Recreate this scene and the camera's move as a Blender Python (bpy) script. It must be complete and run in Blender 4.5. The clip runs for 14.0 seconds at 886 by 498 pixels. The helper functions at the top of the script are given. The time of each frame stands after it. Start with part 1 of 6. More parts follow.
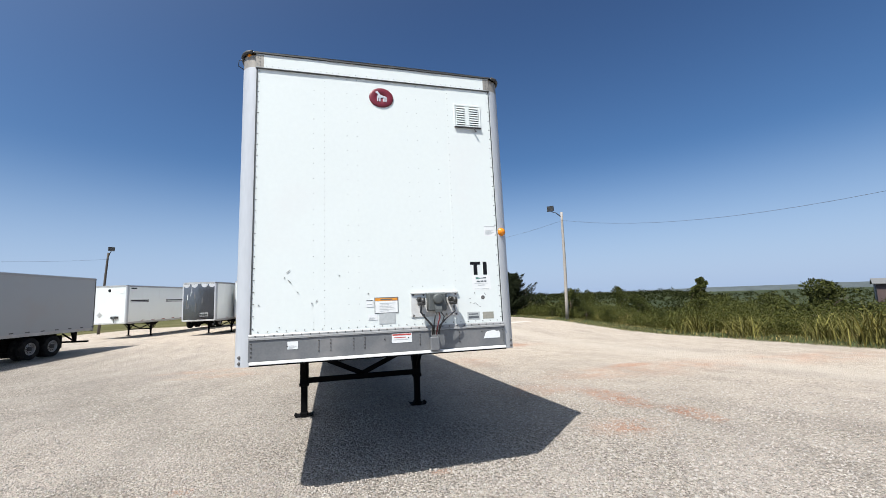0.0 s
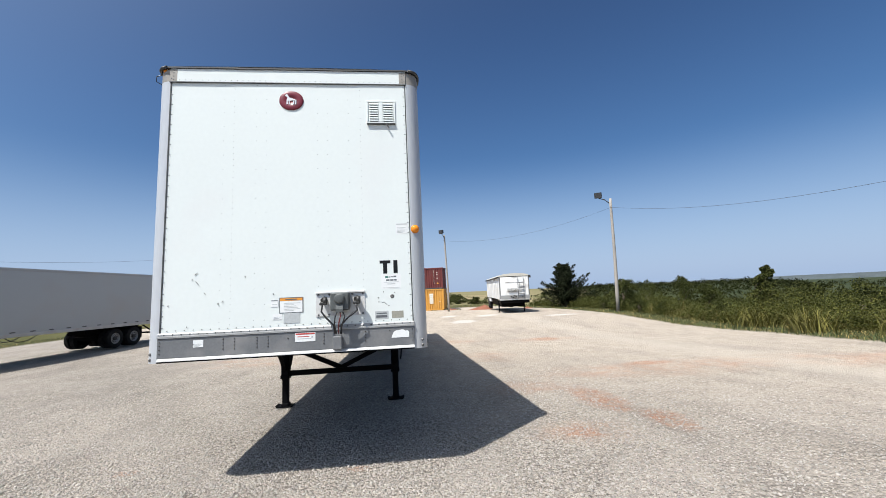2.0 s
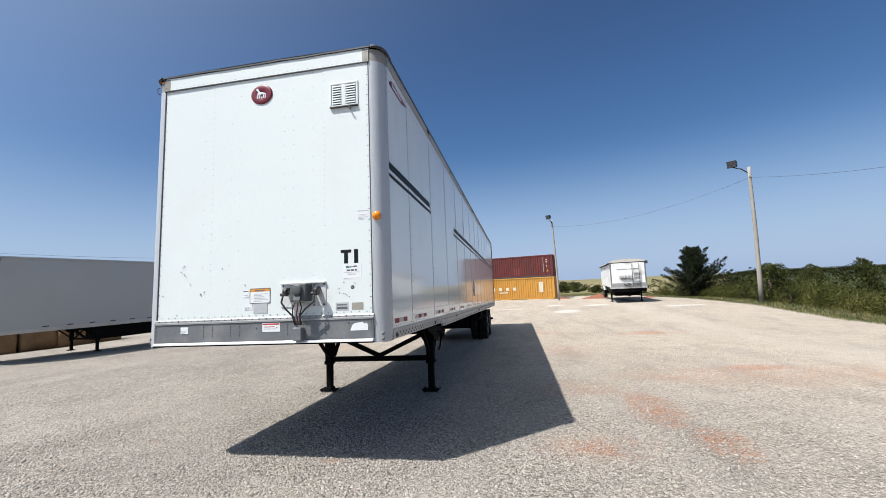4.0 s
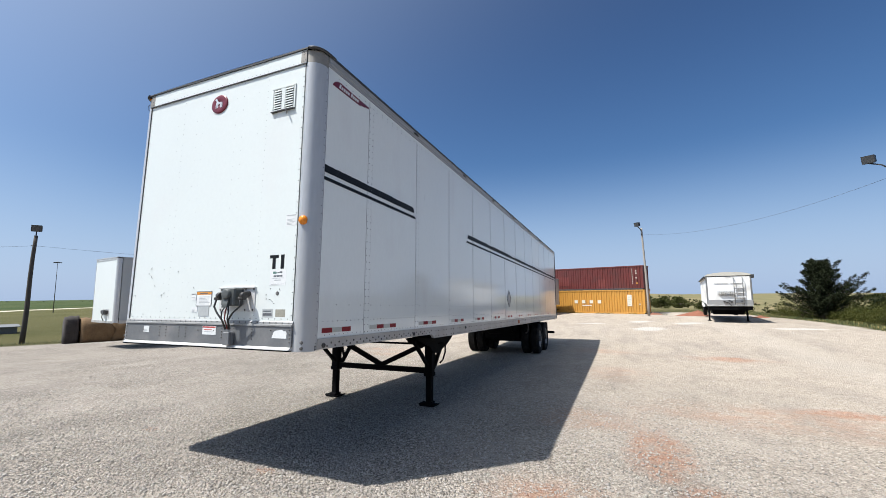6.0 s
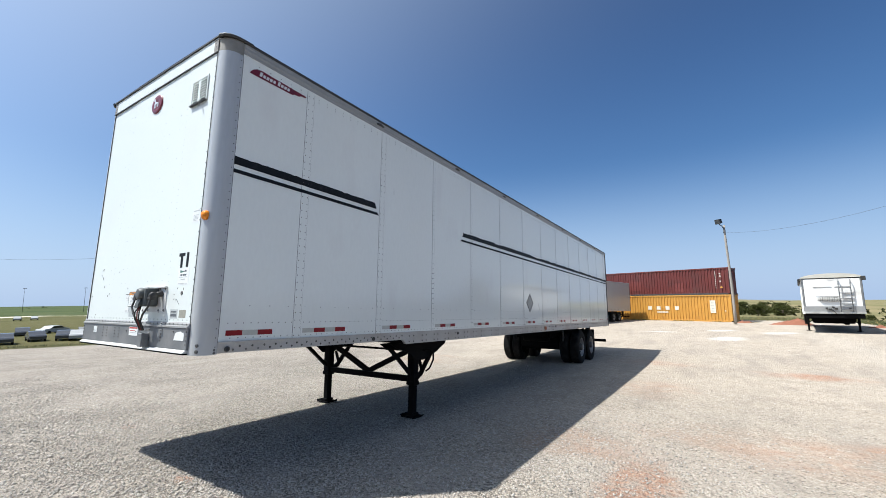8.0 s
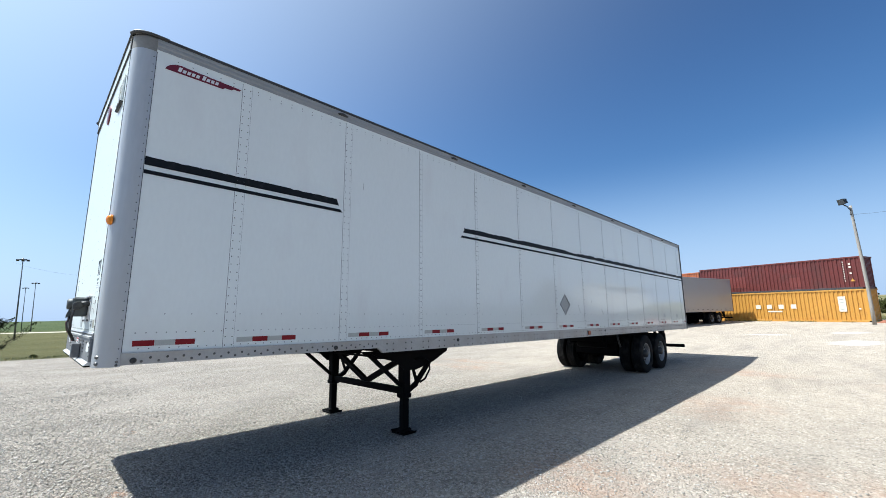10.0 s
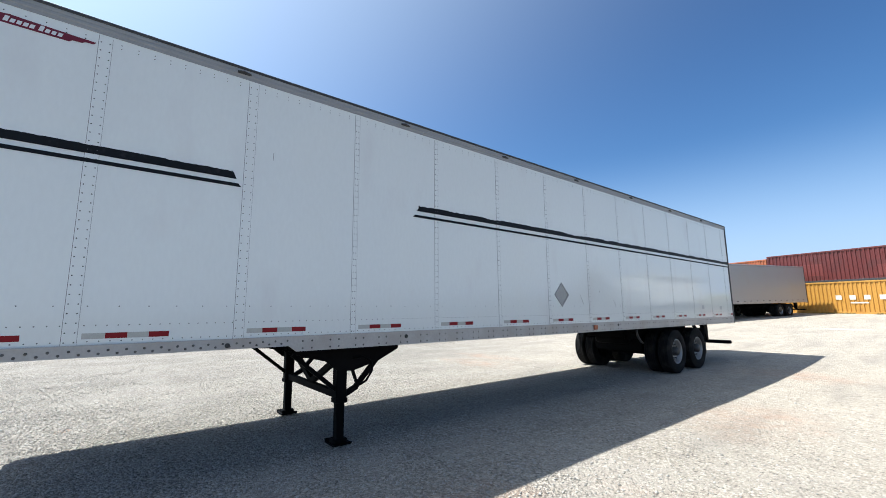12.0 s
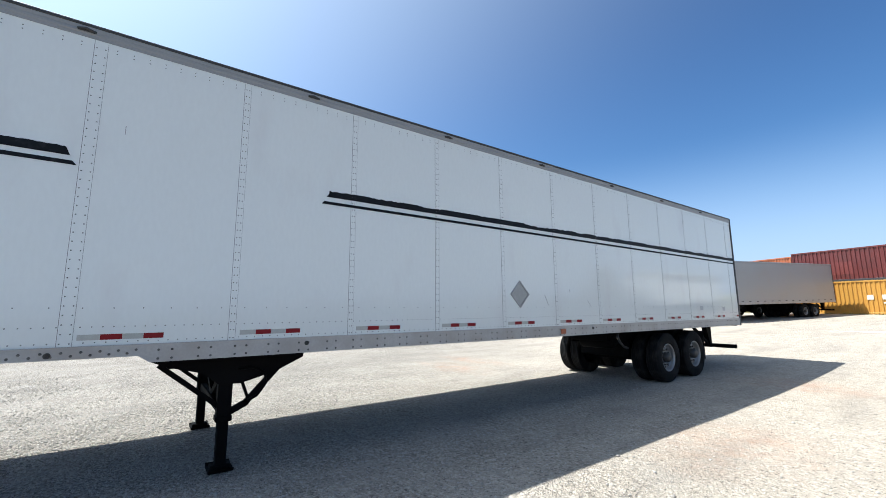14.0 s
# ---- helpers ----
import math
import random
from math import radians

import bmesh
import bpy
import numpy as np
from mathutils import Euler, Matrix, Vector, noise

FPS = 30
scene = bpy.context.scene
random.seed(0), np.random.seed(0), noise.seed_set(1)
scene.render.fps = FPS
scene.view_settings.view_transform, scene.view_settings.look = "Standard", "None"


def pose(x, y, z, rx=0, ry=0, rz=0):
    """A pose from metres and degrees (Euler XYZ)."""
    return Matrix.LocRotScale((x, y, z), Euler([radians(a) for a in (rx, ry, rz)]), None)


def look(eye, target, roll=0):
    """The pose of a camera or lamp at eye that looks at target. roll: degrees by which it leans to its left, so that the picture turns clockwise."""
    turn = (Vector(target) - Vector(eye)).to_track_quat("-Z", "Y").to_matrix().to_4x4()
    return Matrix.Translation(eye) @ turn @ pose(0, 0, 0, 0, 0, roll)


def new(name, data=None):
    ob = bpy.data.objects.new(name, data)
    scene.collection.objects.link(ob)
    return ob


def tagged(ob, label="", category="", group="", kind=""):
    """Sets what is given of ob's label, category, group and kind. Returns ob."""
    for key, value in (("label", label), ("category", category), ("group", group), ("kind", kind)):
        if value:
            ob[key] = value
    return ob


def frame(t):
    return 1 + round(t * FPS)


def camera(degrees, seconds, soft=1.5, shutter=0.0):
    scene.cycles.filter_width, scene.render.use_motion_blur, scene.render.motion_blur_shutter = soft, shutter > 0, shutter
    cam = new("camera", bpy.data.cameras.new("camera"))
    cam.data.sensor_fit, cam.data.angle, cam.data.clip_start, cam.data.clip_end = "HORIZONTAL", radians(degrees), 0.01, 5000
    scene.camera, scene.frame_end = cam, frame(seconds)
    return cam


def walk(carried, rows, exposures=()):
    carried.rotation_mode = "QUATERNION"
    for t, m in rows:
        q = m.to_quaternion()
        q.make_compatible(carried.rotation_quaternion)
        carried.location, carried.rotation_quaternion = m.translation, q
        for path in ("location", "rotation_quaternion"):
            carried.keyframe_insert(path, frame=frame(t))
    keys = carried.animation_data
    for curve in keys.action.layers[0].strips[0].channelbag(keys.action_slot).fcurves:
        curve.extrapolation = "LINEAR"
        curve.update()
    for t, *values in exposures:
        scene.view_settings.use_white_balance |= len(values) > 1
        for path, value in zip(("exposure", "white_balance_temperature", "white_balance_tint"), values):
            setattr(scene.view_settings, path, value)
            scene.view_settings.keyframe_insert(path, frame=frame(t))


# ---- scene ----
cam = camera(94.7, 14.0, soft=0.45)
PATH = [
    (0, (-0.481, -3.803, 1.72), (0.042, -1.886, 1.951), -2.0),
    (0.5, (-0.112, -3.887, 1.717), (0.334, -1.951, 1.946), -1.9),
    (1, (0.234, -3.921, 1.735), (0.597, -1.968, 1.963), -2.0),
    (1.5, (0.611, -3.937, 1.744), (0.906, -1.97, 1.963), -2.1),
    (2, (1.022, -4.019, 1.733), (1.248, -2.042, 1.935), -2.5),
    (2.5, (1.396, -3.964, 1.688), (1.546, -1.978, 1.869), -3.1),
    (3, (1.803, -3.915, 1.684), (1.796, -1.923, 1.858), -3.7),
    (3.5, (2.149, -3.749, 1.687), (1.953, -1.766, 1.857), -3.4),
    (6, (3.821, -2.809, 1.67), (3.048, -0.977, 1.892), -0.7),
    (6.5, (4.063, -2.544, 1.652), (3.194, -0.759, 1.893), -0.7),
    (7, (4.342, -2.282, 1.64), (3.394, -0.538, 1.888), -0.5),
    (7.5, (4.59, -2.009, 1.628), (3.577, -0.303, 1.879), -0.5),
    (8, (4.81, -1.706, 1.607), (3.734, -0.04, 1.86), -0.6),
    (10.5, (5.568, 0.046, 1.54), (4.123, 1.4, 1.823), -1.9),
    (11, (5.656, 0.475, 1.517), (4.165, 1.781, 1.79), -1.8),
    (11.5, (5.689, 0.891, 1.521), (4.164, 2.16, 1.777), -1.9),
    (12, (5.686, 1.282, 1.506), (4.135, 2.52, 1.758), -2.0),
    (12.5, (5.766, 1.64, 1.509), (4.193, 2.85, 1.754), -2.2),
    (13, (5.782, 1.977, 1.5), (4.191, 3.163, 1.745), -2.3),
    (13.5, (5.757, 2.343, 1.477), (4.154, 3.511, 1.734), -2.4),
    (14, (5.768, 2.733, 1.473), (4.164, 3.9, 1.727), -2.0),
]
walk(cam, [(t, look(eye, target, roll)) for t, eye, target, roll in PATH],
     exposures=[(0.0, 0.52, 6350, 9), (3.5, 0.44, 6350, 9), (6.0, 0.50, 6330, 9), (8.0, 0.62, 6240, 7), (10.5, 0.80, 5950, 4), (14.0, 0.95, 5980, 4)])

# ---- world, sun, exposure ----
SUN_TO = Vector((-0.43, -0.38, 1.0145)).normalized()
world = bpy.data.worlds.new("sky")
scene.world = world
world.use_nodes = True
wn = world.node_tree
sky = wn.nodes.new("ShaderNodeTexSky")
sky.sky_type = "NISHITA"
sky.sun_disc = False
sky.sun_elevation = math.asin(SUN_TO.z)
sky.sun_rotation = math.atan2(SUN_TO.x, SUN_TO.y)
sky.altitude, sky.air_density, sky.dust_density, sky.ozone_density = 600, 1.0, 2.6, 4.2
vivid = wn.nodes.new("ShaderNodeHueSaturation")
vivid.inputs["Saturation"].default_value = 1.22
wn.links.new(sky.outputs[0], vivid.inputs["Color"])
# the sky deepens overhead
deep = wn.nodes.new("ShaderNodeMix")
deep.data_type, deep.blend_type = "RGBA", "MULTIPLY"
deep.inputs["B"].default_value = (0.46, 0.50, 0.56, 1)
wn.links.new(vivid.outputs[0], deep.inputs["A"])
haze = wn.nodes.new("ShaderNodeMix")
haze.data_type, haze.blend_type = "RGBA", "ADD"
haze.inputs["Factor"].default_value = 1.0
haze.inputs["B"].default_value = (0.12, 0.10, 0.16, 1)
wn.links.new(deep.outputs["Result"], haze.inputs["A"])
# pale summer haze low over the horizon
up = wn.nodes.new("ShaderNodeSeparateXYZ")
wn.links.new(wn.nodes.new("ShaderNodeTexCoord").outputs["Generated"], up.inputs[0])
low = wn.nodes.new("ShaderNodeMapRange")
low.interpolation_type = "SMOOTHSTEP"
for k, v in zip(("From Min", "From Max", "To Min", "To Max"), (0.0, 0.32, 0.82, 0.0)):
    low.inputs[k].default_value = v
wn.links.new(up.outputs["Z"], low.inputs["Value"])
high = wn.nodes.new("ShaderNodeMapRange")
high.interpolation_type = "SMOOTHSTEP"
for k, v in zip(("From Min", "From Max", "To Min", "To Max"), (0.22, 0.95, 0.0, 1.0)):
    high.inputs[k].default_value = v
wn.links.new(up.outputs["Z"], high.inputs["Value"])
wn.links.new(high.outputs[0], deep.inputs["Factor"])
veil = wn.nodes.new("ShaderNodeMix")
veil.data_type = "RGBA"
veil.inputs["B"].default_value = (4.3, 5.5, 7.7, 1)
wn.links.new(low.outputs[0], veil.inputs["Factor"])
wn.links.new(haze.outputs["Result"], veil.inputs["A"])
# bright haze round the sun
aim = wn.nodes.new("ShaderNodeVectorMath")
aim.operation = "DOT_PRODUCT"
aim.inputs[1].default_value = SUN_TO
wn.links.new(wn.nodes.new("ShaderNodeTexCoord").outputs["Generated"], aim.inputs[0])
near_sun = wn.nodes.new("ShaderNodeMath")
near_sun.operation, near_sun.inputs[1].default_value = "POWER", 3.0
over = wn.nodes.new("ShaderNodeMath")
over.operation, over.inputs[1].default_value = "MAXIMUM", 0.0
wn.links.new(aim.outputs["Value"], over.inputs[0])
wn.links.new(over.outputs[0], near_sun.inputs[0])
aureole = wn.nodes.new("ShaderNodeMix")
aureole.data_type, aureole.blend_type = "RGBA", "ADD"
aureole.inputs["B"].default_value = (6.8, 7.5, 7.8, 1)
wn.links.new(near_sun.outputs[0], aureole.inputs["Factor"])
wn.links.new(veil.outputs["Result"], aureole.inputs["A"])
wn.links.new(aureole.outputs["Result"], wn.nodes["Background"].inputs[0])
wn.nodes["Background"].inputs[1].default_value = 0.077
sun = new("sun", bpy.data.lights.new("sun", "SUN"))
sun.data.energy, sun.data.angle, sun.data.color = 5.0, radians(0.55), (1.0, 0.965, 0.91)
sun.matrix_world = Matrix.Translation((0, 0, 40)) @ SUN_TO.to_track_quat("Z", "Y").to_matrix().to_4x4()


# ---- materials ----
def mat(name, color, rough=0.6, metal=0.0, spec=0.5, vary=0.0, scale=3.0, fine=60.0, bump=0.0, dirt=None, dirt_amount=0.0, dirt_scale=1.2, coords="Object", per_object=0.0, island=0.0, stretch=(1, 1, 1)):
    m = bpy.data.materials.new(name)
    m.use_nodes = True
    nt = m.node_tree
    b = nt.nodes["Principled BSDF"]
    b.inputs["Roughness"].default_value = rough
    b.inputs["Metallic"].default_value = metal
    b.inputs["Specular IOR Level"].default_value = spec
    tc = nt.nodes.new("ShaderNodeTexCoord")
    mp = nt.nodes.new("ShaderNodeMapping")
    mp.inputs["Scale"].default_value = stretch
    nt.links.new(tc.outputs[coords], mp.inputs["Vector"])
    vec = mp.outputs[0]

    def noise_tex(s, detail=4.0):
        n = nt.nodes.new("ShaderNodeTexNoise")
        n.inputs["Scale"].default_value, n.inputs["Detail"].default_value = s, detail
        nt.links.new(vec, n.inputs["Vector"])
        return n.outputs["Fac"]

    def ramp(src, lo, hi):
        r = nt.nodes.new("ShaderNodeMapRange")
        r.inputs["From Min"].default_value, r.inputs["From Max"].default_value = lo, hi
        nt.links.new(src, r.inputs["Value"])
        return r.outputs[0]

    def mix(fac, a, c, mode="MIX"):
        x = nt.nodes.new("ShaderNodeMix")
        x.data_type, x.blend_type = "RGBA", mode
        for s, v in ((x.inputs["Factor"], fac), (x.inputs["A"], a), (x.inputs["B"], c)):
            if isinstance(v, (int, float)):
                s.default_value = v
            elif isinstance(v, tuple):
                s.default_value = (*v, 1)
            else:
                nt.links.new(v, s)
        return x.outputs["Result"]

    col = tuple(color)
    if vary:
        dark = tuple(c * (1 - vary) for c in color)
        light = tuple(min(1, c * (1 + vary * 0.6)) for c in color)
        col = mix(ramp(noise_tex(scale), 0.3, 0.7), dark, light)
        col = mix(0.5, col, mix(ramp(noise_tex(fine, 2.0), 0.3, 0.7), dark, light))
    if dirt:
        col = mix(ramp(noise_tex(dirt_scale, 6.0), 0.62 - 0.3 * dirt_amount, 0.85 - 0.2 * dirt_amount), col, tuple(dirt))
    rand = None
    if per_object:
        rand = nt.nodes.new("ShaderNodeObjectInfo").outputs["Random"], per_object
    if island:
        rand = nt.nodes.new("ShaderNodeNewGeometry").outputs["Random Per Island"], island
    if rand:
        h = nt.nodes.new("ShaderNodeHueSaturation")
        v = nt.nodes.new("ShaderNodeMapRange")
        v.inputs["To Min"].default_value, v.inputs["To Max"].default_value = 1 - rand[1], 1 + rand[1]
        nt.links.new(rand[0], v.inputs["Value"])
        nt.links.new(v.outputs[0], h.inputs["Value"])
        if isinstance(col, tuple):
            h.inputs["Color"].default_value = (*col, 1)
        else:
            nt.links.new(col, h.inputs["Color"])
        col = h.outputs[0]
    if isinstance(col, tuple):
        b.inputs["Base Color"].default_value = (*col, 1)
    else:
        nt.links.new(col, b.inputs["Base Color"])
    if bump:
        bp = nt.nodes.new("ShaderNodeBump")
        bp.inputs["Strength"].default_value, bp.inputs["Distance"].default_value = bump, 0.01
        nt.links.new(noise_tex(fine, 3.0), bp.inputs["Height"])
        nt.links.new(bp.outputs[0], b.inputs["Normal"])
    return m


M = {}
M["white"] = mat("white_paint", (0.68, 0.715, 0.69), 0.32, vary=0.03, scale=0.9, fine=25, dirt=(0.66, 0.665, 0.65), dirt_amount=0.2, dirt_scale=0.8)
# white raised above the front's to brighten the wall that stands in shade
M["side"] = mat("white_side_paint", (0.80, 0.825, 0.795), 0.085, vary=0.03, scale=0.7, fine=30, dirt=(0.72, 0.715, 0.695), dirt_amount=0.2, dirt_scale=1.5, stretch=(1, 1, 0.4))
M["post"] = mat("anodised_post", (0.46, 0.475, 0.495), 0.4, 0.15, vary=0.08, scale=2, fine=40, dirt=(0.45, 0.44, 0.42), dirt_amount=0.3, stretch=(1, 1, 0.2))
M["alu"] = mat("aluminium", (0.60, 0.60, 0.58), 0.42, 0.55, vary=0.14, scale=3, fine=45, bump=0.05, dirt=(0.36, 0.34, 0.31), dirt_amount=0.5, dirt_scale=2.5)
M["top_rail"] = mat("weathered_top_rail", (0.33, 0.33, 0.325), 0.5, 0.2, vary=0.1, scale=3, fine=45, dirt=(0.34, 0.335, 0.33), dirt_amount=0.35, dirt_scale=2.5)
M["plate_alu"] = mat("bright_aluminium_plate", (0.60, 0.60, 0.585), 0.45, 0.1, vary=0.1, scale=5, fine=50, dirt=(0.42, 0.40, 0.37), dirt_amount=0.4, dirt_scale=4)
M["gap"] = mat("panel_gap", (0.20, 0.20, 0.195), 0.7, vary=0.2)
M["holder"] = mat("dull_holder", (0.36, 0.36, 0.35), 0.45, 0.5, vary=0.15, scale=8)
M["rail"] = mat("bottom_rail_aluminium", (0.44, 0.43, 0.41), 0.5, 0.2, vary=0.14, scale=2, fine=45, bump=0.05, dirt=(0.36, 0.33, 0.30), dirt_amount=0.55, dirt_scale=3)
M["cap"] = mat("cast_cap", (0.27, 0.25, 0.22), 0.55, 0.2, vary=0.15, scale=8, fine=50)
M["bumper"] = mat("grey_steel_plate", (0.16, 0.165, 0.17), 0.5, 0.2, vary=0.18, scale=3, fine=50, bump=0.06, dirt=(0.26, 0.25, 0.24), dirt_amount=0.45, dirt_scale=3)
M["roof"] = mat("roof_sheet", (0.55, 0.56, 0.56), 0.4, 0.4, vary=0.1)
M["dark_edge"] = mat("dark_edge_and_shadow", (0.055, 0.055, 0.056), 0.55, 0.2, vary=0.3, scale=6, fine=60)
M["rivet"] = mat("dull_rivet", (0.11, 0.11, 0.11), 0.5, 0.2, island=0.4)
M["bolt"] = mat("bolt_steel", (0.13, 0.125, 0.12), 0.5, 0.6, island=0.4)
M["chassis"] = mat("black_chassis", (0.004, 0.004, 0.0043), 0.75, spec=0.06, vary=0.4, scale=4, fine=50, bump=0.08, dirt=(0.008, 0.0075, 0.007), dirt_amount=0.35)
M["rubber"] = mat("tyre_rubber", (0.010, 0.010, 0.010), 0.85, spec=0.12, vary=0.3, scale=6, fine=60, bump=0.1, dirt=(0.035, 0.032, 0.028), dirt_amount=0.4, dirt_scale=4)
M["rim"] = mat("wheel_rim", (0.29, 0.29, 0.285), 0.4, 0.6, vary=0.12, scale=8, fine=60, dirt=(0.25, 0.23, 0.21), dirt_amount=0.4, dirt_scale=6)
M["hub"] = mat("hub_steel", (0.06, 0.058, 0.055), 0.5, 0.5, vary=0.3, scale=15)
M["hose"] = mat("black_hose", (0.02, 0.02, 0.021), 0.45, vary=0.2, scale=30)
M["black"] = mat("black_vinyl", (0.006, 0.007, 0.009), 0.55, spec=0.2, vary=0.2, scale=12, dirt=(0.03, 0.03, 0.03), dirt_amount=0.2, dirt_scale=14)
M["red_tape"] = mat("red_reflective", (0.22, 0.005, 0.010), 0.5, spec=0.25, vary=0.15, scale=20, fine=120)
M["white_tape"] = mat("white_reflective", (0.46, 0.46, 0.42), 0.45, vary=0.12, scale=20, fine=120)
M["emblem"] = mat("dark_red_enamel", (0.15, 0.009, 0.021), 0.35, vary=0.12, scale=20)
M["silver"] = mat("silver_relief", (0.7, 0.7, 0.7), 0.35, 0.5, vary=0.1, scale=30)
M["label_white"] = mat("label_paper", (0.72, 0.73, 0.72), 0.5, vary=0.06, scale=20)
M["label_grey"] = mat("label_grey", (0.42, 0.44, 0.44), 0.45, vary=0.12, scale=30)
M["label_tan"] = mat("label_tan", (0.30, 0.29, 0.24), 0.5, vary=0.15, scale=30)
M["ink"] = mat("print_ink", (0.10, 0.11, 0.12), 0.6, vary=0.2, scale=60)
M["ink_green"] = mat("green_ink", (0.08, 0.19, 0.16), 0.6, vary=0.2, scale=60)
M["cable_red"] = mat("dark_red_cable", (0.16, 0.02, 0.02), 0.5, vary=0.2, scale=30)
M["ink_red"] = mat("red_ink", (0.45, 0.06, 0.05), 0.6, vary=0.2, scale=60)
M["orange"] = mat("orange_print", (0.65, 0.26, 0.03), 0.5, vary=0.1, scale=40)
M["amber"] = mat("amber_lens", (0.75, 0.23, 0.01), 0.18, vary=0.08, scale=60)
M["scuff_faint"] = mat("faint_scuff", (0.36, 0.355, 0.34), 0.6, vary=0.3, scale=60)
M["scuff"] = mat("scuff_mark", (0.13, 0.125, 0.12), 0.7, vary=0.4, scale=60)
M["sill"] = mat("dull_sill", (0.33, 0.33, 0.325), 0.5, 0.3, vary=0.15, scale=4)
M["grey_box"] = mat("grey_junction_box", (0.085, 0.092, 0.090), 0.55, 0.1, vary=0.2, scale=10, fine=60, bump=0.08)
M["wood_pole"] = mat("weathered_pole", (0.33, 0.30, 0.265), 0.9, vary=0.3, scale=2, fine=25, bump=0.4, stretch=(6, 6, 0.5))
M["dark_pole"] = mat("dark_weathered_pole", (0.075, 0.065, 0.055), 0.9, vary=0.3, scale=2, fine=25, bump=0.4, stretch=(6, 6, 0.5))
M["lamp_body"] = mat("lamp_housing", (0.03, 0.03, 0.032), 0.5, vary=0.2)
M["lamp_glass"] = mat("lamp_glass", (0.05, 0.053, 0.058), 0.25, vary=0.1)
M["steel_pole"] = mat("galvanised_mast", (0.16, 0.165, 0.17), 0.5, 0.5, vary=0.15)
M["wire"] = mat("wire", (0.06, 0.06, 0.065), 0.6)
M["yellow"] = mat("yellow_container", (0.52, 0.26, 0.045), 0.5, vary=0.12, scale=0.7, fine=20, dirt=(0.34, 0.16, 0.04), dirt_amount=0.15, dirt_scale=1.4)
M["maroon"] = mat("maroon_container", (0.125, 0.024, 0.020), 0.5, vary=0.16, scale=0.6, fine=20, dirt=(0.085, 0.026, 0.022), dirt_amount=0.5, dirt_scale=0.9)
M["maroon_new"] = mat("repainted_maroon", (0.16, 0.036, 0.030), 0.5, vary=0.1, scale=1)
M["rust_orange"] = mat("rusty_orange_container", (0.42, 0.13, 0.055), 0.6, vary=0.2, scale=0.8, dirt=(0.2, 0.07, 0.04), dirt_amount=0.5)
M["cont_white"] = mat("container_white", (0.66, 0.63, 0.54), 0.5, vary=0.06)
M["grey_trailer"] = mat("satin_grey_side", (0.33, 0.345, 0.35), 0.3, vary=0.03, scale=0.5, dirt=(0.33, 0.325, 0.31), dirt_amount=0.35, dirt_scale=0.7)
M["steel_front"] = mat("stainless_front", (0.30, 0.30, 0.31), 0.14, 0.95, vary=0.12, scale=1.2, fine=4, bump=0.25)
M["hopper_white"] = mat("hopper_white", (0.78, 0.78, 0.76), 0.35, vary=0.05, scale=1.5, dirt=(0.5, 0.47, 0.42), dirt_amount=0.35)
M["tarp"] = mat("tan_tarp", (0.50, 0.48, 0.42), 0.8, vary=0.1, scale=3, bump=0.2)
M["bark"] = mat("bark", (0.12, 0.09, 0.07), 0.95, vary=0.4, scale=6, fine=30, bump=0.6)
M["cedar"] = mat("cedar_leaf", (0.018, 0.023, 0.010), 0.8, spec=0.12, island=0.45)
M["leaf"] = mat("broad_leaf", (0.080, 0.082, 0.018), 0.7, spec=0.15, island=0.5)
M["leaf_dark"] = mat("oak_leaf", (0.048, 0.054, 0.014), 0.75, spec=0.12, island=0.5)
M["weed"] = mat("tall_weed", (0.125, 0.112, 0.028), 0.75, spec=0.2, island=0.55)
M["weed_dry"] = mat("dry_weed", (0.34, 0.25, 0.09), 0.8, island=0.5)
M["grass"] = mat("short_grass", (0.050, 0.072, 0.020), 0.8, island=0.45)
M["red_soil"] = mat("red_soil", (0.25, 0.10, 0.06), 0.95, vary=0.25, scale=2, fine=18, bump=0.6)
M["bale"] = mat("old_bale", (0.17, 0.105, 0.052), 0.95, vary=0.35, scale=2.5, fine=22, bump=0.8)
M["bale_dark"] = mat("bale_weathered", (0.05, 0.042, 0.038), 0.95, vary=0.4, scale=3, fine=20, bump=0.8)
M["shed_roof"] = mat("shed_roof", (0.17, 0.175, 0.18), 0.8, 0.0, vary=0.1)
M["shed_wall"] = mat("shed_wall", (0.17, 0.168, 0.16), 0.6, vary=0.1)
M["barn_red"] = mat("barn_dark", (0.09, 0.06, 0.055), 0.7, vary=0.2)
M["car_white"] = mat("car_white", (0.33, 0.335, 0.34), 0.5, vary=0.03)
M["car_dark"] = mat("car_dark", (0.06, 0.065, 0.08), 0.25, vary=0.1)
M["car_glass"] = mat("car_glass", (0.02, 0.022, 0.025), 0.08)
M["far_wood"] = mat("far_wood", (0.024, 0.028, 0.010), 0.9, spec=0.05, island=0.35)
# distance haze is mixed into the ridge's own colour
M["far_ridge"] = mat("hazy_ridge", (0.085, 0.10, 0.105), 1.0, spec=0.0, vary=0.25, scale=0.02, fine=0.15)


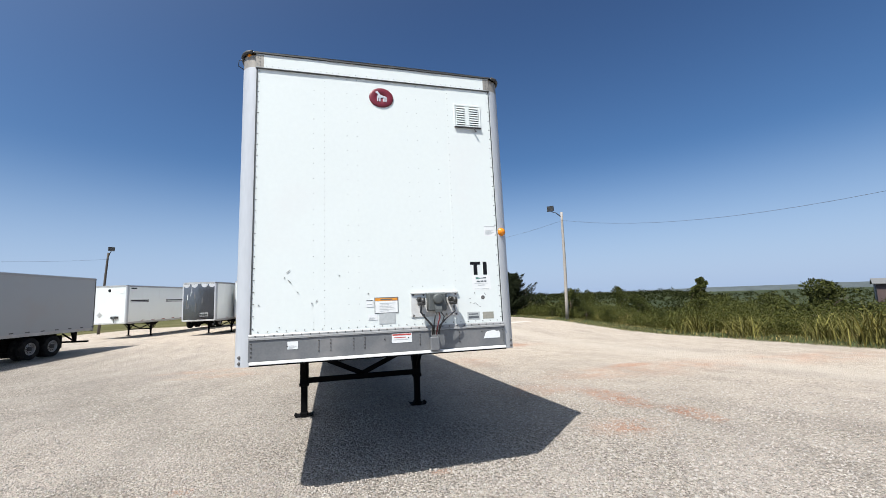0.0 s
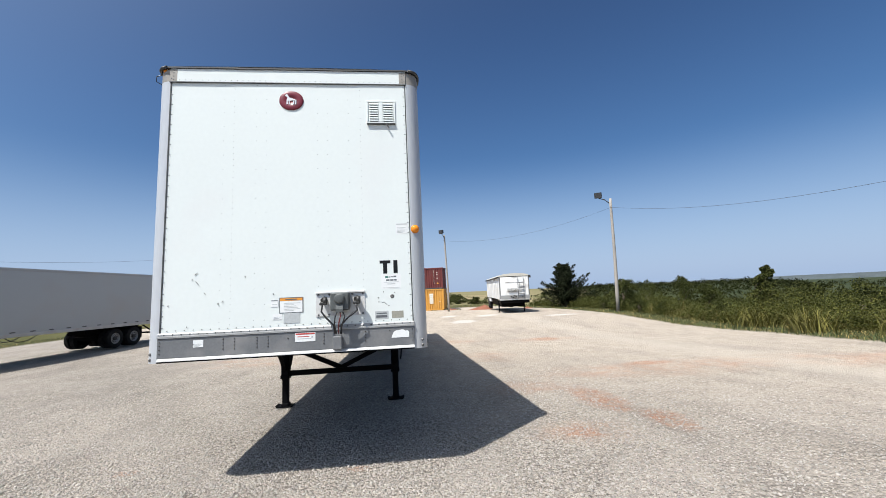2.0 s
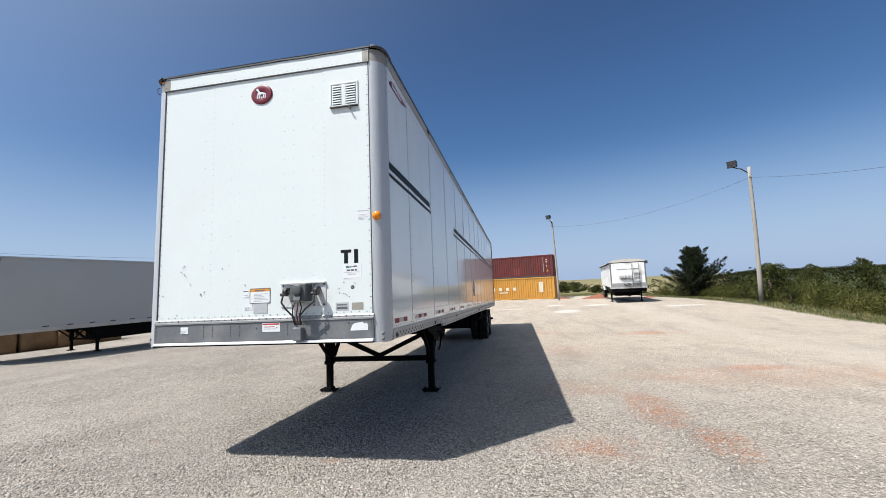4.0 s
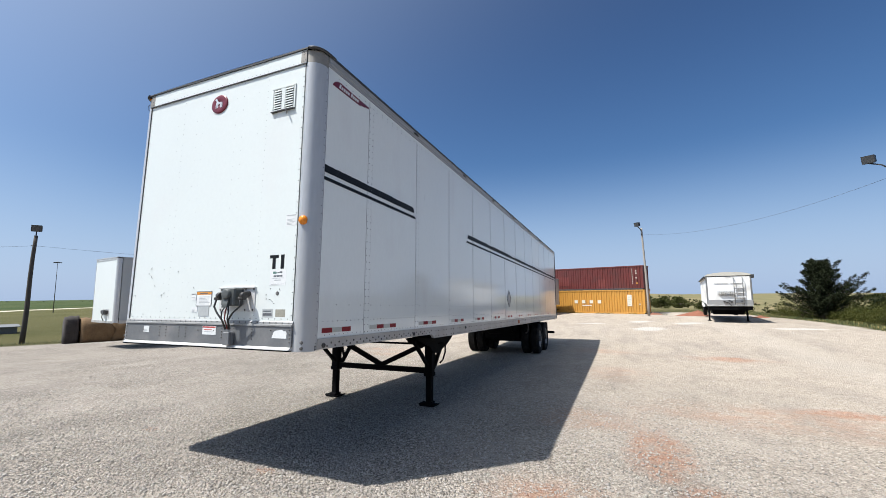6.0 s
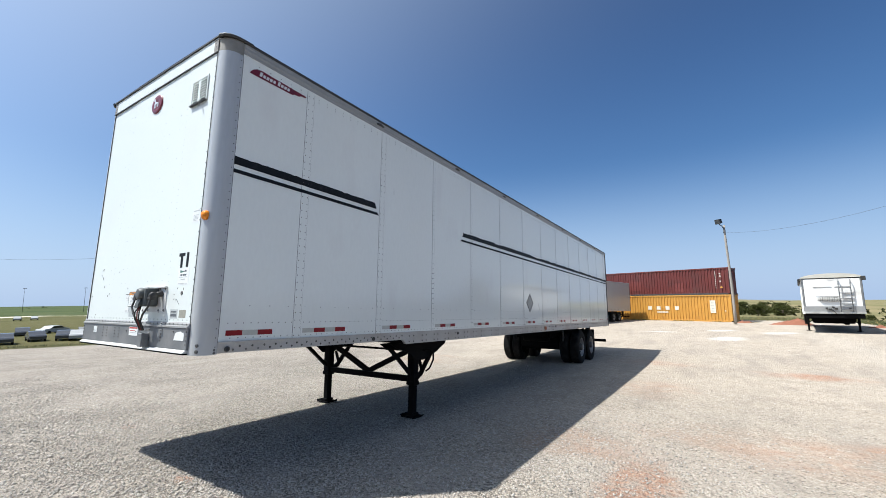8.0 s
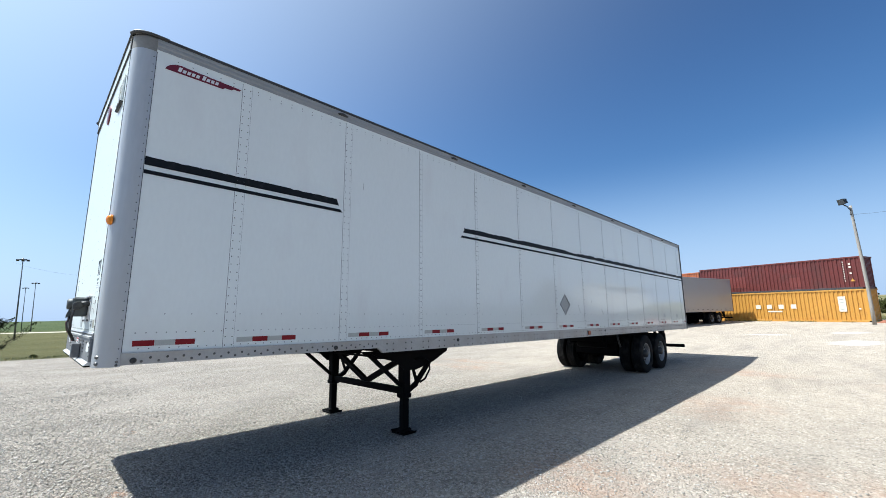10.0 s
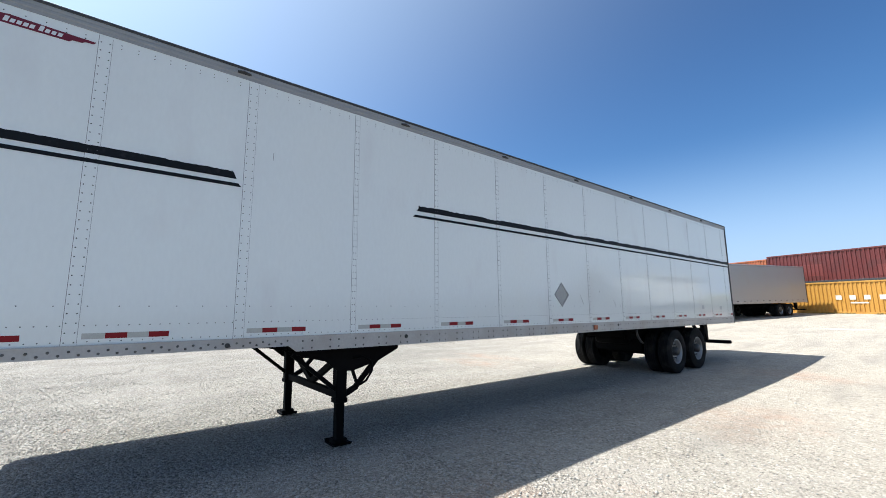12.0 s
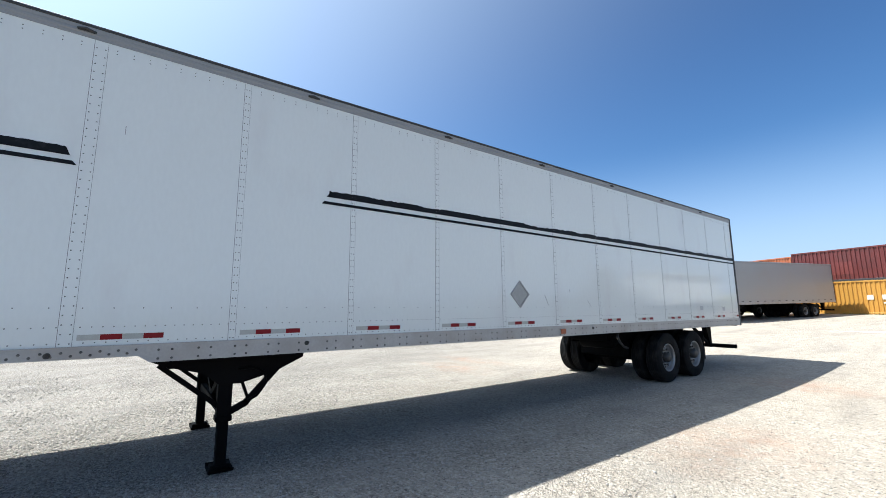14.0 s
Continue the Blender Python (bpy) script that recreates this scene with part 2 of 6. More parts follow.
# ---- mesh building ----
class Mesh:
    """Vertices and faces gathered for one part."""

    def __init__(self):
        self.v, self.f, self.m, self.smooth = [], [], [], []

    def add(self, vs, fs, mi=0, smooth=False):
        o = len(self.v)
        self.v.extend(vs)
        self.f.extend([tuple(i + o for i in f) for f in fs])
        self.m.extend([mi] * len(fs))
        self.smooth.extend([smooth] * len(fs))
        return self

    def box(self, lo, hi, c=0.0, mi=0):
        """A box from corner to corner, its edges chamfered by c."""
        lo, hi = [min(a, b) for a, b in zip(lo, hi)], [max(a, b) for a, b in zip(lo, hi)]
        c = min(c, 0.45 * min(h - l for l, h in zip(lo, hi)))
        if c <= 0:
            vs = [(x, y, z) for x in (lo[0], hi[0]) for y in (lo[1], hi[1]) for z in (lo[2], hi[2])]
            return self.add(vs, [(0, 1, 3, 2), (4, 6, 7, 5), (0, 4, 5, 1), (2, 3, 7, 6), (0, 2, 6, 4), (1, 5, 7, 3)], mi)
        vs, idx = [], {}
        for sx in (0, 1):
            for sy in (0, 1):
                for sz in (0, 1):
                    p = [(lo, hi)[s][k] for k, s in enumerate((sx, sy, sz))]
                    d = [c if s == 0 else -c for s in (sx, sy, sz)]
                    for ax in range(3):
                        q = [p[k] + (0 if k == ax else d[k]) for k in range(3)]
                        idx[sx, sy, sz, ax] = len(vs)
                        vs.append(tuple(q))
        fs = []
        for ax in range(3):
            a, b = [(1, 2), (2, 0), (0, 1)][ax]
            for s in (0, 1):
                ring = []
                for u, w in ((0, 0), (1, 0), (1, 1), (0, 1)):
                    k = [0, 0, 0]
                    k[ax], k[a], k[b] = s, u, w
                    ring.append(idx[(*k, ax)])
                fs.append(tuple(ring if s else ring[::-1]))
        for ax in range(3):
            a, b = [(1, 2), (2, 0), (0, 1)][ax]
            for u in (0, 1):
                for w in (0, 1):
                    k0, k1 = [0, 0, 0], [0, 0, 0]
                    k0[a], k0[b], k1[a], k1[b], k1[ax] = u, w, u, w, 1
                    ring = [idx[(*k0, a)], idx[(*k0, b)], idx[(*k1, b)], idx[(*k1, a)]]
                    fs.append(tuple(ring if (u == w) else ring[::-1]))
        for sx in (0, 1):
            for sy in (0, 1):
                for sz in (0, 1):
                    ring = [idx[sx, sy, sz, k] for k in range(3)]
                    fs.append(tuple(ring if (sx + sy + sz) % 2 else ring[::-1]))
        return self.add(vs, fs, mi)

    def prism(self, poly, axis, a, b, mi=0):
        """A polygon in the two other axes, pushed from a to b along axis."""
        def at(p, t):
            q = list(p)
            q.insert(axis, t)
            return tuple(q)
        n = len(poly)
        vs = [at(p, a) for p in poly] + [at(p, b) for p in poly]
        fs = [tuple(range(n))[::-1], tuple(range(n, 2 * n))] + [(i, (i + 1) % n, n + (i + 1) % n, n + i) for i in range(n)]
        return self.add(vs, fs, mi)

    def tube(self, pts, r, n=8, mi=0, r2=None):
        """A round bar along the points; r2 is its radius at the end."""
        pts = [Vector(p) for p in pts]
        vs, fs = [], []
        up = None
        for i, p in enumerate(pts):
            d = (pts[min(i + 1, len(pts) - 1)] - pts[max(i - 1, 0)]).normalized()
            if up is None:
                up = d.orthogonal().normalized()
            up = (up - d * up.dot(d)).normalized()
            side = d.cross(up)
            rr = r if r2 is None else r + (r2 - r) * i / (len(pts) - 1)
            vs += [tuple(p + (up * math.cos(2 * math.pi * k / n) + side * math.sin(2 * math.pi * k / n)) * rr) for k in range(n)]
        for i in range(len(pts) - 1):
            fs += [(i * n + k, i * n + (k + 1) % n, (i + 1) * n + (k + 1) % n, (i + 1) * n + k) for k in range(n)]
        self.add(vs, fs, mi, True)
        o = len(self.v) - len(vs)
        last = (len(pts) - 1) * n
        self.f += [tuple(o + k for k in range(n))[::-1], tuple(o + last + k for k in range(n))]
        self.m += [mi, mi]
        self.smooth += [False, False]
        return self

    def bar(self, p, q, w, h, mi=0):
        """A square bar from p to q, w wide and h high."""
        p, q = Vector(p), Vector(q)
        d = (q - p).normalized()
        side = d.cross(Vector((0, 0, 1)) if abs(d.z) < 0.95 else Vector((0, 1, 0))).normalized()
        up = side.cross(d)
        vs = [tuple(e + side * sx * w / 2 + up * sz * h / 2) for e in (p, q) for sx, sz in ((-1, -1), (1, -1), (1, 1), (-1, 1))]
        return self.add(vs, [(3, 2, 1, 0), (4, 5, 6, 7), (0, 1, 5, 4), (1, 2, 6, 5), (2, 3, 7, 6), (3, 0, 4, 7)], mi)

    def lathe(self, profile, axis, centre, n=24, mi=0, smooth=True):
        """Turns (along, radius) pairs round an axis through centre."""
        vs, fs = [], []
        a, b = [(1, 2), (2, 0), (0, 1)][axis]
        for t, r in profile:
            for k in range(n):
                q = list(centre)
                q[axis] += t
                q[a] += r * math.cos(2 * math.pi * k / n)
                q[b] += r * math.sin(2 * math.pi * k / n)
                vs.append(tuple(q))
        for i in range(len(profile) - 1):
            fs += [(i * n + k, i * n + (k + 1) % n, (i + 1) * n + (k + 1) % n, (i + 1) * n + k) for k in range(n)]
        return self.add(vs, fs, mi, smooth)

    def data(self, name, mats):
        me = bpy.data.meshes.new(name)
        me.from_pydata(self.v, [], self.f)
        for m in mats:
            me.materials.append(m)
        me.polygons.foreach_set("material_index", self.m)
        me.polygons.foreach_set("use_smooth", self.smooth)
        bm = bmesh.new()
        bm.from_mesh(me)
        if len(bm.faces) < 30000:
            bmesh.ops.recalc_face_normals(bm, faces=bm.faces)
        bm.to_mesh(me)
        bm.free()
        me.update()
        return me


def part(name, mesh, material, parent=None, label="", kind=""):
    """One mesh object under a thing or under a part."""
    mats = material if isinstance(material, (list, tuple)) else [material]
    ob = new(name, mesh if isinstance(mesh, bpy.types.Mesh) else mesh.data(name, mats))
    ob.parent = parent
    return tagged(ob, label=label, kind=kind)


def thing(name, label, category, m=Matrix(), group="", kind=""):
    ob = new(name)
    ob.empty_display_size = 0.3
    ob.matrix_world = m
    return tagged(ob, label, category, group, kind)


def setting(name, mesh, material, label, category, kind="structure"):
    return tagged(part(name, mesh, material), label, category, kind=kind)


def smooth(a, b, x):
    t = min(1.0, max(0.0, (x - a) / (b - a)))
    return t * t * (3 - 2 * t)


# ---- ground ----
def yard_height(x, y):
    """Height of the gravel yard and of the land round it."""
    if y < 11:
        z = -0.0349 * max(y, -14)
    else:
        t = min(y - 11, 6.0)
        z = -0.384 - 0.0349 * (t - t * t / 12.0)
    z -= 0.15 * smooth(17, 48, y)
    z += 0.20 * smooth(3, 10, x) * smooth(14, 26, y) * (1 - smooth(30, 46, y))
    z -= 0.24 * smooth(-5, -16, x) * (1 - 0.65 * smooth(14, 34, y)) + 0.3 * smooth(-20, -27, x)
    # east: the land falls into the valley; west: a lower field
    z -= 2.6 * smooth(16.5, 30, x) + 5.5 * smooth(27, 85, x) + 10.0 * smooth(80, 420, x)
    z -= 2.5 * smooth(-27, -50, x)
    z -= 1.0 * smooth(54, 90, y) + 4.0 * smooth(80, 300, y) * smooth(-60, 0, x)
    # dry hills to the north and a wooded rise beyond the valley
    if y > 150:
        z += 7.6 * smooth(260, 800, y) * smooth(-0.5, -0.1, x / y) * (1 - smooth(0.38, 0.52, x / y))
        z += 19.5 * math.exp(-((math.hypot(x, y) - 760) / 230) ** 2) * smooth(0.36, 0.52, x / y) * (1 - smooth(0.95, 1.35, x / y))
    return z


def ground_material():
    m = bpy.data.materials.new("gravel_and_grass")
    m.use_nodes = True
    nt = m.node_tree
    b = nt.nodes["Principled BSDF"]
    b.inputs["Roughness"].default_value = 0.95
    b.inputs["Specular IOR Level"].default_value = 0.15
    L = nt.links.new
    pos = nt.nodes.new("ShaderNodeTexCoord").outputs["Object"]
    sep = nt.nodes.new("ShaderNodeSeparateXYZ")
    L(pos, sep.inputs[0])

    def math_node(op, a, c=None, d=None):
        n = nt.nodes.new("ShaderNodeMath")
        n.operation = op
        for i, v in enumerate((a, c, d)):
            if v is None:
                continue
            if isinstance(v, (int, float)):
                n.inputs[i].default_value = v
            else:
                L(v, n.inputs[i])
        return n.outputs[0]

    def noise_fac(scale, detail=4.0, rough=0.5):
        n = nt.nodes.new("ShaderNodeTexNoise")
        n.inputs["Scale"].default_value, n.inputs["Detail"].default_value, n.inputs["Roughness"].default_value = scale, detail, rough
        L(pos, n.inputs["Vector"])
        return n.outputs["Fac"]

    def rng(src, lo, hi, a=0.0, c=1.0):
        r = nt.nodes.new("ShaderNodeMapRange")
        for k, v in zip(("From Min", "From Max", "To Min", "To Max"), (lo, hi, a, c)):
            r.inputs[k].default_value = v
        L(src, r.inputs["Value"])
        return r.outputs[0]

    def mix(fac, a, c, mode="MIX"):
        x = nt.nodes.new("ShaderNodeMix")
        x.data_type, x.blend_type = "RGBA", mode
        for s, v in ((x.inputs["Factor"], fac), (x.inputs["A"], a), (x.inputs["B"], c)):
            if isinstance(v, (int, float)):
                s.default_value = v
            elif isinstance(v, tuple):
                s.default_value = (*v, 1)
            else:
                L(v, s)
        return x.outputs["Result"]

    x, y = sep.outputs[0], sep.outputs[1]
    wob = math_node("MULTIPLY", math_node("SUBTRACT", noise_fac(0.35, 6.0, 0.65), 0.5), 2.6)

    def blob(cx, cy, rx, ry, edge=0.5):
        dx = math_node("DIVIDE", math_node("SUBTRACT", x, cx), rx)
        dy = math_node("DIVIDE", math_node("SUBTRACT", y, cy), ry)
        d = math_node("SQRT", math_node("ADD", math_node("MULTIPLY", dx, dx), math_node("MULTIPLY", dy, dy)))
        d = math_node("ADD", d, math_node("MULTIPLY", math_node("SUBTRACT", noise_fac(1.6, 5.0, 0.7), 0.5), 1.5))
        return rng(d, 1.0 + edge, 1.0 - edge)

    def spot(cx, cy, rx, ry):
        dx = math_node("DIVIDE", math_node("SUBTRACT", x, cx), rx)
        dy = math_node("DIVIDE", math_node("SUBTRACT", y, cy), ry)
        d = math_node("SQRT", math_node("ADD", math_node("MULTIPLY", dx, dx), math_node("MULTIPLY", dy, dy)))
        d = math_node("ADD", d, math_node("MULTIPLY", math_node("SUBTRACT", noise_fac(5.0, 5.0, 0.7), 0.5), 1.1))
        return rng(d, 1.35, 0.75)

    # stones: two sizes of cells
    def cells(scale):
        v = nt.nodes.new("ShaderNodeTexVoronoi")
        v.inputs["Scale"].default_value = scale
        L(pos, v.inputs["Vector"])
        return v
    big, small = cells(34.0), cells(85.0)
    grey = mix(rng(big.outputs["Color"], 0.1, 0.9), (0.205, 0.180, 0.151), (0.635, 0.562, 0.478))
    grey2 = mix(rng(small.outputs["Color"], 0.1, 0.9), (0.22, 0.193, 0.161), (0.605, 0.53, 0.443))
    gravel = mix(rng(noise_fac(4.0, 3.0), 0.35, 0.65), grey, grey2)
    # shade in the gaps between stones, put into the gravel colour
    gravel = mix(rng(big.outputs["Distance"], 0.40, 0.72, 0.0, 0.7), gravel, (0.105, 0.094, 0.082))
    # fines pressed between the stones, and broad dusty streaks
    gravel = mix(rng(noise_fac(0.9, 6.0, 0.65), 0.46, 0.66, 0.0, 0.70), gravel, (0.43, 0.385, 0.335))
    gravel = mix(rng(noise_fac(0.22, 5.0, 0.6), 0.42, 0.66, 0.0, 0.55), gravel, (0.46, 0.40, 0.345))
    worn = rng(math_node("ADD", math_node("ADD", y, math_node("MULTIPLY", x, 1.1)), math_node("MULTIPLY", wob, 1.5)), 2.5, 15.0, 0.0, 0.75)
    gravel = mix(worn, gravel, mix(rng(noise_fac(2.2, 7.0, 0.7), 0.35, 0.65), (0.40, 0.334, 0.262), (0.525, 0.443, 0.354)))
    # small dark pits between pressed stones, their shade painted into the colour
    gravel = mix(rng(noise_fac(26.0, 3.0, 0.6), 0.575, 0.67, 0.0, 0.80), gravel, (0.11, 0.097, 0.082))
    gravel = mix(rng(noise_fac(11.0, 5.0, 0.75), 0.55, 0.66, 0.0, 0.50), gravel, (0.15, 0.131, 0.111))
    # pale stones
    gravel = mix(rng(noise_fac(19.0, 4.0, 0.7), 0.53, 0.64, 0.0, 0.65), gravel, (0.62, 0.55, 0.47))
    streak = nt.nodes.new("ShaderNodeTexNoise")
    streak.inputs["Scale"].default_value, streak.inputs["Detail"].default_value = 1.0, 6.0
    stretch = nt.nodes.new("ShaderNodeMapping")
    stretch.inputs["Scale"].default_value = (1.3, 0.35, 1.0)
    stretch.inputs["Rotation"].default_value = (0, 0, 0.9)
    L(pos, stretch.inputs["Vector"])
    L(stretch.outputs[0], streak.inputs["Vector"])
    gravel = mix(rng(streak.outputs["Fac"], 0.48, 0.72, 0.0, 0.42), gravel, (0.22, 0.195, 0.17))
    # red earth showing through
    red = mix(rng(noise_fac(9.0, 5.0, 0.7), 0.35, 0.7), (0.36, 0.16, 0.085), (0.55, 0.37, 0.26))
    mask = blob(6.3, 4.6, 2.0, 0.8)
    for c in ((8.6, 4.7, 2.2, 0.7), (7.0, 12.5, 1.2, 0.6), (3.7, 8.3, 0.6, 1.0), (-4.3, 11.1, 1.3, 0.4), (11.5, 4.0, 2.0, 0.8), (3.2, 13.4, 1.0, 0.7), (-3.5, 9.7, 1.2, 0.5), (3.2, 0.9, 0.5, 0.4), (3.4, 3.6, 0.7, 0.5)):
        mask = math_node("MAXIMUM", mask, blob(*c))
    gravel = mix(math_node("MULTIPLY", mask, rng(noise_fac(2.0, 6.0, 0.8), 0.40, 0.68, 0.04, 0.60)), gravel, red)
    # bare red spots, where the gravel is scraped away
    bare = spot(4.15, 2.45, 0.30, 0.75)
    for c in ((4.45, 1.15, 0.24, 0.45), (0.57, 0.36, 0.11, 0.06), (-1.87, 0.80, 0.12, 0.07), (6.85, 5.35, 0.60, 0.26), (6.95, 12.5, 0.5, 0.5), (3.15, 0.9, 0.22, 0.18)):
        bare = math_node("MAXIMUM", bare, spot(*c))
    gravel = mix(math_node("MULTIPLY", bare, rng(noise_fac(7.0, 5.0, 0.7), 0.38, 0.62, 0.15, 0.85)), gravel, mix(rng(noise_fac(17.0, 4.0, 0.7), 0.35, 0.65), (0.30, 0.125, 0.07), (0.50, 0.31, 0.21)))
    pale = blob(5.4, 24.1, 0.8, 1.2, 0.2)
    for c in ((8.0, 28.0, 0.8, 0.9, 0.25), (12.4, 24.0, 1.1, 0.5, 0.25), (5.3, 31.0, 0.8, 0.9, 0.25), (2.0, 29.0, 0.9, 0.5, 0.3)):
        pale = math_node("MAXIMUM", pale, blob(*c))
    gravel = mix(math_node("MULTIPLY", pale, 0.8), gravel, (0.56, 0.53, 0.48))
    tracks = rng(math_node("ABSOLUTE", math_node("SUBTRACT", math_node("ADD", x, math_node("MULTIPLY", wob, 0.5)), 9.5)), 0.2, 1.2, 0.5, 0.0)
    gravel = mix(tracks, gravel, (0.49, 0.43, 0.36))
    # land beyond the gravel
    field = mix(rng(noise_fac(0.05, 6.0, 0.6), 0.35, 0.65), (0.072, 0.068, 0.024), (0.115, 0.098, 0.042))
    field = mix(rng(noise_fac(1.5, 6.0, 0.7), 0.35, 0.7, 0.0, 0.6), field, (0.085, 0.095, 0.030))
    field = mix(rng(math_node("ADD", x, math_node("MULTIPLY", y, 0.71)), -228.0, -250.0), field, mix(rng(noise_fac(0.01, 4.0), 0.4, 0.6), (0.040, 0.062, 0.018), (0.065, 0.080, 0.028)))
    dry = mix(rng(noise_fac(0.012, 5.0, 0.6), 0.35, 0.65), (0.25, 0.20, 0.11), (0.12, 0.125, 0.05))
    field = mix(math_node("MULTIPLY", rng(y, 52.0, 72.0), rng(x, -60.0, -25.0)), field, dry)
    valley = mix(rng(noise_fac(0.02, 6.0, 0.6), 0.42, 0.60), (0.024, 0.034, 0.014), (0.045, 0.052, 0.022))
    edge_x = math_node("SUBTRACT", x, math_node("MULTIPLY", math_node("MAXIMUM", math_node("SUBTRACT", y, 50.0), 0.0), 0.5))
    field = mix(rng(edge_x, 15.0, 24.0), field, valley)
    road = rng(math_node("ABSOLUTE", math_node("ADD", math_node("ADD", x, math_node("MULTIPLY", y, 0.71)), 222.0)), 7.0, 10.0, 1.0, 0.0)
    field = mix(road, field, (0.55, 0.50, 0.40))
    xe = math_node("ADD", x, math_node("MULTIPLY", wob, 0.7))
    east = math_node("SUBTRACT", xe, math_node("MULTIPLY", math_node("MINIMUM", math_node("MAXIMUM", y, 0.0), 22.0), 0.075))
    lot = math_node("MULTIPLY", rng(east, 14.25, 13.75), rng(xe, -27.0, -26.0))
    lot = math_node("MULTIPLY", lot, rng(math_node("ADD", y, wob), 51.5, 49.5))
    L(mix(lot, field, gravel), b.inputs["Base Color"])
    bp = nt.nodes.new("ShaderNodeBump")
    bp.inputs["Strength"].default_value, bp.inputs["Distance"].default_value = 1.0, 0.034
    h = math_node("ADD", math_node("MULTIPLY", big.outputs["Distance"], -0.9), math_node("MULTIPLY", small.outputs["Distance"], -0.5))
    h = math_node("ADD", h, math_node("MULTIPLY", noise_fac(6.0, 5.0), 0.8))
    L(h, bp.inputs["Height"])
    L(rng(worn, 0.0, 0.70, 1.0, 0.7), bp.inputs["Strength"])
    L(bp.outputs[0], b.inputs["Normal"])
    return m


def axis_steps(lo, hi, step, far_lo, far_hi):
    inner = list(np.arange(lo, hi + 1e-6, step))
    out, d, p = [], step, hi
    while p < far_hi:
        d *= 1.22
        p += d
        out.append(min(p, far_hi))
    back, d, p = [], step, lo
    while p > far_lo:
        d *= 1.22
        p -= d
        back.append(max(p, far_lo))
    return back[::-1] + inner + out


def build_ground():
    xs = axis_steps(-28, 20, 0.5, -3200, 3200)
    ys = axis_steps(-12, 52, 0.5, -3200, 3200)
    vs = []
    for y in ys:
        for x in xs:
            z = yard_height(x, y)
            near = 1 if -30 < x < 22 and -14 < y < 54 else 0
            if near:
                z += 0.012 * noise.noise((x * 0.8, y * 0.8, 3.0)) * smooth(1.6, 3.0, abs(x))
            else:
                z += 0.35 * noise.noise((x * 0.02, y * 0.02, 1.0)) * smooth(20, 90, abs(x) + abs(y) * 0.3)
            vs.append((x, y, z))
    n = len(xs)
    fs = [(j * n + i, j * n + i + 1, (j + 1) * n + i + 1, (j + 1) * n + i) for j in range(len(ys) - 1) for i in range(n - 1)]
    mesh = Mesh().add(vs, fs, 0, True)
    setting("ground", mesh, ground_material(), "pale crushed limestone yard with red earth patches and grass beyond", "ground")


build_ground()


# ---- rivets, text bars ----
def rivet_mesh(points, normal, r, h, n=6):
    """Low domes on a plane: points, the plane's outward normal, radius and height."""
    nv = Vector(normal)
    u = nv.orthogonal().normalized()
    w = nv.cross(u)
    mesh = Mesh()
    ring = [(u * math.cos(2 * math.pi * k / n) + w * math.sin(2 * math.pi * k / n)) for k in range(n)]
    for p in points:
        p = Vector(p)
        vs = [tuple(p + d * r) for d in ring] + [tuple(p + d * r * 0.55 + nv * h) for d in ring]
        fs = [(k, (k + 1) % n, n + (k + 1) % n, n + k) for k in range(n)] + [tuple(range(n, 2 * n))]
        mesh.add(vs, fs)
    return mesh


def on_front(mesh, x0, z0, x1, z1, d0=0.0, d1=0.004, mi=0):
    """A flat plate on the front wall, which faces -y."""
    return mesh.box((x0, -d1, z0), (x1, -d0, z1), 0, mi)


def on_side(mesh, y0, z0, y1, z1, d0=0.0, d1=0.003, face=1.295):
    return mesh.box((face + d0, y0, z0), (face + d1, y1, z1))


# the yard's pad, and the trailer on it, fall 2 degrees towards the trailer's rear
PAD = pose(0, 0, 0, -2.0, 0, 0)
HALF, LONG, TOP = 1.295, 16.0, 4.075


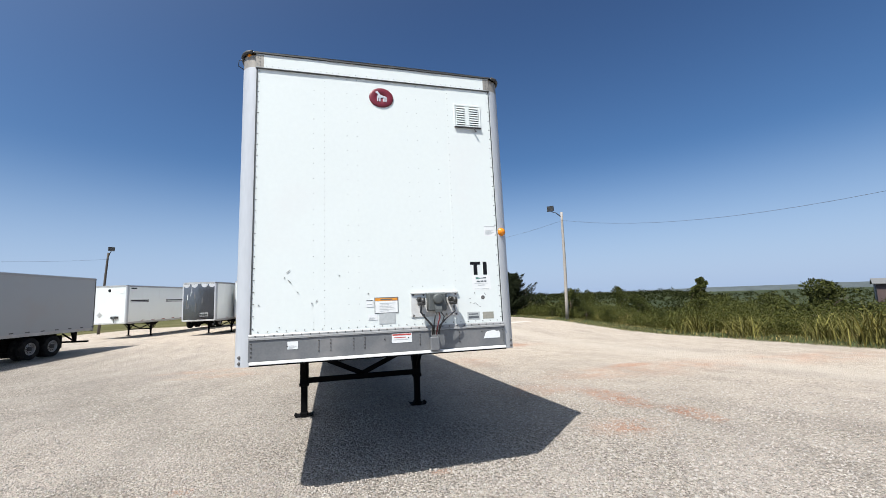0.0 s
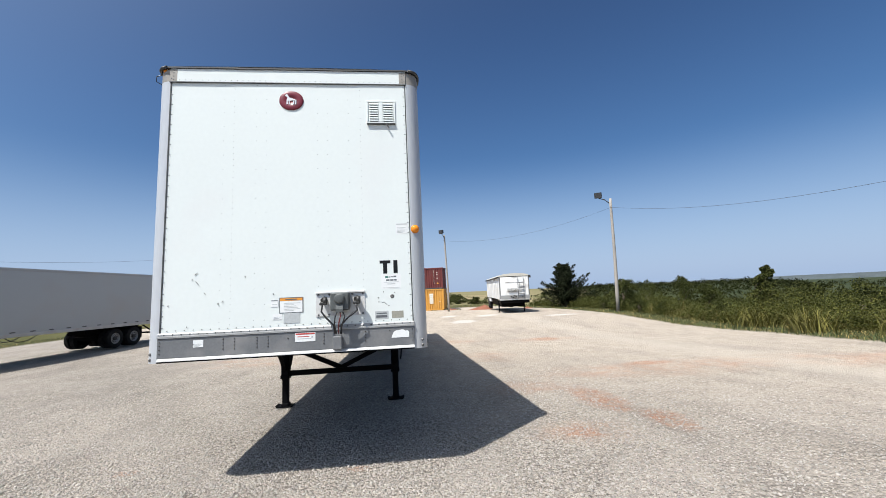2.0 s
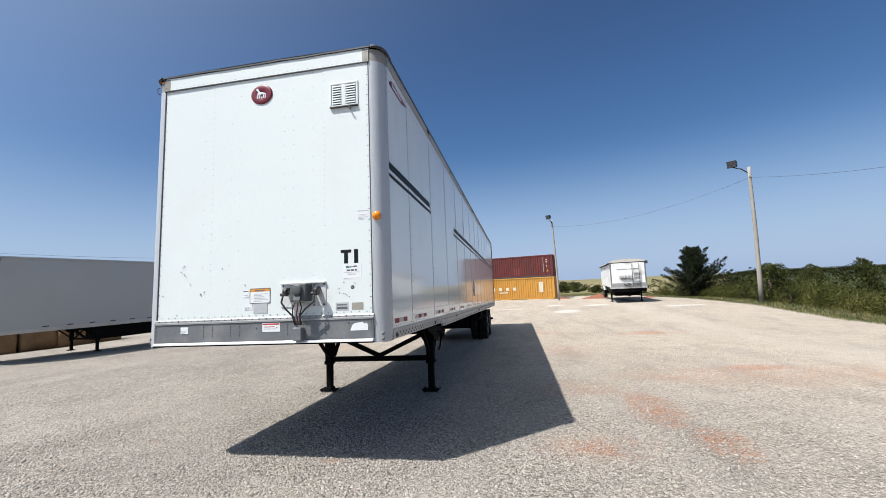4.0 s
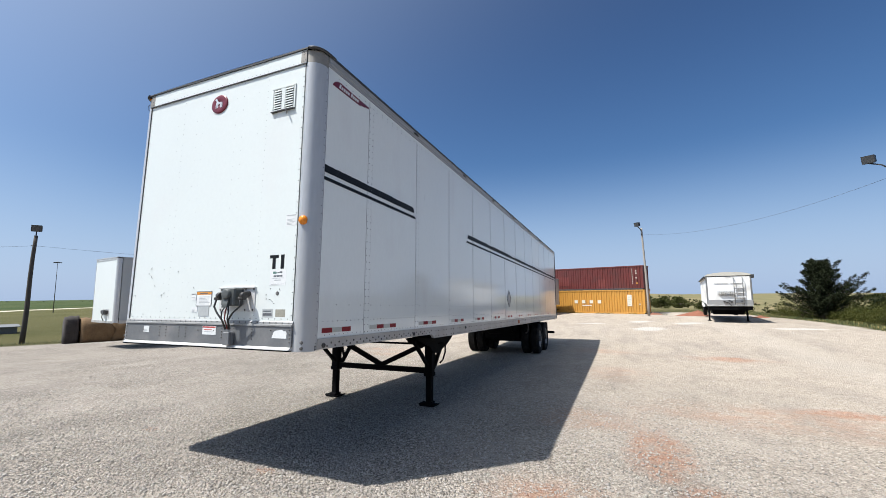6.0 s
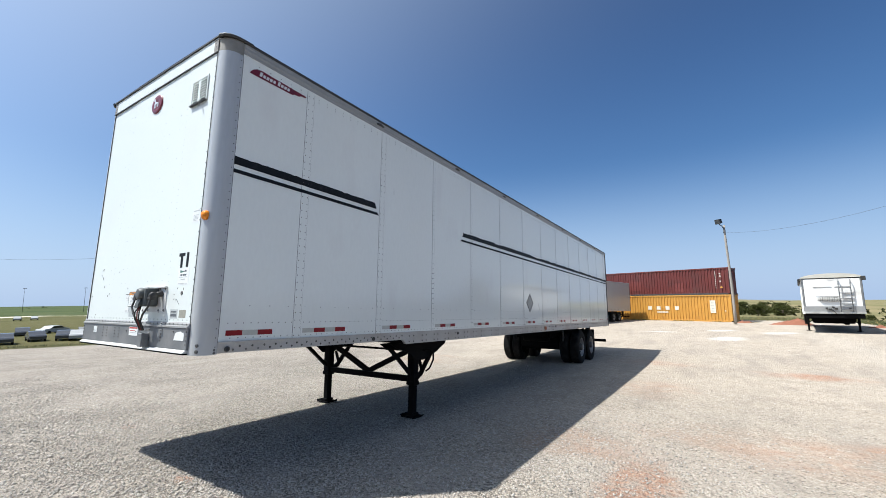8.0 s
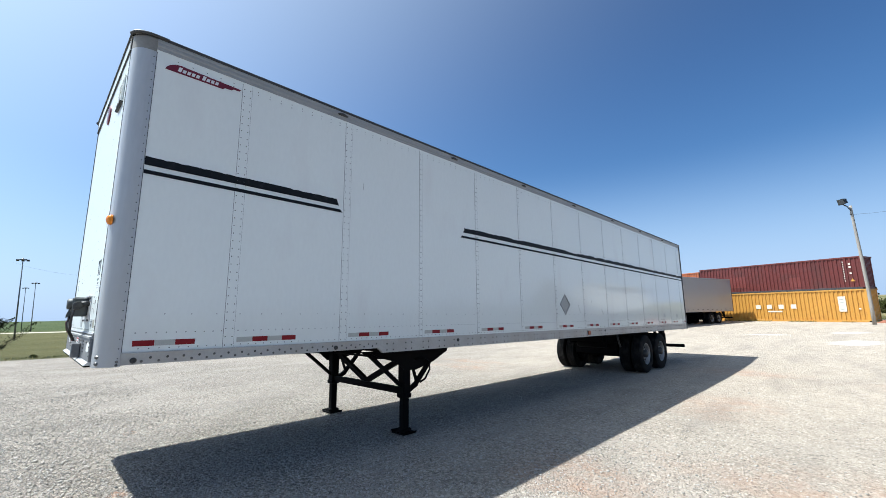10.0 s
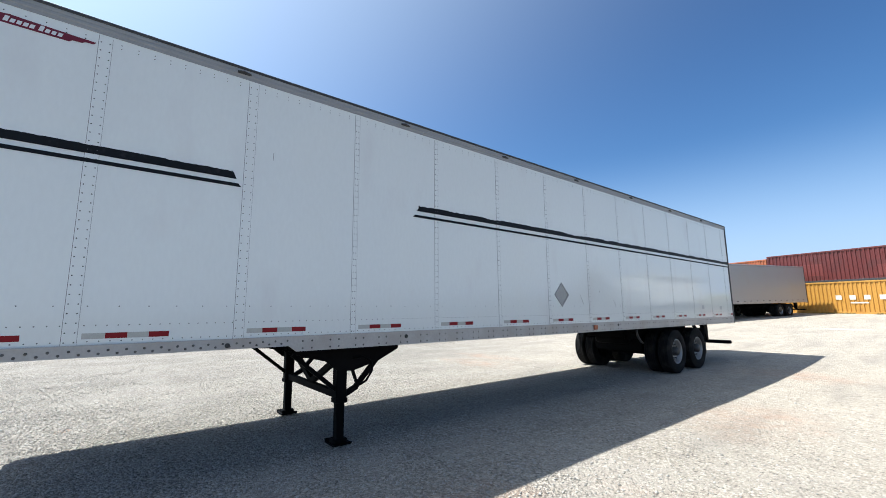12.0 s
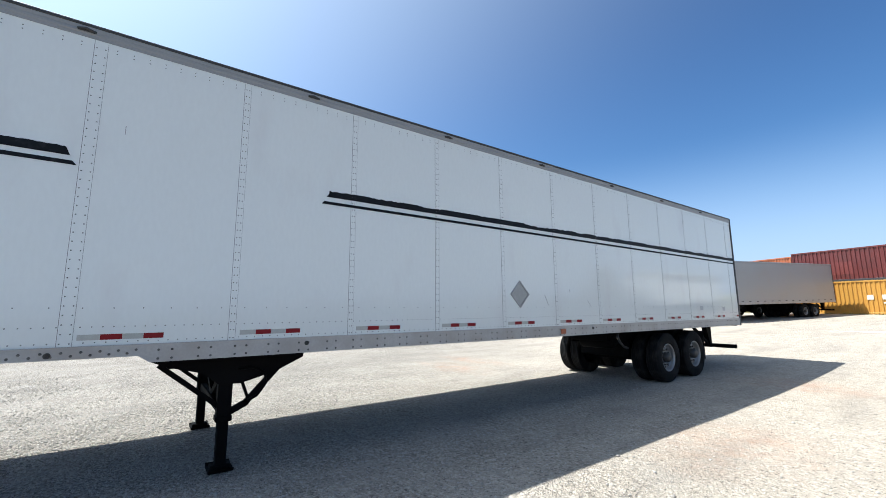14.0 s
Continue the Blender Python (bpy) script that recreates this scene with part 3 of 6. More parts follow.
def wheel_mesh():
    """A tyre round the x axis, its outer side towards +x, and its rim."""
    tyre = Mesh()
    w, r = 0.135, 0.515
    prof = [(w * 0.80, 0.285), (w, 0.31), (w * 1.04, 0.38), (w * 1.0, 0.45), (w * 0.92, 0.492), (w * 0.80, 0.508)]
    tread = []
    for a in (0.78, 0.50, 0.44, 0.16, 0.10, -0.10, -0.16, -0.44, -0.50, -0.78):
        tread.append((w * a, r))
    grooved = []
    for i, (t, rr) in enumerate(tread):
        grooved.append((t, rr))
        if i in (1, 3, 5, 7):
            grooved += [(t - 0.002, rr - 0.012), (tread[i + 1][0] + 0.002, rr - 0.012)]
    prof = prof + grooved + [(-t, rr) for t, rr in prof[::-1]]
    tyre.lathe(prof, 0, (0, 0, 0), 40)
    rim = Mesh()
    rim.lathe([(w * 0.86, 0.292), (w * 0.90, 0.284), (w * 0.84, 0.270), (w * 0.55, 0.258), (w * 0.2, 0.250), (w * 0.12, 0.225), (w * 0.22, 0.20), (w * 0.30, 0.15), (w * 0.32, 0.11), (w * 0.1, 0.105)], 0, (0, 0, 0), 32)
    rim.lathe([(-w * 0.86, 0.292), (-w * 0.7, 0.262), (w * 0.12, 0.250)], 0, (0, 0, 0), 32)
    hub = Mesh()
    hub.lathe([(0.0, 0.11), (w * 0.9, 0.10), (w * 1.05, 0.085), (w * 1.12, 0.05), (w * 1.13, 0.001)], 0, (0, 0, 0), 16)
    for k in range(10):
        a = 2 * math.pi * k / 10
        c = (w * 0.30, 0.16 * math.cos(a), 0.16 * math.sin(a))
        hub.lathe([(0, 0.016), (0.03, 0.016), (0.032, 0.001)], 0, c, 6, smooth=False)
        hub.lathe([(w * 0.0, 0.030), (0.002, 0.028), (0.002, 0.001)], 0, (w * 0.235, 0.205 * math.cos(a + 0.3), 0.205 * math.sin(a + 0.3)), 8, smooth=False)
    return tyre.data("tyre", [M["rubber"]]), rim.data("rim", [M["rim"]]), hub.data("hub", [M["hub"]])


WHEEL = wheel_mesh()


def wheels(parent, ys, z=0.515, half=HALF, inner=True):
    for y in ys:
        for s in (1, -1):
            for x in ((half - 0.165, half - 0.49) if inner else (half - 0.165,)):
                w = part("wheel", WHEEL[0], None, parent)
                w.matrix_local = pose(s * x, y, z, 0, 0, 0 if s > 0 else 180)
                if x > half - 0.2:
                    part("rim", WHEEL[1], None, w, "dull silver steel rim")
                    part("hub", WHEEL[2], None, w)


def axles(parent, ys, z=0.515):
    for y in ys:
        part("axle", Mesh().tube([(-0.95, y, z), (0.95, y, z)], 0.065, 12), M["chassis"], parent)


def bogie(parent, ys, z_rail=1.10):
    y0, y1 = ys[0] - 1.0, ys[-1] + 1.1
    for s in (1, -1):
        r = Mesh().box((s * 0.47, y0, z_rail - 0.30), (s * 0.55, y1, z_rail - 0.02), 0.012)
        part("slider_rail", r, M["chassis"], parent)
        for y in ys:
            h = Mesh().prism([(y - 0.16, z_rail - 0.28), (y + 0.16, z_rail - 0.28), (y + 0.06, 0.60), (y - 0.06, 0.60)], 0, s * 0.44, s * 0.58)
            part("spring_hanger", h, M["chassis"], parent)
            sp = Mesh()
            for k in range(3):
                sp.bar((s * 0.52, y - 0.48 + 0.08 * k, 0.74 - 0.03 * k), (s * 0.52, y, 0.60 - 0.012 * k), 0.075, 0.016)
                sp.bar((s * 0.52, y, 0.60 - 0.012 * k), (s * 0.52, y + 0.48 - 0.08 * k, 0.74 - 0.03 * k), 0.075, 0.016)
            part("leaf_spring", sp, M["chassis"], parent)
    tank = Mesh().lathe([(-0.42, 0.001), (-0.42, 0.10), (-0.38, 0.125), (0.38, 0.125), (0.42, 0.10), (0.42, 0.001)], 0, (0, y0 + 0.30, 0.80), 16)
    part("air_tank", tank, M["chassis"], parent)
    part("slider_box", Mesh().box((-0.47, y0 + 0.5, z_rail - 0.26), (0.47, y1 - 0.5, z_rail - 0.04), 0.01), M["chassis"], parent)
    for y in ys:
        for s in (1, -1):
            part("brake_drum", Mesh().lathe([(-0.13, 0.001), (-0.13, 0.20), (0.13, 0.21), (0.13, 0.001)], 0, (s * 0.74, y, 0.515), 18), M["chassis"], parent)
            ch = Mesh().lathe([(-0.15, 0.001), (-0.15, 0.075), (-0.02, 0.09), (-0.01, 0.105), (0.01, 0.105), (0.02, 0.09), (0.14, 0.08), (0.14, 0.001)], 1, (s * 0.36, y - 0.26, 0.56), 14)
            part("brake_chamber", ch, M["chassis"], parent)
        part("spring_seat", Mesh().box((-0.60, y - 0.09, 0.40), (0.60, y + 0.09, 0.48), 0.01), M["chassis"], parent)
        part("air_bag_beam", Mesh().box((-0.62, y - 0.50, 0.50), (0.62, y - 0.40, 0.82), 0.015), M["chassis"], parent)
    for k in range(4):
        y = y0 + (y1 - y0) * k / 3
        part("cross_brace", Mesh().box((-0.47, y - 0.05, z_rail - 0.24), (0.47, y + 0.05, z_rail - 0.08), 0.01), M["chassis"], parent)
    for s in (1, -1):
        f = Mesh().box((s * 0.64, y1 - 0.55, 0.36), (s * 1.24, y1 - 0.535, 1.02))
        part("mud_flap", f, M["rubber"], parent, "black rubber mud flap")


def rear_guard(parent, y, z=0.53, z_top=1.10):
    part("guard_bar", Mesh().box((-1.21, y - 0.06, z - 0.05), (1.21, y + 0.05, z + 0.05), 0.012), M["chassis"], parent, "black rear guard bar")
    for s in (1, -1):
        part("guard_post", Mesh().prism([(y - 0.34, z_top), (y - 0.02, z_top), (y - 0.02, z), (y - 0.12, z)], 0, s * 0.50, s * 0.62), M["chassis"], parent)
        part("guard_brace", Mesh().bar((s * 0.56, y - 0.95, z_top - 0.06), (s * 0.56, y - 0.08, z + 0.02), 0.06, 0.06), M["chassis"], parent)


def landing_gear(parent, y=3.40, x=0.93, z_top=1.11):
    for s in (1, -1):
        leg = Mesh().box((s * x - 0.065, y - 0.065, 0.50), (s * x + 0.065, y + 0.065, z_top), 0.012)
        part("leg_housing", leg, M["chassis"], parent)
        inner = Mesh().box((s * x - 0.05, y - 0.05, 0.04), (s * x + 0.05, y + 0.05, 0.52), 0.01)
        inner.box((s * x - 0.075, y - 0.075, 0.47), (s * x + 0.075, y + 0.075, 0.53), 0.01)
        part("inner_leg", inner, M["chassis"], parent)
        foot = Mesh().prism([(s * x - 0.145, 0.05), (s * x - 0.12, 0.012), (s * x + 0.12, 0.012), (s * x + 0.145, 0.05), (s * x + 0.11, 0.03), (s * x - 0.11, 0.03)], 1, y - 0.11, y + 0.11)
        foot.box((s * x - 0.06, y - 0.09, 0.02), (s * x + 0.06, y + 0.09, 0.07), 0.01)
        part("foot_plate", foot, M["chassis"], parent)
        hx = s * (x + 0.09)
        g = Mesh()
        g.prism([(y - 0.66, z_top), (y + 0.76, z_top), (y + 0.75, z_top - 0.05), (y + 0.47, z_top - 0.18), (y + 0.20, 0.855), (y + 0.12, 0.835), (y - 0.08, 0.85), (y - 0.22, 0.965), (y - 0.50, z_top - 0.07)], 0, hx - 0.012, hx + 0.012)
        g.prism([(y - 0.66, z_top), (y + 0.72, z_top), (y + 0.44, z_top - 0.16), (y - 0.50, z_top - 0.10)], 0, hx - s * 0.19 - 0.008, hx - s * 0.19 + 0.008)
        part("wing_plate", g, M["chassis"], parent)
        part("front_brace", Mesh().bar((s * x, y - 0.58, z_top - 0.05), (s * x, y - 0.05, 0.62), 0.05, 0.045), M["chassis"], parent)
        part("rear_brace", Mesh().bar((s * x, y + 0.52, z_top - 0.14), (s * x, y + 0.20, 0.62), 0.05, 0.055).bar((s * x, y + 0.22, 0.63), (s * x, y + 0.03, 0.535), 0.05, 0.06), M["chassis"], parent)
        part("strut", Mesh().bar((s * x, y + 0.15, 0.86), (s * x, y + 0.225, 0.66), 0.04, 0.028), M["chassis"], parent)
        part("cross_strut", Mesh().bar((s * x, y + 0.02, 1.02), (0, y + 0.02, 0.60), 0.06, 0.075), M["chassis"], parent)
    crank = [(x + 0.10, y + 0.10, 0.98), (x + 0.13, y + 0.24, 0.99), (x + 0.13, y + 0.35, 0.93), (x + 0.12, y + 0.37, 0.82), (x + 0.11, y + 0.29, 0.70), (x + 0.10, y + 0.20, 0.66)]
    part("crank_handle", Mesh().tube(crank, 0.014, 8), M["chassis"], parent)
    part("cross_tube", Mesh().bar((-x, y, 0.555), (x, y, 0.555), 0.06, 0.085), M["chassis"], parent)
    part("cross_shaft", Mesh().tube([(-x, y - 0.03, 0.98), (x + 0.10, y - 0.03, 0.98)], 0.017, 8), M["chassis"], parent)


def floor_frame(parent, y0=0.25, y1=15.9, z=1.12, step=0.42):
    part("floor_deck", Mesh().box((-1.22, y0, z + 0.10), (1.22, y1, z + 0.16)), M["chassis"], parent)
    y = y0 + 0.1
    while y < y1:
        low = z + 0.085 if y < 2.6 else z
        part("crossmember", Mesh().box((-1.24, y, low), (1.24, y + 0.05, z + 0.10)), M["chassis"], parent)
        y += step
    part("coupler_plate", Mesh().box((-0.6, 0.12, z + 0.070), (0.6, 1.9, z + 0.084), 0.004), M["chassis"], parent)
    part("king_pin", Mesh().lathe([(0, 0.045), (-0.03, 0.04), (-0.07, 0.045), (-0.08, 0.06), (-0.09, 0.001)], 2, (0, 0.92, z + 0.07), 12), M["chassis"], parent)


SEAMS = [0.906 + 1.219 * k for k in range(13)]


def corner_post(s, z0, z1, r=0.125):
    """A rounded corner post of the front, with its flange on the side."""
    cx, cy = s * (HALF - r), r
    out = [(s * (HALF - r - 0.012), -0.006)]
    out += [(cx + s * (r + 0.004) * math.sin(a), cy - (r + 0.004) * math.cos(a)) for a in [math.pi / 2 * k / 28 for k in range(29)]]
    out += [(s * (HALF + 0.004), 0.162), (s * (HALF - 0.012), 0.162)]
    out += [(cx + s * (r - 0.012) * math.sin(a), cy - (r - 0.012) * math.cos(a)) for a in [math.pi / 2 * k / 28 for k in range(28, -1, -1)]]
    out.append((s * (HALF - r - 0.012), 0.012))
    mesh = Mesh().prism(out, 2, z0, z1)
    return mesh


def build_main_trailer():
    t = thing("semi_trailer", "long white box semi-trailer with black stripes on its landing legs", "trailer", PAD)
    # -- front wall of three overlapping sheets
    for i, (x0, x1, d) in enumerate(((-1.172, -0.552, 0.0), (-0.556, 0.680, 0.002), (0.676, 1.172, 0.004))):
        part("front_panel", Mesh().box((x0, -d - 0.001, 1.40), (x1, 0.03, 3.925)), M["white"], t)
    for s in (1, -1):
        part("corner_post", corner_post(s, 1.185, 3.93), M["post"], t, "bluish grey rounded aluminium corner post")
        cap = corner_post(s, 3.925, 4.055, 0.13)
        cap.box((s * 1.10, -0.013, 3.93), (s * 1.172, 0.02, 4.06), 0.003)
        c = part("corner_cap", cap, M["cap"], t, "weathered cast corner cap")
        part("cap_bolts", rivet_mesh([(s * 1.135, -0.013, z) for z in (3.95, 3.985, 4.02, 4.045)] + [(s * 1.155, -0.013, z) for z in (3.96, 4.03)], (0, -1, 0), 0.006, 0.003), M["rivet"], c, kind="stuff")
        part("post_gap", Mesh().box((s * (HALF - 0.01), 0.1625, 1.19), (s * (HALF + 0.003), 0.1665, 3.93)), M["dark_edge"], t)
        part("post_seam", Mesh().box((s * 1.156, -0.0075, 1.41), (s * 1.166, -0.001, 3.925)), M["dark_edge"], t)
    for s in (1, -1):
        d = Vector((s * 0.6, -0.8, 0))
        part("post_bolts", rivet_mesh([tuple(Vector((s * (HALF - 0.125), 0.125, z)) + d * 0.129) for z in (1.215, 1.265)], tuple(d), 0.017, 0.012), M["bolt"], t, kind="stuff")
    part("corner_lamp", Mesh().box((-1.25, 0.005, 4.035), (-1.16, 0.07, 4.07), 0.012), M["amber"], t, "orange corner marker lamp")
    part("corner_lamp", Mesh().box((1.19, 0.012, 4.045), (1.24, 0.07, 4.062), 0.006), M["dark_edge"], t)
    part("cap_wire", Mesh().tube([(-1.27, 0.06, 4.04), (-1.33, 0.05, 4.01), (-1.335, 0.06, 3.96), (-1.29, 0.08, 3.94)], 0.004, 5), M["hose"], t)
    part("front_top_rail", Mesh().box((-1.172, -0.012, 3.925), (1.172, 0.03, 4.066), 0.003), M["white"], t)
    part("rail_lip", Mesh().box((-1.172, -0.017, 3.918), (1.172, -0.001, 3.926)), M["dark_edge"], t)
    # roof with a slightly wavy edge
    vs, fs = [], []
    ys = [-0.02, 0.0, 0.04, 0.09, 0.16] + [0.48 + 0.5 * k for k in range(32)]
    xs = [-1.31, -1.30, -1.0, -0.5, 0.0, 0.5, 1.0, 1.30, 1.31]
    for y in ys:
        for x in xs:
            z = 4.083 if abs(x) < 1.305 else 4.06
            z += (0.010 * (1 - (x / 1.3) ** 2) + 0.004 * noise.noise((x * 2, y * 1.3, 0))) if abs(x) < 1.305 else 0
            round_in = 1 - 0.085 * (1 - math.sqrt(max(0.0, 1 - max(0.0, (0.14 - y) / 0.16) ** 2)))
            vs.append((x * round_in, min(y, LONG), z))
    n = len(xs)
    fs = [(j * n + i, j * n + i + 1, (j + 1) * n + i + 1, (j + 1) * n + i) for j in range(len(ys) - 1) for i in range(n - 1)]
    part("roof", Mesh().add(vs, fs), M["roof"], t)
    for s in (1, -1):
        rim = [(s * 1.31 * (1 - 0.085 * (1 - math.sqrt(max(0.0, 1 - max(0.0, (0.14 - y) / 0.16) ** 2)))), y, 4.072) for y in (-0.022, 0.0, 0.03, 0.06, 0.10, 0.16, 0.24)]
        part("roof_rim", Mesh().tube(rim, 0.016, 8), M["dark_edge"], t, "dark rounded roof corner")
    edge = Mesh()
    for k in range(18):
        x0, x1 = -1.188 + 0.132 * k, -1.188 + 0.132 * (k + 1)
        z = 4.066 + 0.007 * noise.noise((k * 0.45, 2.0, 0))
        edge.box((x0, -0.024, z), (x1, 0.03, z + 0.014))
    part("roof_edge", edge, M["dark_edge"], t, "dark folded roof edge")
    # front bottom plate
    part("front_bumper_plate", Mesh().box((-1.172, -0.022, 1.225), (1.172, 0.03, 1.405), 0.004), M["bumper"], t, "scuffed dark grey steel bumper plate")
    strip = Mesh().prism([(-0.03, 1.405), (-0.03, 1.420), (-0.016, 1.424), (-0.016, 1.440), (-0.008, 1.452), (0.02, 1.452), (0.02, 1.405)], 0, -1.172, 1.172)
    part("front_sill_strip", strip, M["sill"], t, "ribbed aluminium sill strip with bolt heads")
    lip = Mesh().prism([(-0.046, 1.200), (-0.046, 1.207), (-0.022, 1.2245), (0.05, 1.2245), (0.05, 1.200)], 0, -1.16, 1.165)
    part("front_lip_edge", Mesh().box((-1.16, -0.042, 1.188), (1.165, 0.05, 1.199)), M["chassis"], t)
    part("front_lip", lip, M["plate_alu"], t, "pale aluminium lip")
    # rivets of the front
    pts = []
    for x in (-0.649, -0.338, -0.242, 0.258, 0.356, 0.569):
        pts += [(x, -0.003, 1.53 + 0.148 * k) for k in range(17)]
    for x in (-0.552, 0.690):
        pts += [(x, -0.005, 1.50 + 0.062 * k) for k in range(39)]
    for x in (-1.150, 1.150):
        pts += [(x, -0.005, 1.50 + 0.052 * k) for k in range(47)]
    pts += [(-1.08 + 0.055 * k, -0.012, 3.945) for k in range(40)]
    part("front_rivets", rivet_mesh(pts, (0, -1, 0), 0.0033, 0.0008), M["rivet"], t, kind="stuff")
    part("edge_rivets", rivet_mesh([(x, -0.006, 1.50 + 0.104 * k) for x in (-1.142, 1.142) for k in range(24)] + [(-1.10 + 0.076 * k, -0.006, 1.470) for k in range(30)], (0, -1, 0), 0.0056, 0.0015), M["rivet"], t, kind="stuff")
    part("sill_bolts", rivet_mesh([(-1.12 + 0.075 * k, -0.016, 1.436) for k in range(31)], (0, -1, 0), 0.008, 0.004), M["bolt"], t, kind="stuff")
    pts = []
    for x in (-0.60, -0.50, -0.30, -0.20, 0.31, 0.47, 0.70):
        pts += [(x, -0.022, 1.285 + 0.03 * k) for k in range(4)]
    pts += [(s * 1.15, -0.022, 1.27 + 0.035 * k) for s in (1, -1) for k in range(4)] + [(-0.86, -0.022, 1.34), (0.20, -0.022, 1.35), (0.93, -0.022, 1.37), (-0.02, -0.022, 1.35)]
    part("plate_bolts", rivet_mesh(pts, (0, -1, 0), 0.008, 0.006), M["bolt"], t, kind="stuff")
    # oval emblem with a raised pale mark
    em = Mesh()
    em.lathe([(0.0, 0.001), (-0.014, 0.001), (-0.014, 0.105), (-0.010, 0.115), (0.0, 0.118)], 1, (0, 0, 0), 40)
    em.v = [(x * 1.03, y - 0.002, z * 0.88 + 3.735) for x, y, z in em.v]
    e = part("emblem", em, M["emblem"], t, "dark red oval emblem with a silver mark")
    mark = Mesh()
    mark.prism([(-0.045, 3.725), (-0.035, 3.765), (-0.062, 3.785), (-0.040, 3.800), (-0.012, 3.760), (0.040, 3.745), (0.052, 3.715), (0.032, 3.735), (-0.01, 3.728)], 1, -0.021, -0.013)
    for x in (-0.038, -0.016, 0.026, 0.046):
        mark.prism([(x - 0.007, 3.690), (x + 0.005, 3.690), (x + 0.007, 3.738), (x - 0.006, 3.738)], 1, -0.020, -0.013)
    part("relief_mark", mark, M["silver"], e)
    # vent: frame, backing, two rows of slats, a pull tab
    vent = part("vent", Mesh().box((0.760, -0.007, 3.492), (1.050, -0.002, 3.738)), M["white"], t, "white louvred air vent with a dark pull tab")
    fr = Mesh()
    for lo, hi in (((0.755, 3.487), (1.055, 3.507)), ((0.755, 3.723), (1.055, 3.743)), ((0.755, 3.507), (0.775, 3.723)), ((1.035, 3.507), (1.055, 3.723)), ((0.880, 3.507), (0.925, 3.723))):
        fr.box((lo[0], -0.015, lo[1]), (hi[0], -0.006, hi[1]), 0.003)
    part("vent_frame", fr, M["white"], vent)
    part("vent_opening", Mesh().box((0.79, -0.009, 3.512), (0.873, -0.0065, 3.718)).box((0.932, -0.009, 3.512), (1.022, -0.0065, 3.718)), M["dark_edge"], vent)
    for k in range(8):
        z = 3.516 + 0.0255 * k
        for x0, x1 in ((0.783, 0.879), (0.926, 1.029)):
            part("slat", Mesh().prism([(-0.009, z + 0.020), (-0.019, z + 0.006), (-0.019, z), (-0.015, z), (-0.009, z + 0.012)], 0, x0, x1), M["white"], vent)
    part("vent_lid_edge", Mesh().box((0.76, -0.030, 3.478), (1.05, -0.006, 3.489), 0.002), M["dark_edge"], vent)
    part("pull_tab", Mesh().bar((0.955, -0.03, 3.485), (0.985, -0.04, 3.43), 0.006, 0.014), M["dark_edge"], vent)
    # black letters T I
    ltr = Mesh()
    on_front(ltr, 0.850, 2.026, 0.957, 2.056, 0.0045, 0.006)
    on_front(ltr, 0.884, 1.925, 0.924, 2.026, 0.0045, 0.006)
    part("letter_t", ltr, M["black"], t)
    part("letter_i", on_front(Mesh(), 0.985, 1.925, 1.026, 2.056, 0.0045, 0.006), M["black"], t)

    def label(x0, z0, x1, z1, mat_name, bars, text=""):
        lab = part("label", on_front(Mesh(), x0, z0, x1, z1, 0.0045, 0.006), M[mat_name], t, text)
        for bx0, bz0, bx1, bz1, mm in bars:
            w, h = x1 - x0, z1 - z0
            part("print", on_front(Mesh(), x0 + w * bx0, z0 + h * bz0, x0 + w * bx1, z0 + h * bz1, 0.006, 0.0068), M[mm], lab)
        return lab
    lines = [(0.1, 0.10 + 0.11 * k, 0.55 + 0.33 * ((k * 7) % 5) / 4, 0.14 + 0.11 * k, "label_grey") for k in range(5)]
    label(0.862, 1.775, 1.056, 1.918, "label_white", [(0.2, 0.74, 0.36, 0.88, "ink_green"), (0.38, 0.76, 0.46, 0.84, "ink_green"), (0.48, 0.78, 0.60, 0.84, "ink"), (0.62, 0.78, 0.76, 0.88, "ink"), (0.24, 0.54, 0.42, 0.64, "ink"), (0.46, 0.54, 0.62, 0.64, "ink"), (0.66, 0.54, 0.78, 0.64, "ink"), (0.12, 0.44, 0.88, 0.47, "label_grey"), (0.3, 0.30, 0.7, 0.35, "label_grey"), (0.1, 0.06, 0.9, 0.08, "label_grey")], "white paper sticker with printed lines")
    label(1.020, 2.322, 1.145, 2.430, "label_white", [(0.05, 0.86, 0.95, 0.95, "label_grey")] + lines[:5], "small white notice sticker")
    lab = label(-0.106, 1.583, 0.116, 1.732, "ink", [], "orange and white warning sticker with a black border")
    part("print", on_front(Mesh(), -0.099, 1.590, 0.109, 1.698, 0.006, 0.0068), M["label_white"], lab)
    part("print", on_front(Mesh(), -0.099, 1.700, 0.109, 1.725, 0.006, 0.0068), M["orange"], lab)
    part("print", on_front(Mesh(), -0.05, 1.708, 0.06, 1.717, 0.0068, 0.0076), M["ink"], lab)
    for k in range(6):
        part("print", on_front(Mesh(), -0.06, 1.604 + 0.014 * k, -0.02 + 0.02 * ((k * 3) % 4) + 0.05, 1.609 + 0.014 * k, 0.0068, 0.0076), M["label_grey"], lab)
    label(-0.064, 1.487, 0.086, 1.585, "label_grey", [], "blank grey sticker")
    label(-0.165, 1.527, -0.080, 1.578, "label_white", lines[:4], "small white sticker")
    label(-0.180, 1.648, -0.115, 1.712, "label_white", [(0.0, 0.85, 0.9, 0.97, "ink"), (0.1, 0.3, 0.8, 0.4, "label_grey")], "faded paper sticker")
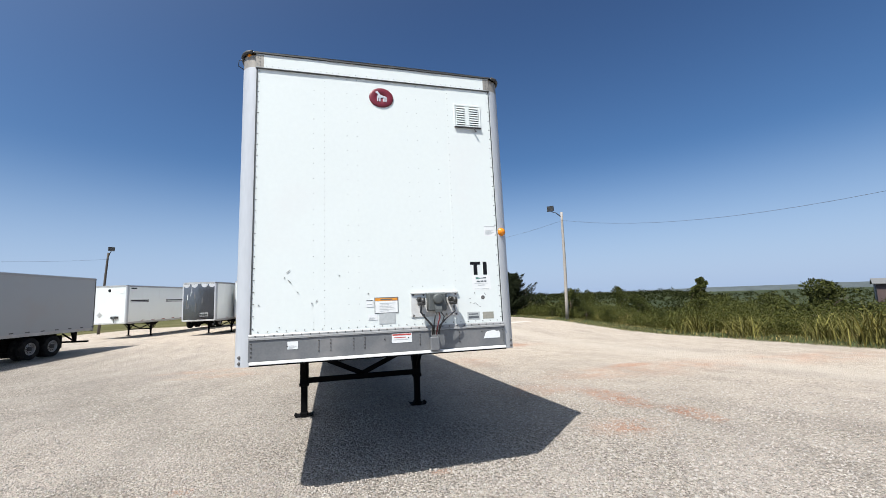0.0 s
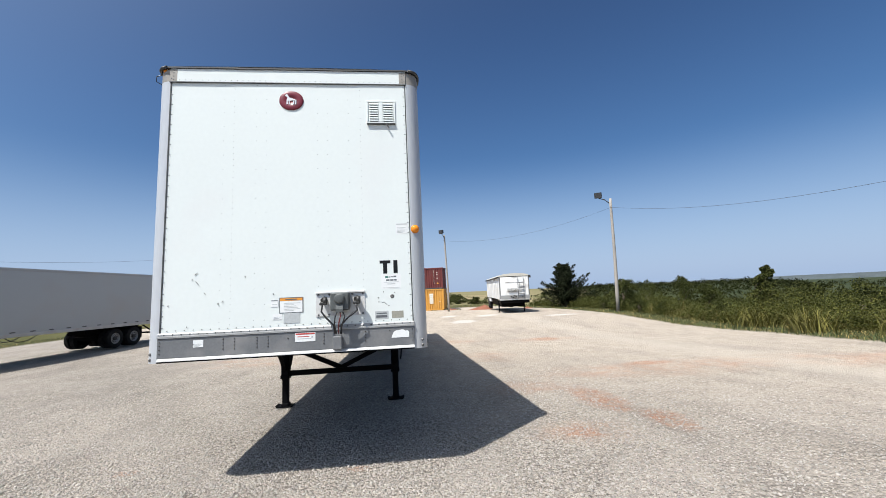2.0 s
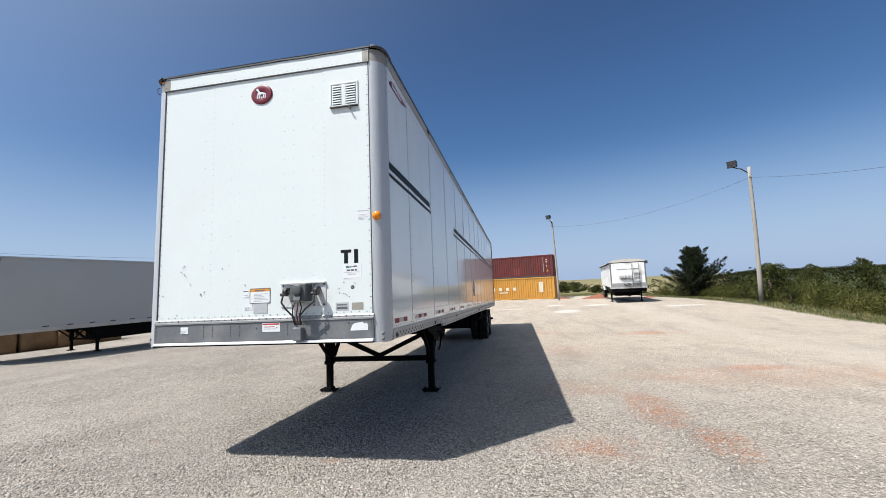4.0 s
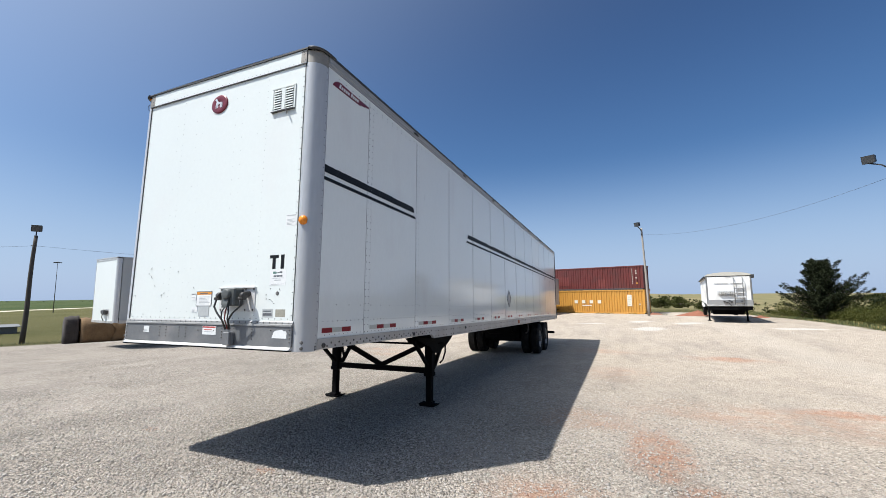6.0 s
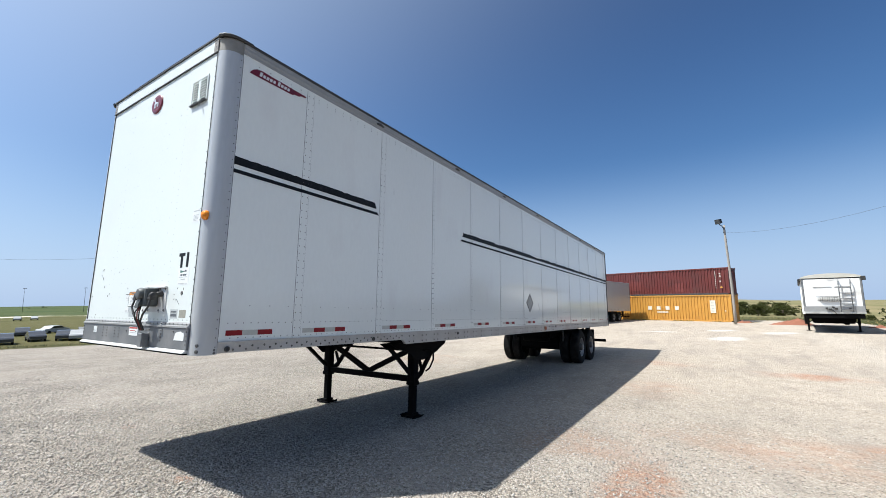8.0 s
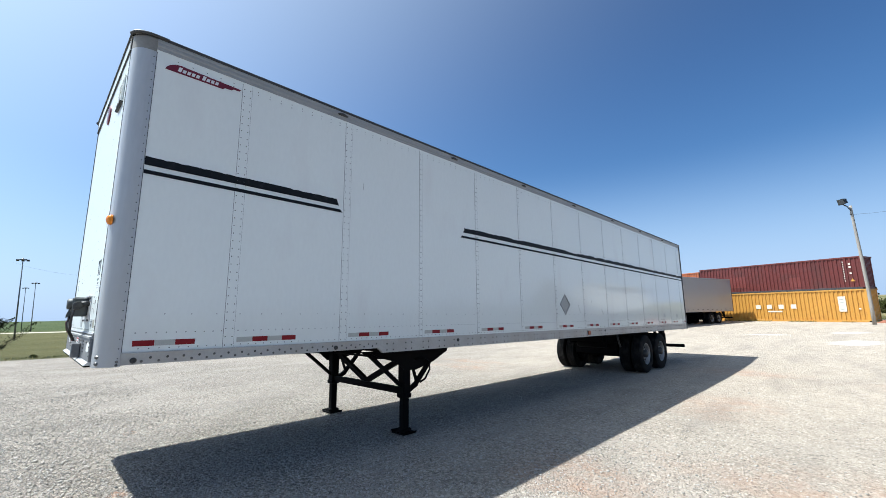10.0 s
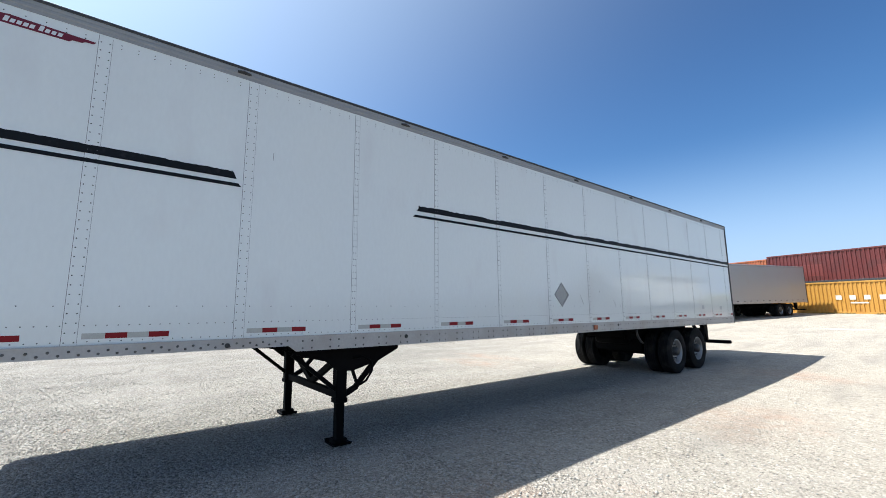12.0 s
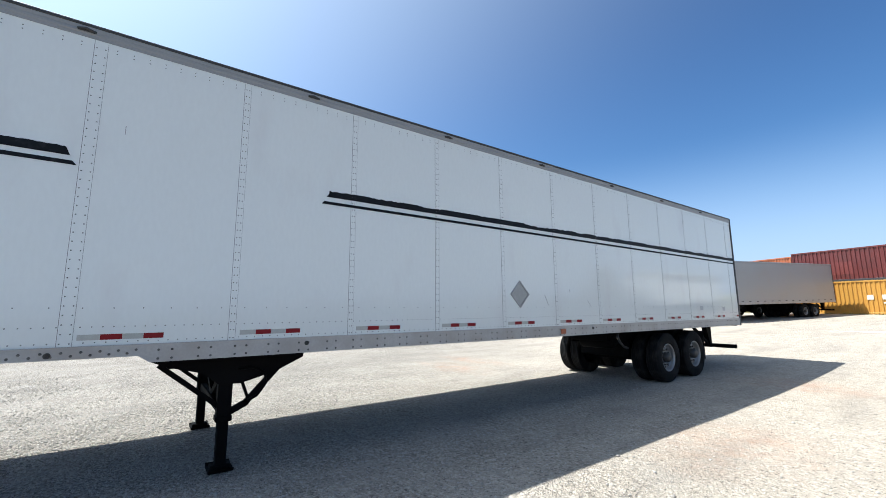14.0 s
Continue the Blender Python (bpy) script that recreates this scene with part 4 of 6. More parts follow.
    label(0.795, 1.482, 0.925, 1.560, "label_grey", [(0.1, 0.65, 0.85, 0.8, "ink"), (0.08, 0.2, 0.9, 0.5, "ink")], "grey metal plate with worn print")
    label(0.955, 1.488, 1.070, 1.555, "label_tan", [], "tan metal data plate")
    for x0, z0, x1, z1, bars, text in ((0.045, 1.310, 0.232, 1.394, [(0.03, 0.78, 0.97, 0.94, "ink_red"), (0.12, 0.52, 0.7, 0.6, "ink_red"), (0.12, 0.3, 0.8, 0.36, "label_grey")], "white sticker with a red heading"), (-0.86, 1.312, -0.772, 1.378, lines[:4], "white sticker")):
        lb = part("label", on_front(Mesh(), x0, z0, x1, z1, 0.0225, 0.0245), M["label_white"], t, text)
        for a, b, c, d, mm in bars:
            part("print", on_front(Mesh(), x0 + (x1 - x0) * a, z0 + (z1 - z0) * b, x0 + (x1 - x0) * c, z0 + (z1 - z0) * d, 0.0245, 0.0255), M[mm], lb)
    torn = Mesh().prism([(0.945, 1.300), (1.115, 1.300), (1.118, 1.350), (1.10, 1.368), (1.085, 1.360), (1.06, 1.376), (0.985, 1.366), (0.965, 1.350)], 1, -0.0245, -0.0225)
    part("label", torn, M["label_white"], t, "torn white sticker")
    # scuffs
    random.seed(5)
    for (x, z, a, l) in ((-0.862, 1.990, 35, 0.07), (-0.850, 1.900, -50, 0.10), (-0.78, 1.80, -45, 0.04), (-0.895, 1.935, 10, 0.02), (-0.42, 1.945, 80, 0.025), (-0.62, 1.72, 60, 0.04), (-0.66, 1.70, 90, 0.03), (-0.93, 1.50, 0, 0.02), (-1.10, 1.70, 0, 0.02), (0.90, 1.632, -40, 0.07), (0.875, 1.645, 20, 0.05), (0.83, 1.69, 0, 0.022), (0.835, 1.65, 0, 0.02), (0.93, 1.61, 0, 0.02), (0.88, 1.745, 0, 0.02), (0.99, 1.735, -60, 0.045), (0.30, 1.30, 70, 0.05), (-0.16, 1.77, -60, 0.03)):
        l *= 0.6
        w = 0.003 if l > 0.018 else 0.006
        c, s_ = math.cos(radians(a)), math.sin(radians(a))
        poly = [(x + c * u * l / 2 - s_ * v * w, z + s_ * u * l / 2 + c * v * w) for u, v in ((-1, 0.1), (-0.4, -1), (0.5, -0.7), (1, 0), (0.3, 0.9), (-0.6, 0.6))]
        part("scuff", Mesh().prism(poly, 1, -0.0066, -0.0046), M["scuff"], t)
    part("scuff", Mesh().lathe([(0, 0.001), (-0.0066, 0.001), (-0.0066, 0.020), (-0.0046, 0.020)], 1, (0.965, 0, 1.70), 10), M["scuff"], t)
    # air and electric connection plate
    plate = part("connector_plate", Mesh().box((0.235, -0.012, 1.535), (0.702, -0.004, 1.768), 0.003), M["plate_alu"], t, "aluminium connector plate with hoses")
    part("plate_hem", Mesh().box((0.235, -0.03, 1.752), (0.702, -0.012, 1.768), 0.003), M["plate_alu"], plate)
    part("plate_bolts", rivet_mesh([(x, -0.012, z) for x in (0.26, 0.36, 0.58, 0.68) for z in (1.55, 1.742)], (0, -1, 0), 0.011, 0.008), M["bolt"], plate, kind="stuff")
    box = part("junction_box", Mesh().box((0.385, -0.12, 1.585), (0.560, -0.012, 1.755), 0.012), M["grey_box"], plate, "dark grey junction box")
    part("box_lid", Mesh().lathe([(0.0, 0.05), (-0.03, 0.047), (-0.034, 0.035), (-0.034, 0.001)], 1, (0.472, -0.12, 1.695), 18), M["grey_box"], box)
    part("box_foot", Mesh().prism([(-0.12, 1.60), (-0.15, 1.57), (-0.15, 1.60), (-0.13, 1.66)], 0, 0.44, 0.505), M["grey_box"], box)
    for x, hose_mat in ((0.315, "hose"), (0.625, "ink_red")):
        gh = Mesh().tube([(x, -0.012, 1.70), (x, -0.08, 1.685)], 0.026, 10).lathe([(-0.018, 0.001), (-0.018, 0.034), (0.018, 0.034), (0.018, 0.001)], 0, (x + 0.02, -0.09, 1.68), 14)
        gh.box((x - 0.03, -0.12, 1.64), (x + 0.04, -0.07, 1.67), 0.008)
        g = part("air_coupling", gh, M["hub"], plate, "worn steel air coupling")
        s = 1 if x > 0.45 else -1
        hose = [(x, -0.105, 1.66), (x + 0.01 * s, -0.12, 1.58), (0.45 + 0.10 * s, -0.12, 1.52), (0.45 + 0.035 * s, -0.11, 1.45), (0.45 + 0.03 * s, -0.075, 1.37)]
        pts = []
        for k in range(len(hose) - 1):
            pts += [tuple(Vector(hose[k]).lerp(Vector(hose[k + 1]), u)) for u in (0, 0.5)]
        part("hose", Mesh().tube(pts + [hose[-1]], 0.0085, 8), M["hose"], plate)
    for k, (dx, mm) in enumerate(((-0.015, "hose"), (0.005, "cable_red"), (0.022, "hose"))):
        pts = [(0.47 + dx, -0.12, 1.585), (0.47 + dx * 2.4, -0.14, 1.53), (0.455 + dx * 2, -0.13, 1.47), (0.45 + dx, -0.08, 1.37)]
        part("cable", Mesh().tube(pts, 0.0062, 6), M[mm], plate)
    part("hose_box", Mesh().box((0.40, -0.085, 1.222), (0.485, -0.023, 1.345), 0.006), M["bumper"], t, "narrow grey hose box on the bumper plate")
    # amber side marker on the front corner
    part("marker_lamp", Mesh().lathe([(0.0, 0.044), (-0.012, 0.044), (-0.030, 0.036), (-0.040, 0.018), (-0.043, 0.001)], 1, (1.213, 0.012, 2.366), 16), M["amber"], t, "round amber marker lamp")
    # -- side wall, facing +x
    ends = [0.162] + SEAMS + [15.94]
    for k in range(len(ends) - 1):
        y0, y1 = ends[k], ends[k + 1]
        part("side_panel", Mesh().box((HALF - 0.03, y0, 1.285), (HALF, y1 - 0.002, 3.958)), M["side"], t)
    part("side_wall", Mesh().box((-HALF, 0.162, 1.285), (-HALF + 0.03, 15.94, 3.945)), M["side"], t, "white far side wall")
    riv = []
    for k, y in enumerate(SEAMS):
        w = 0.092 if k < 2 else 0.060
        part("splice_strip", Mesh().box((HALF, y, 1.29), (HALF + 0.0035, y + w, 3.938), 0.001), M["side"], t)
        part("seam_gap", Mesh().box((HALF, y - 0.0035, 1.29), (HALF + 0.002, y, 3.938)).box((HALF, y + w, 1.29), (HALF + 0.002, y + w + 0.002, 3.938)), M["gap"], t)
        for yy in (y + 0.016, y + w - 0.016):
            riv += [(HALF + 0.0035, yy, 1.315 + 0.0755 * j) for j in range(35)]
    part("splice_rivets", rivet_mesh(riv, (1, 0, 0), 0.0060, 0.003), M["rivet"], t, kind="stuff")
    riv = []
    y = 0.24
    while y < 15.85:
        riv += [(HALF, y, 1.445), (HALF, y + 0.03, 1.318)]
        y += 0.072
    y = 0.33
    while y < 15.85:
        riv += [(HALF, y, 3.905), (HALF, y, 3.872)]
        y += 0.122
    y = 0.43
    while y < 15.8:
        riv.append((HALF, y, 1.60))
        y += 0.203
    for z in np.arange(1.25, 3.92, 0.075):
        riv.append((HALF + 0.004, 0.144, float(z)))
    part("row_rivets", rivet_mesh(riv, (1, 0, 0), 0.0054, 0.003), M["rivet"], t, kind="stuff")
    for s in (1, -1):
        sec = [(s * (HALF - 0.03), 3.945), (s * (HALF + 0.007), 3.958), (s * (HALF + 0.007), 3.985), (s * (HALF + 0.013), 3.992), (s * (HALF + 0.013), 4.012), (s * (HALF + 0.008), 4.022), (s * (HALF + 0.012), 4.035), (s * (HALF + 0.012), 4.055), (s * (HALF - 0.03), 4.078)]
        part("roof_bead", Mesh().box((s * (HALF - 0.02), 0.162, 4.052), (s * (HALF + 0.019), 15.95, 4.084), 0.006), M["dark_edge"], t, "dark roof edge bead")
        part("top_rail", Mesh().prism(sec, 1, 0.162, 15.95), M["top_rail"], t)
    for y in (2.06, 4.06, 6.0, 8.0, 10.1, 12.1, 14.1):
        c = Mesh().box((HALF + 0.012, y - 0.06, 3.998), (HALF + 0.022, y + 0.06, 4.022), 0.004)
        c.tube([(HALF + 0.022, y - 0.06, 4.01), (HALF + 0.03, y, 4.022), (HALF + 0.022, y + 0.07, 4.008)], 0.01, 6)
        part("rail_clip", c, M["dark_edge"], t)
    for s in (1, -1):
        r = Mesh()
        r.prism([(0.162, 1.285), (0.162, 1.195), (2.66, 1.190), (2.74, 1.130), (15.95, 1.105), (15.95, 1.285)], 0, s * (HALF - 0.025), s * (HALF + 0.010))
        r.box((s * (HALF + 0.010), 0.162, 1.278), (s * (HALF + 0.016), 15.95, 1.292), 0.001)
        part("bottom_rail", r, M["rail"], t, "dull aluminium bottom rail with bolts")
    b = []
    y = 0.30
    while y < 2.6:
        b += [(HALF + 0.010, y, 1.218), (HALF + 0.010, y + 0.06, 1.245)]
        y += 0.12
    y = 2.80
    while y < 15.8:
        for dy in (0.0, 0.10):
            b += [(HALF + 0.010, y + dy, 1.165 - 0.0018 * y), (HALF + 0.010, y + dy, 1.235)]
        y += 0.3048
    b += [(HALF + 0.004, 0.14, z) for z in (1.20, 1.225)]
    part("rail_bolts", rivet_mesh(b, (1, 0, 0), 0.0115, 0.007), M["bolt"], t, kind="stuff")
    for y in (0.245, 2.08, 4.10, 9.2):
        part("drain_plug", Mesh().lathe([(0, 0.024), (0.012, 0.022), (0.014, 0.012), (0.006, 0.008), (0.006, 0.001)], 0, (HALF + 0.010, y, 1.228), 12), M["hub"], t)
    for k in range(14):
        y0 = 0.227 if k == 0 else SEAMS[k - 1] + (0.118 if k < 3 else 0.10)
        seg = ["red_tape", "white_tape", "red_tape"] if k == 0 else ["white_tape", "red_tape", "white_tape", "red_tape"]
        if k == 13:
            seg = seg[:2]
        z0 = 1.338
        for j, mm in enumerate(seg):
            l = 0.150 if k == 0 else 0.146
            part("reflector_strip", on_side(Mesh(), y0 + l * j, z0, y0 + l * (j + 1) - 0.001, z0 + 0.046, 0.0, 0.0025), M[mm], t)
    # stripes with a peeled upper edge
    random.seed(11)

    def stripe(y0, y1, z0, z1, slant0, slant1, ragged):
        top, bot, y = [], [], y0
        n = max(6, int((y1 - y0) / 0.03))
        for i in range(n + 1):
            u = i / n
            yy = y0 + (y1 - y0) * u
            up = -0.014 * ragged * max(0, noise.noise((yy * 3.1, z1 * 9, 0)) + 0.7 * noise.noise((yy * 17, z1, 5)) + 0.15) if 0 < i < n else 0
            top.append((yy + (slant0 if i == 0 else slant1 if i == n else 0), z1 + up))
            bot.append((yy, z0))
        vs = [(HALF + 0.0055, a, b_) for a, b_ in bot] + [(HALF + 0.0055, a, b_) for a, b_ in top]
        vs += [(HALF + 0.0005, a, b_) for _, a, b_ in vs]
        m = n + 1
        fs = []
        for i in range(n):
            fs += [(i, i + 1, m + i + 1, m + i), (2 * m + i, 3 * m + i, 3 * m + i + 1, 2 * m + i + 1), (m + i, m + i + 1, 3 * m + i + 1, 3 * m + i), (i, 2 * m + i, 2 * m + i + 1, i + 1)]
        fs += [(0, m, 3 * m, 2 * m), (n, 2 * m + n, 3 * m + n, m + n)]
        return Mesh().add(vs, fs)
    part("stripe", stripe(0.168, 2.060, 2.868, 2.945, 0, -0.05, 1.0), M["black"], t, "black vinyl stripe with a peeling edge")
    part("stripe", stripe(0.168, 2.108, 2.790, 2.824, 0, -0.03, 0.0), M["black"], t, "thin black vinyl stripe")
    part("stripe", stripe(4.262, 15.93, 2.862, 2.940, 0.055, 0, 1.8), M["black"], t, "black vinyl stripe with a peeling edge")
    part("stripe", stripe(4.205, 15.93, 2.775, 2.808, 0.032, 0, 0.0), M["black"], t, "thin black vinyl stripe")
    for y0, y1, z1 in ((0.17, 2.02, 2.947), (4.34, 15.92, 2.942)):
        part("glue_residue", on_side(Mesh(), y0, z1 - 0.03, y1, z1 + 0.003, 0, 0.0048), M["label_white"], t, "pale line of torn vinyl")
    # dark red side badge with plain pale blocks
    badge = [(0.236, 3.800), (0.245, 3.822), (0.27, 3.850), (0.31, 3.872), (0.36, 3.880), (0.46, 3.874), (0.62, 3.868), (0.72, 3.864), (0.89, 3.858), (0.875, 3.838), (0.82, 3.836), (0.80, 3.820), (0.74, 3.818), (0.72, 3.800), (0.62, 3.800)]
    bd = part("side_badge", Mesh().prism(badge, 0, HALF + 0.0005, HALF + 0.0045), M["emblem"], t, "dark red badge with white blocks")
    for j, y0 in enumerate([0.332 + 0.037 * k for k in range(5)] + [0.532 + 0.038 * k for k in range(4)]):
        tall = 0.046 if j in (0, 5) else 0.033
        part("badge_block", Mesh().prism([(y0, 3.816), (y0 + 0.027, 3.816), (y0 + 0.027 + tall * 0.25, 3.816 + tall), (y0 + tall * 0.25, 3.816 + tall)], 0, HALF + 0.0045, HALF + 0.0055), M["label_white"], bd)
    # placard holder
    dia = lambda r, hx: [(7.372 - r, 1.80), (7.372, 1.80 - hx), (7.372 + r, 1.80), (7.372, 1.80 + hx)]
    pl = part("placard_holder", Mesh().prism(dia(0.205, 0.21), 0, HALF, HALF + 0.005), M["holder"], t, "diamond-shaped aluminium placard holder")
    fr = Mesh()
    o, i = dia(0.205, 0.21), dia(0.180, 0.185)
    for k in range(4):
        fr.prism([o[k], o[(k + 1) % 4], i[(k + 1) % 4], i[k]], 0, HALF + 0.005, HALF + 0.014)
    part("holder_frame", fr, M["holder"], pl)
    part("rail_marker", Mesh().box((HALF + 0.012, 8.30, 1.16), (HALF + 0.035, 8.42, 1.24), 0.006), M["rust_orange"], t, "dusty amber side marker lamp")
    for y0, z0 in ((13.6, 1.52), (14.9, 1.50)):
        part("label", on_side(Mesh(), y0, z0, y0 + 0.16, z0 + 0.10, 0, 0.002), M["label_grey"], t, "small grey stencil plate")
    part("scuff", on_side(Mesh(), 2.40, 3.14, 2.405, 3.22, 0, 0.001), M["scuff_faint"], t)
    for (y0, z0, y1, z1) in ((7.95, 1.80, 8.02, 1.66), (8.02, 1.66, 8.05, 1.63), (9.1, 1.72, 9.2, 1.60), (8.6, 1.9, 8.61, 1.86)):
        part("scuff", Mesh().bar((HALF + 0.001, y0, z0), (HALF + 0.001, y1, z1), 0.002, 0.007), M["scuff_faint"], t)
    # rear frame and doors
    for s in (1, -1):
        part("rear_post", Mesh().box((s * (HALF - 0.10), 15.93, 1.10), (s * (HALF + 0.018), LONG, 4.08), 0.008), M["dark_edge"], t)
        part("rear_door", Mesh().box((s * 0.01, 15.95, 1.28), (s * 1.19, 15.99, 3.92), 0.004), M["white"], t)
        for xx in (0.35, 0.85):
            part("lock_rod", Mesh().tube([(s * xx, 16.01, 1.20), (s * xx, 16.01, 4.0)], 0.015, 8), M["alu"], t)
    part("rear_header", Mesh().box((-1.2, 15.93, 3.92), (1.2, LONG, 4.08), 0.006), M["alu"], t)
    part("rear_sill", Mesh().box((-1.2, 15.93, 1.08), (1.2, LONG, 1.28), 0.006), M["chassis"], t)
    floor_frame(t)
    landing_gear(t)
    ys = (11.95, 13.20)
    axles(t, ys)
    bogie(t, ys)
    wheels(t, ys)
    rear_guard(t, 15.80)
    hose = [(1.20, 10.15, 1.10), (1.22, 10.10, 1.02), (1.20, 10.2, 0.92), (1.12, 10.45, 0.82), (1.0, 10.8, 0.76)]
    part("air_line", Mesh().tube(hose, 0.022, 8), M["hose"], t)
    part("slider_handle", Mesh().bar((0.6, 10.2, 1.0), (1.22, 10.2, 1.04), 0.03, 0.03), M["chassis"], t)
    return t


build_main_trailer()


# ---- the other parked trailers ----
def box_trailer(label, m, front, side, long=16.0, stripes=False, tapes=True, seams=True, worn=False, inner=False, underbox=False, legs=3.2, rear=2.85):
    """A plain box semi-trailer; its front faces -y at the origin of m, ground at z = 0."""
    t = thing("semi_trailer", label, "trailer", m, "parked trailers")
    part("front_wall", Mesh().box((-1.17, 0.0, 1.24), (1.17, 0.03, 3.95)), M[front], t)
    for s in (1, -1):
        part("corner_post", corner_post(s, 1.16, 4.02), M["post"], t)
        part("side_wall", Mesh().box((s * (HALF - 0.03), 0.19, 1.26), (s * HALF, long - 0.06, 3.95)), M[side], t)
        part("top_rail", Mesh().box((s * (HALF - 0.03), 0.19, 3.95), (s * (HALF + 0.012), long - 0.05, 4.07), 0.01), M["top_rail"], t)
        part("bottom_rail", Mesh().box((s * (HALF - 0.03), 0.19, 1.12), (s * (HALF + 0.010), long - 0.05, 1.26), 0.006), M["rail"], t)
        part("rear_post", Mesh().box((s * (HALF - 0.10), long - 0.06, 1.08), (s * (HALF + 0.015), long, 4.07), 0.01), M["dark_edge"], t)
        part("rear_door", Mesh().box((s * 0.01, long - 0.05, 1.26), (s * 1.19, long - 0.01, 3.95), 0.004), M[side], t)
    part("front_top_rail", Mesh().box((-1.172, -0.012, 3.95), (1.172, 0.03, 4.06), 0.004), M["alu"], t)
    part("front_sill", Mesh().box((-1.172, -0.025, 1.14), (1.172, 0.03, 1.25), 0.006), M["alu"], t)
    roof = Mesh().prism([(-1.31, 4.06), (1.31, 4.06), (1.30, 4.085), (0.0, 4.10), (-1.30, 4.085)], 1, -0.02, long)
    part("roof", roof, M["roof"], t)
    part("rear_header", Mesh().box((-1.2, long - 0.06, 3.95), (1.2, long, 4.07), 0.006), M["alu"], t)
    y = 1.2
    while y < long - 0.4:
        if seams:
            part("splice_strip", Mesh().box((HALF, y, 1.27), (HALF + 0.004, y + 0.05, 3.94)), M[side], t)
        if tapes:
            part("reflector_strip", on_side(Mesh(), y + 0.3, 1.30, y + (0.72 if seams else 0.52), 1.345, 0, 0.004), M["red_tape" if seams else "hub"], t)
        y += 1.219 if seams else 0.82
    if stripes:
        for y0, y1 in ((0.35, 2.3), (4.4, long - 0.1)):
            part("stripe", on_side(Mesh(), y0, 2.86, y1, 2.96, 0, 0.006), M["black"], t)
            part("stripe", on_side(Mesh(), y0, 2.77, y1, 2.82, 0, 0.006), M["black"], t)
        part("side_badge", on_side(Mesh(), 0.35, 3.80, 0.95, 3.90, 0, 0.006), M["black"], t)
        em = Mesh().lathe([(0, 0.12), (-0.012, 0.11), (-0.014, 0.001)], 1, (-0.1, 0, 3.70), 20)
        part("emblem", em, M["black"], t)
        part("vent", Mesh().box((0.72, -0.02, 3.48), (1.02, 0, 3.72), 0.006), M["label_white"], t)
        part("placard_holder", Mesh().prism([(-1.0, 1.85), (-0.78, 1.62), (-0.56, 1.85), (-0.78, 2.08)], 1, -0.012, 0.0), M["alu"], t)
    for x in (0.18, 0.62):
        part("air_coupling", Mesh().box((x - 0.05, -0.12, 1.56), (x + 0.05, 0, 1.70), 0.02), M["hub"], t)
    part("connector_plate", Mesh().box((0.10, -0.015, 1.48), (0.72, 0, 1.76), 0.004), M["alu"], t)
    part("junction_box", Mesh().box((0.30, -0.14, 1.52), (0.50, -0.015, 1.72), 0.015), M["grey_box"], t)
    part("hose", Mesh().tube([(0.4, -0.13, 1.55), (0.42, -0.15, 1.40), (0.4, -0.08, 1.25)], 0.02, 6), M["hose"], t)
    if worn:
        random.seed(8)
        for k in range(9):
            x, z, w, h = random.uniform(-1.0, 0.9), random.uniform(1.7, 3.3), random.uniform(0.03, 0.10), random.uniform(0.2, 0.7)
            part("streak", Mesh().prism([(x, z), (x + w, z + 0.1), (x + w * 0.8, z + h), (x + w * 0.2, z + h * 0.8)], 1, -0.006, -0.002), M["label_white" if k % 3 == 0 else "scuff"], t)
        for x in (-0.95, -0.35, 0.4, 0.95):
            part("scallop", Mesh().prism([(x - 0.25, 3.94)] + [(x - 0.25 * math.cos(a), 3.94 - 0.26 * math.sin(a)) for a in [math.pi * k / 10 for k in range(11)]], 1, -0.008, -0.002), M["silver"], t)
    if underbox:
        part("tool_box", Mesh().box((0.45, 3.45, 0.55), (1.15, 6.3, 1.10), 0.03), M["chassis"], t, "black box hung under the floor")
        for y0, y1, sag in ((6.9, 7.9, 0.16), (7.3, 8.6, 0.22)):
            part("hanging_hose", Mesh().tube([(1.0, y0 + (y1 - y0) * k / 10, 1.10 - sag * 4 * (k / 10) * (1 - k / 10)) for k in range(11)], 0.018, 6), M["hose"], t)
    floor_frame(t, y1=long - 0.1, step=0.9)
    landing_gear(t, legs)
    ys = (long - rear - 1.25, long - rear)
    axles(t, ys)
    bogie(t, ys)
    wheels(t, ys, inner=inner)
    rear_guard(t, long - 0.2)
    return t


def stand(x, y, heading, z=None, tilt=0.0):
    """A pose on the ground whose +y runs at that many degrees east of north."""
    return pose(x, y, yard_height(x, y) if z is None else z, tilt, 0, -heading)


def place_by_right_front(x, y, heading, z, tilt=0.0):
    c, s = math.cos(radians(heading)), math.sin(radians(heading))
    return stand(x - HALF * c, y + HALF * s, heading, z, tilt)


box_trailer("long grey box semi-trailer parked alone on pale gravel", place_by_right_front(-16.53, 8.22, 9.75, -0.555, -0.25), "white", "grey_trailer", long=16.4, legs=3.67, rear=2.6, seams=False, underbox=True, inner=True)
box_trailer("white box semi-trailer with black stripes parked near a pole", place_by_right_front(-15.74, 33.07, 15.3, -0.652), "white", "side", stripes=True)
box_trailer("box semi-trailer with a stained bare metal front", place_by_right_front(-9.035, 30.875, 14.1, -0.638), "steel_front", "side", worn=True)
box_trailer("white and grey box semi-trailer parked before stacked containers", place_by_right_front(-5.70, 32.20, 13.26, -0.52, -1.0), "white", "grey_trailer", long=14.55, seams=False, inner=True)


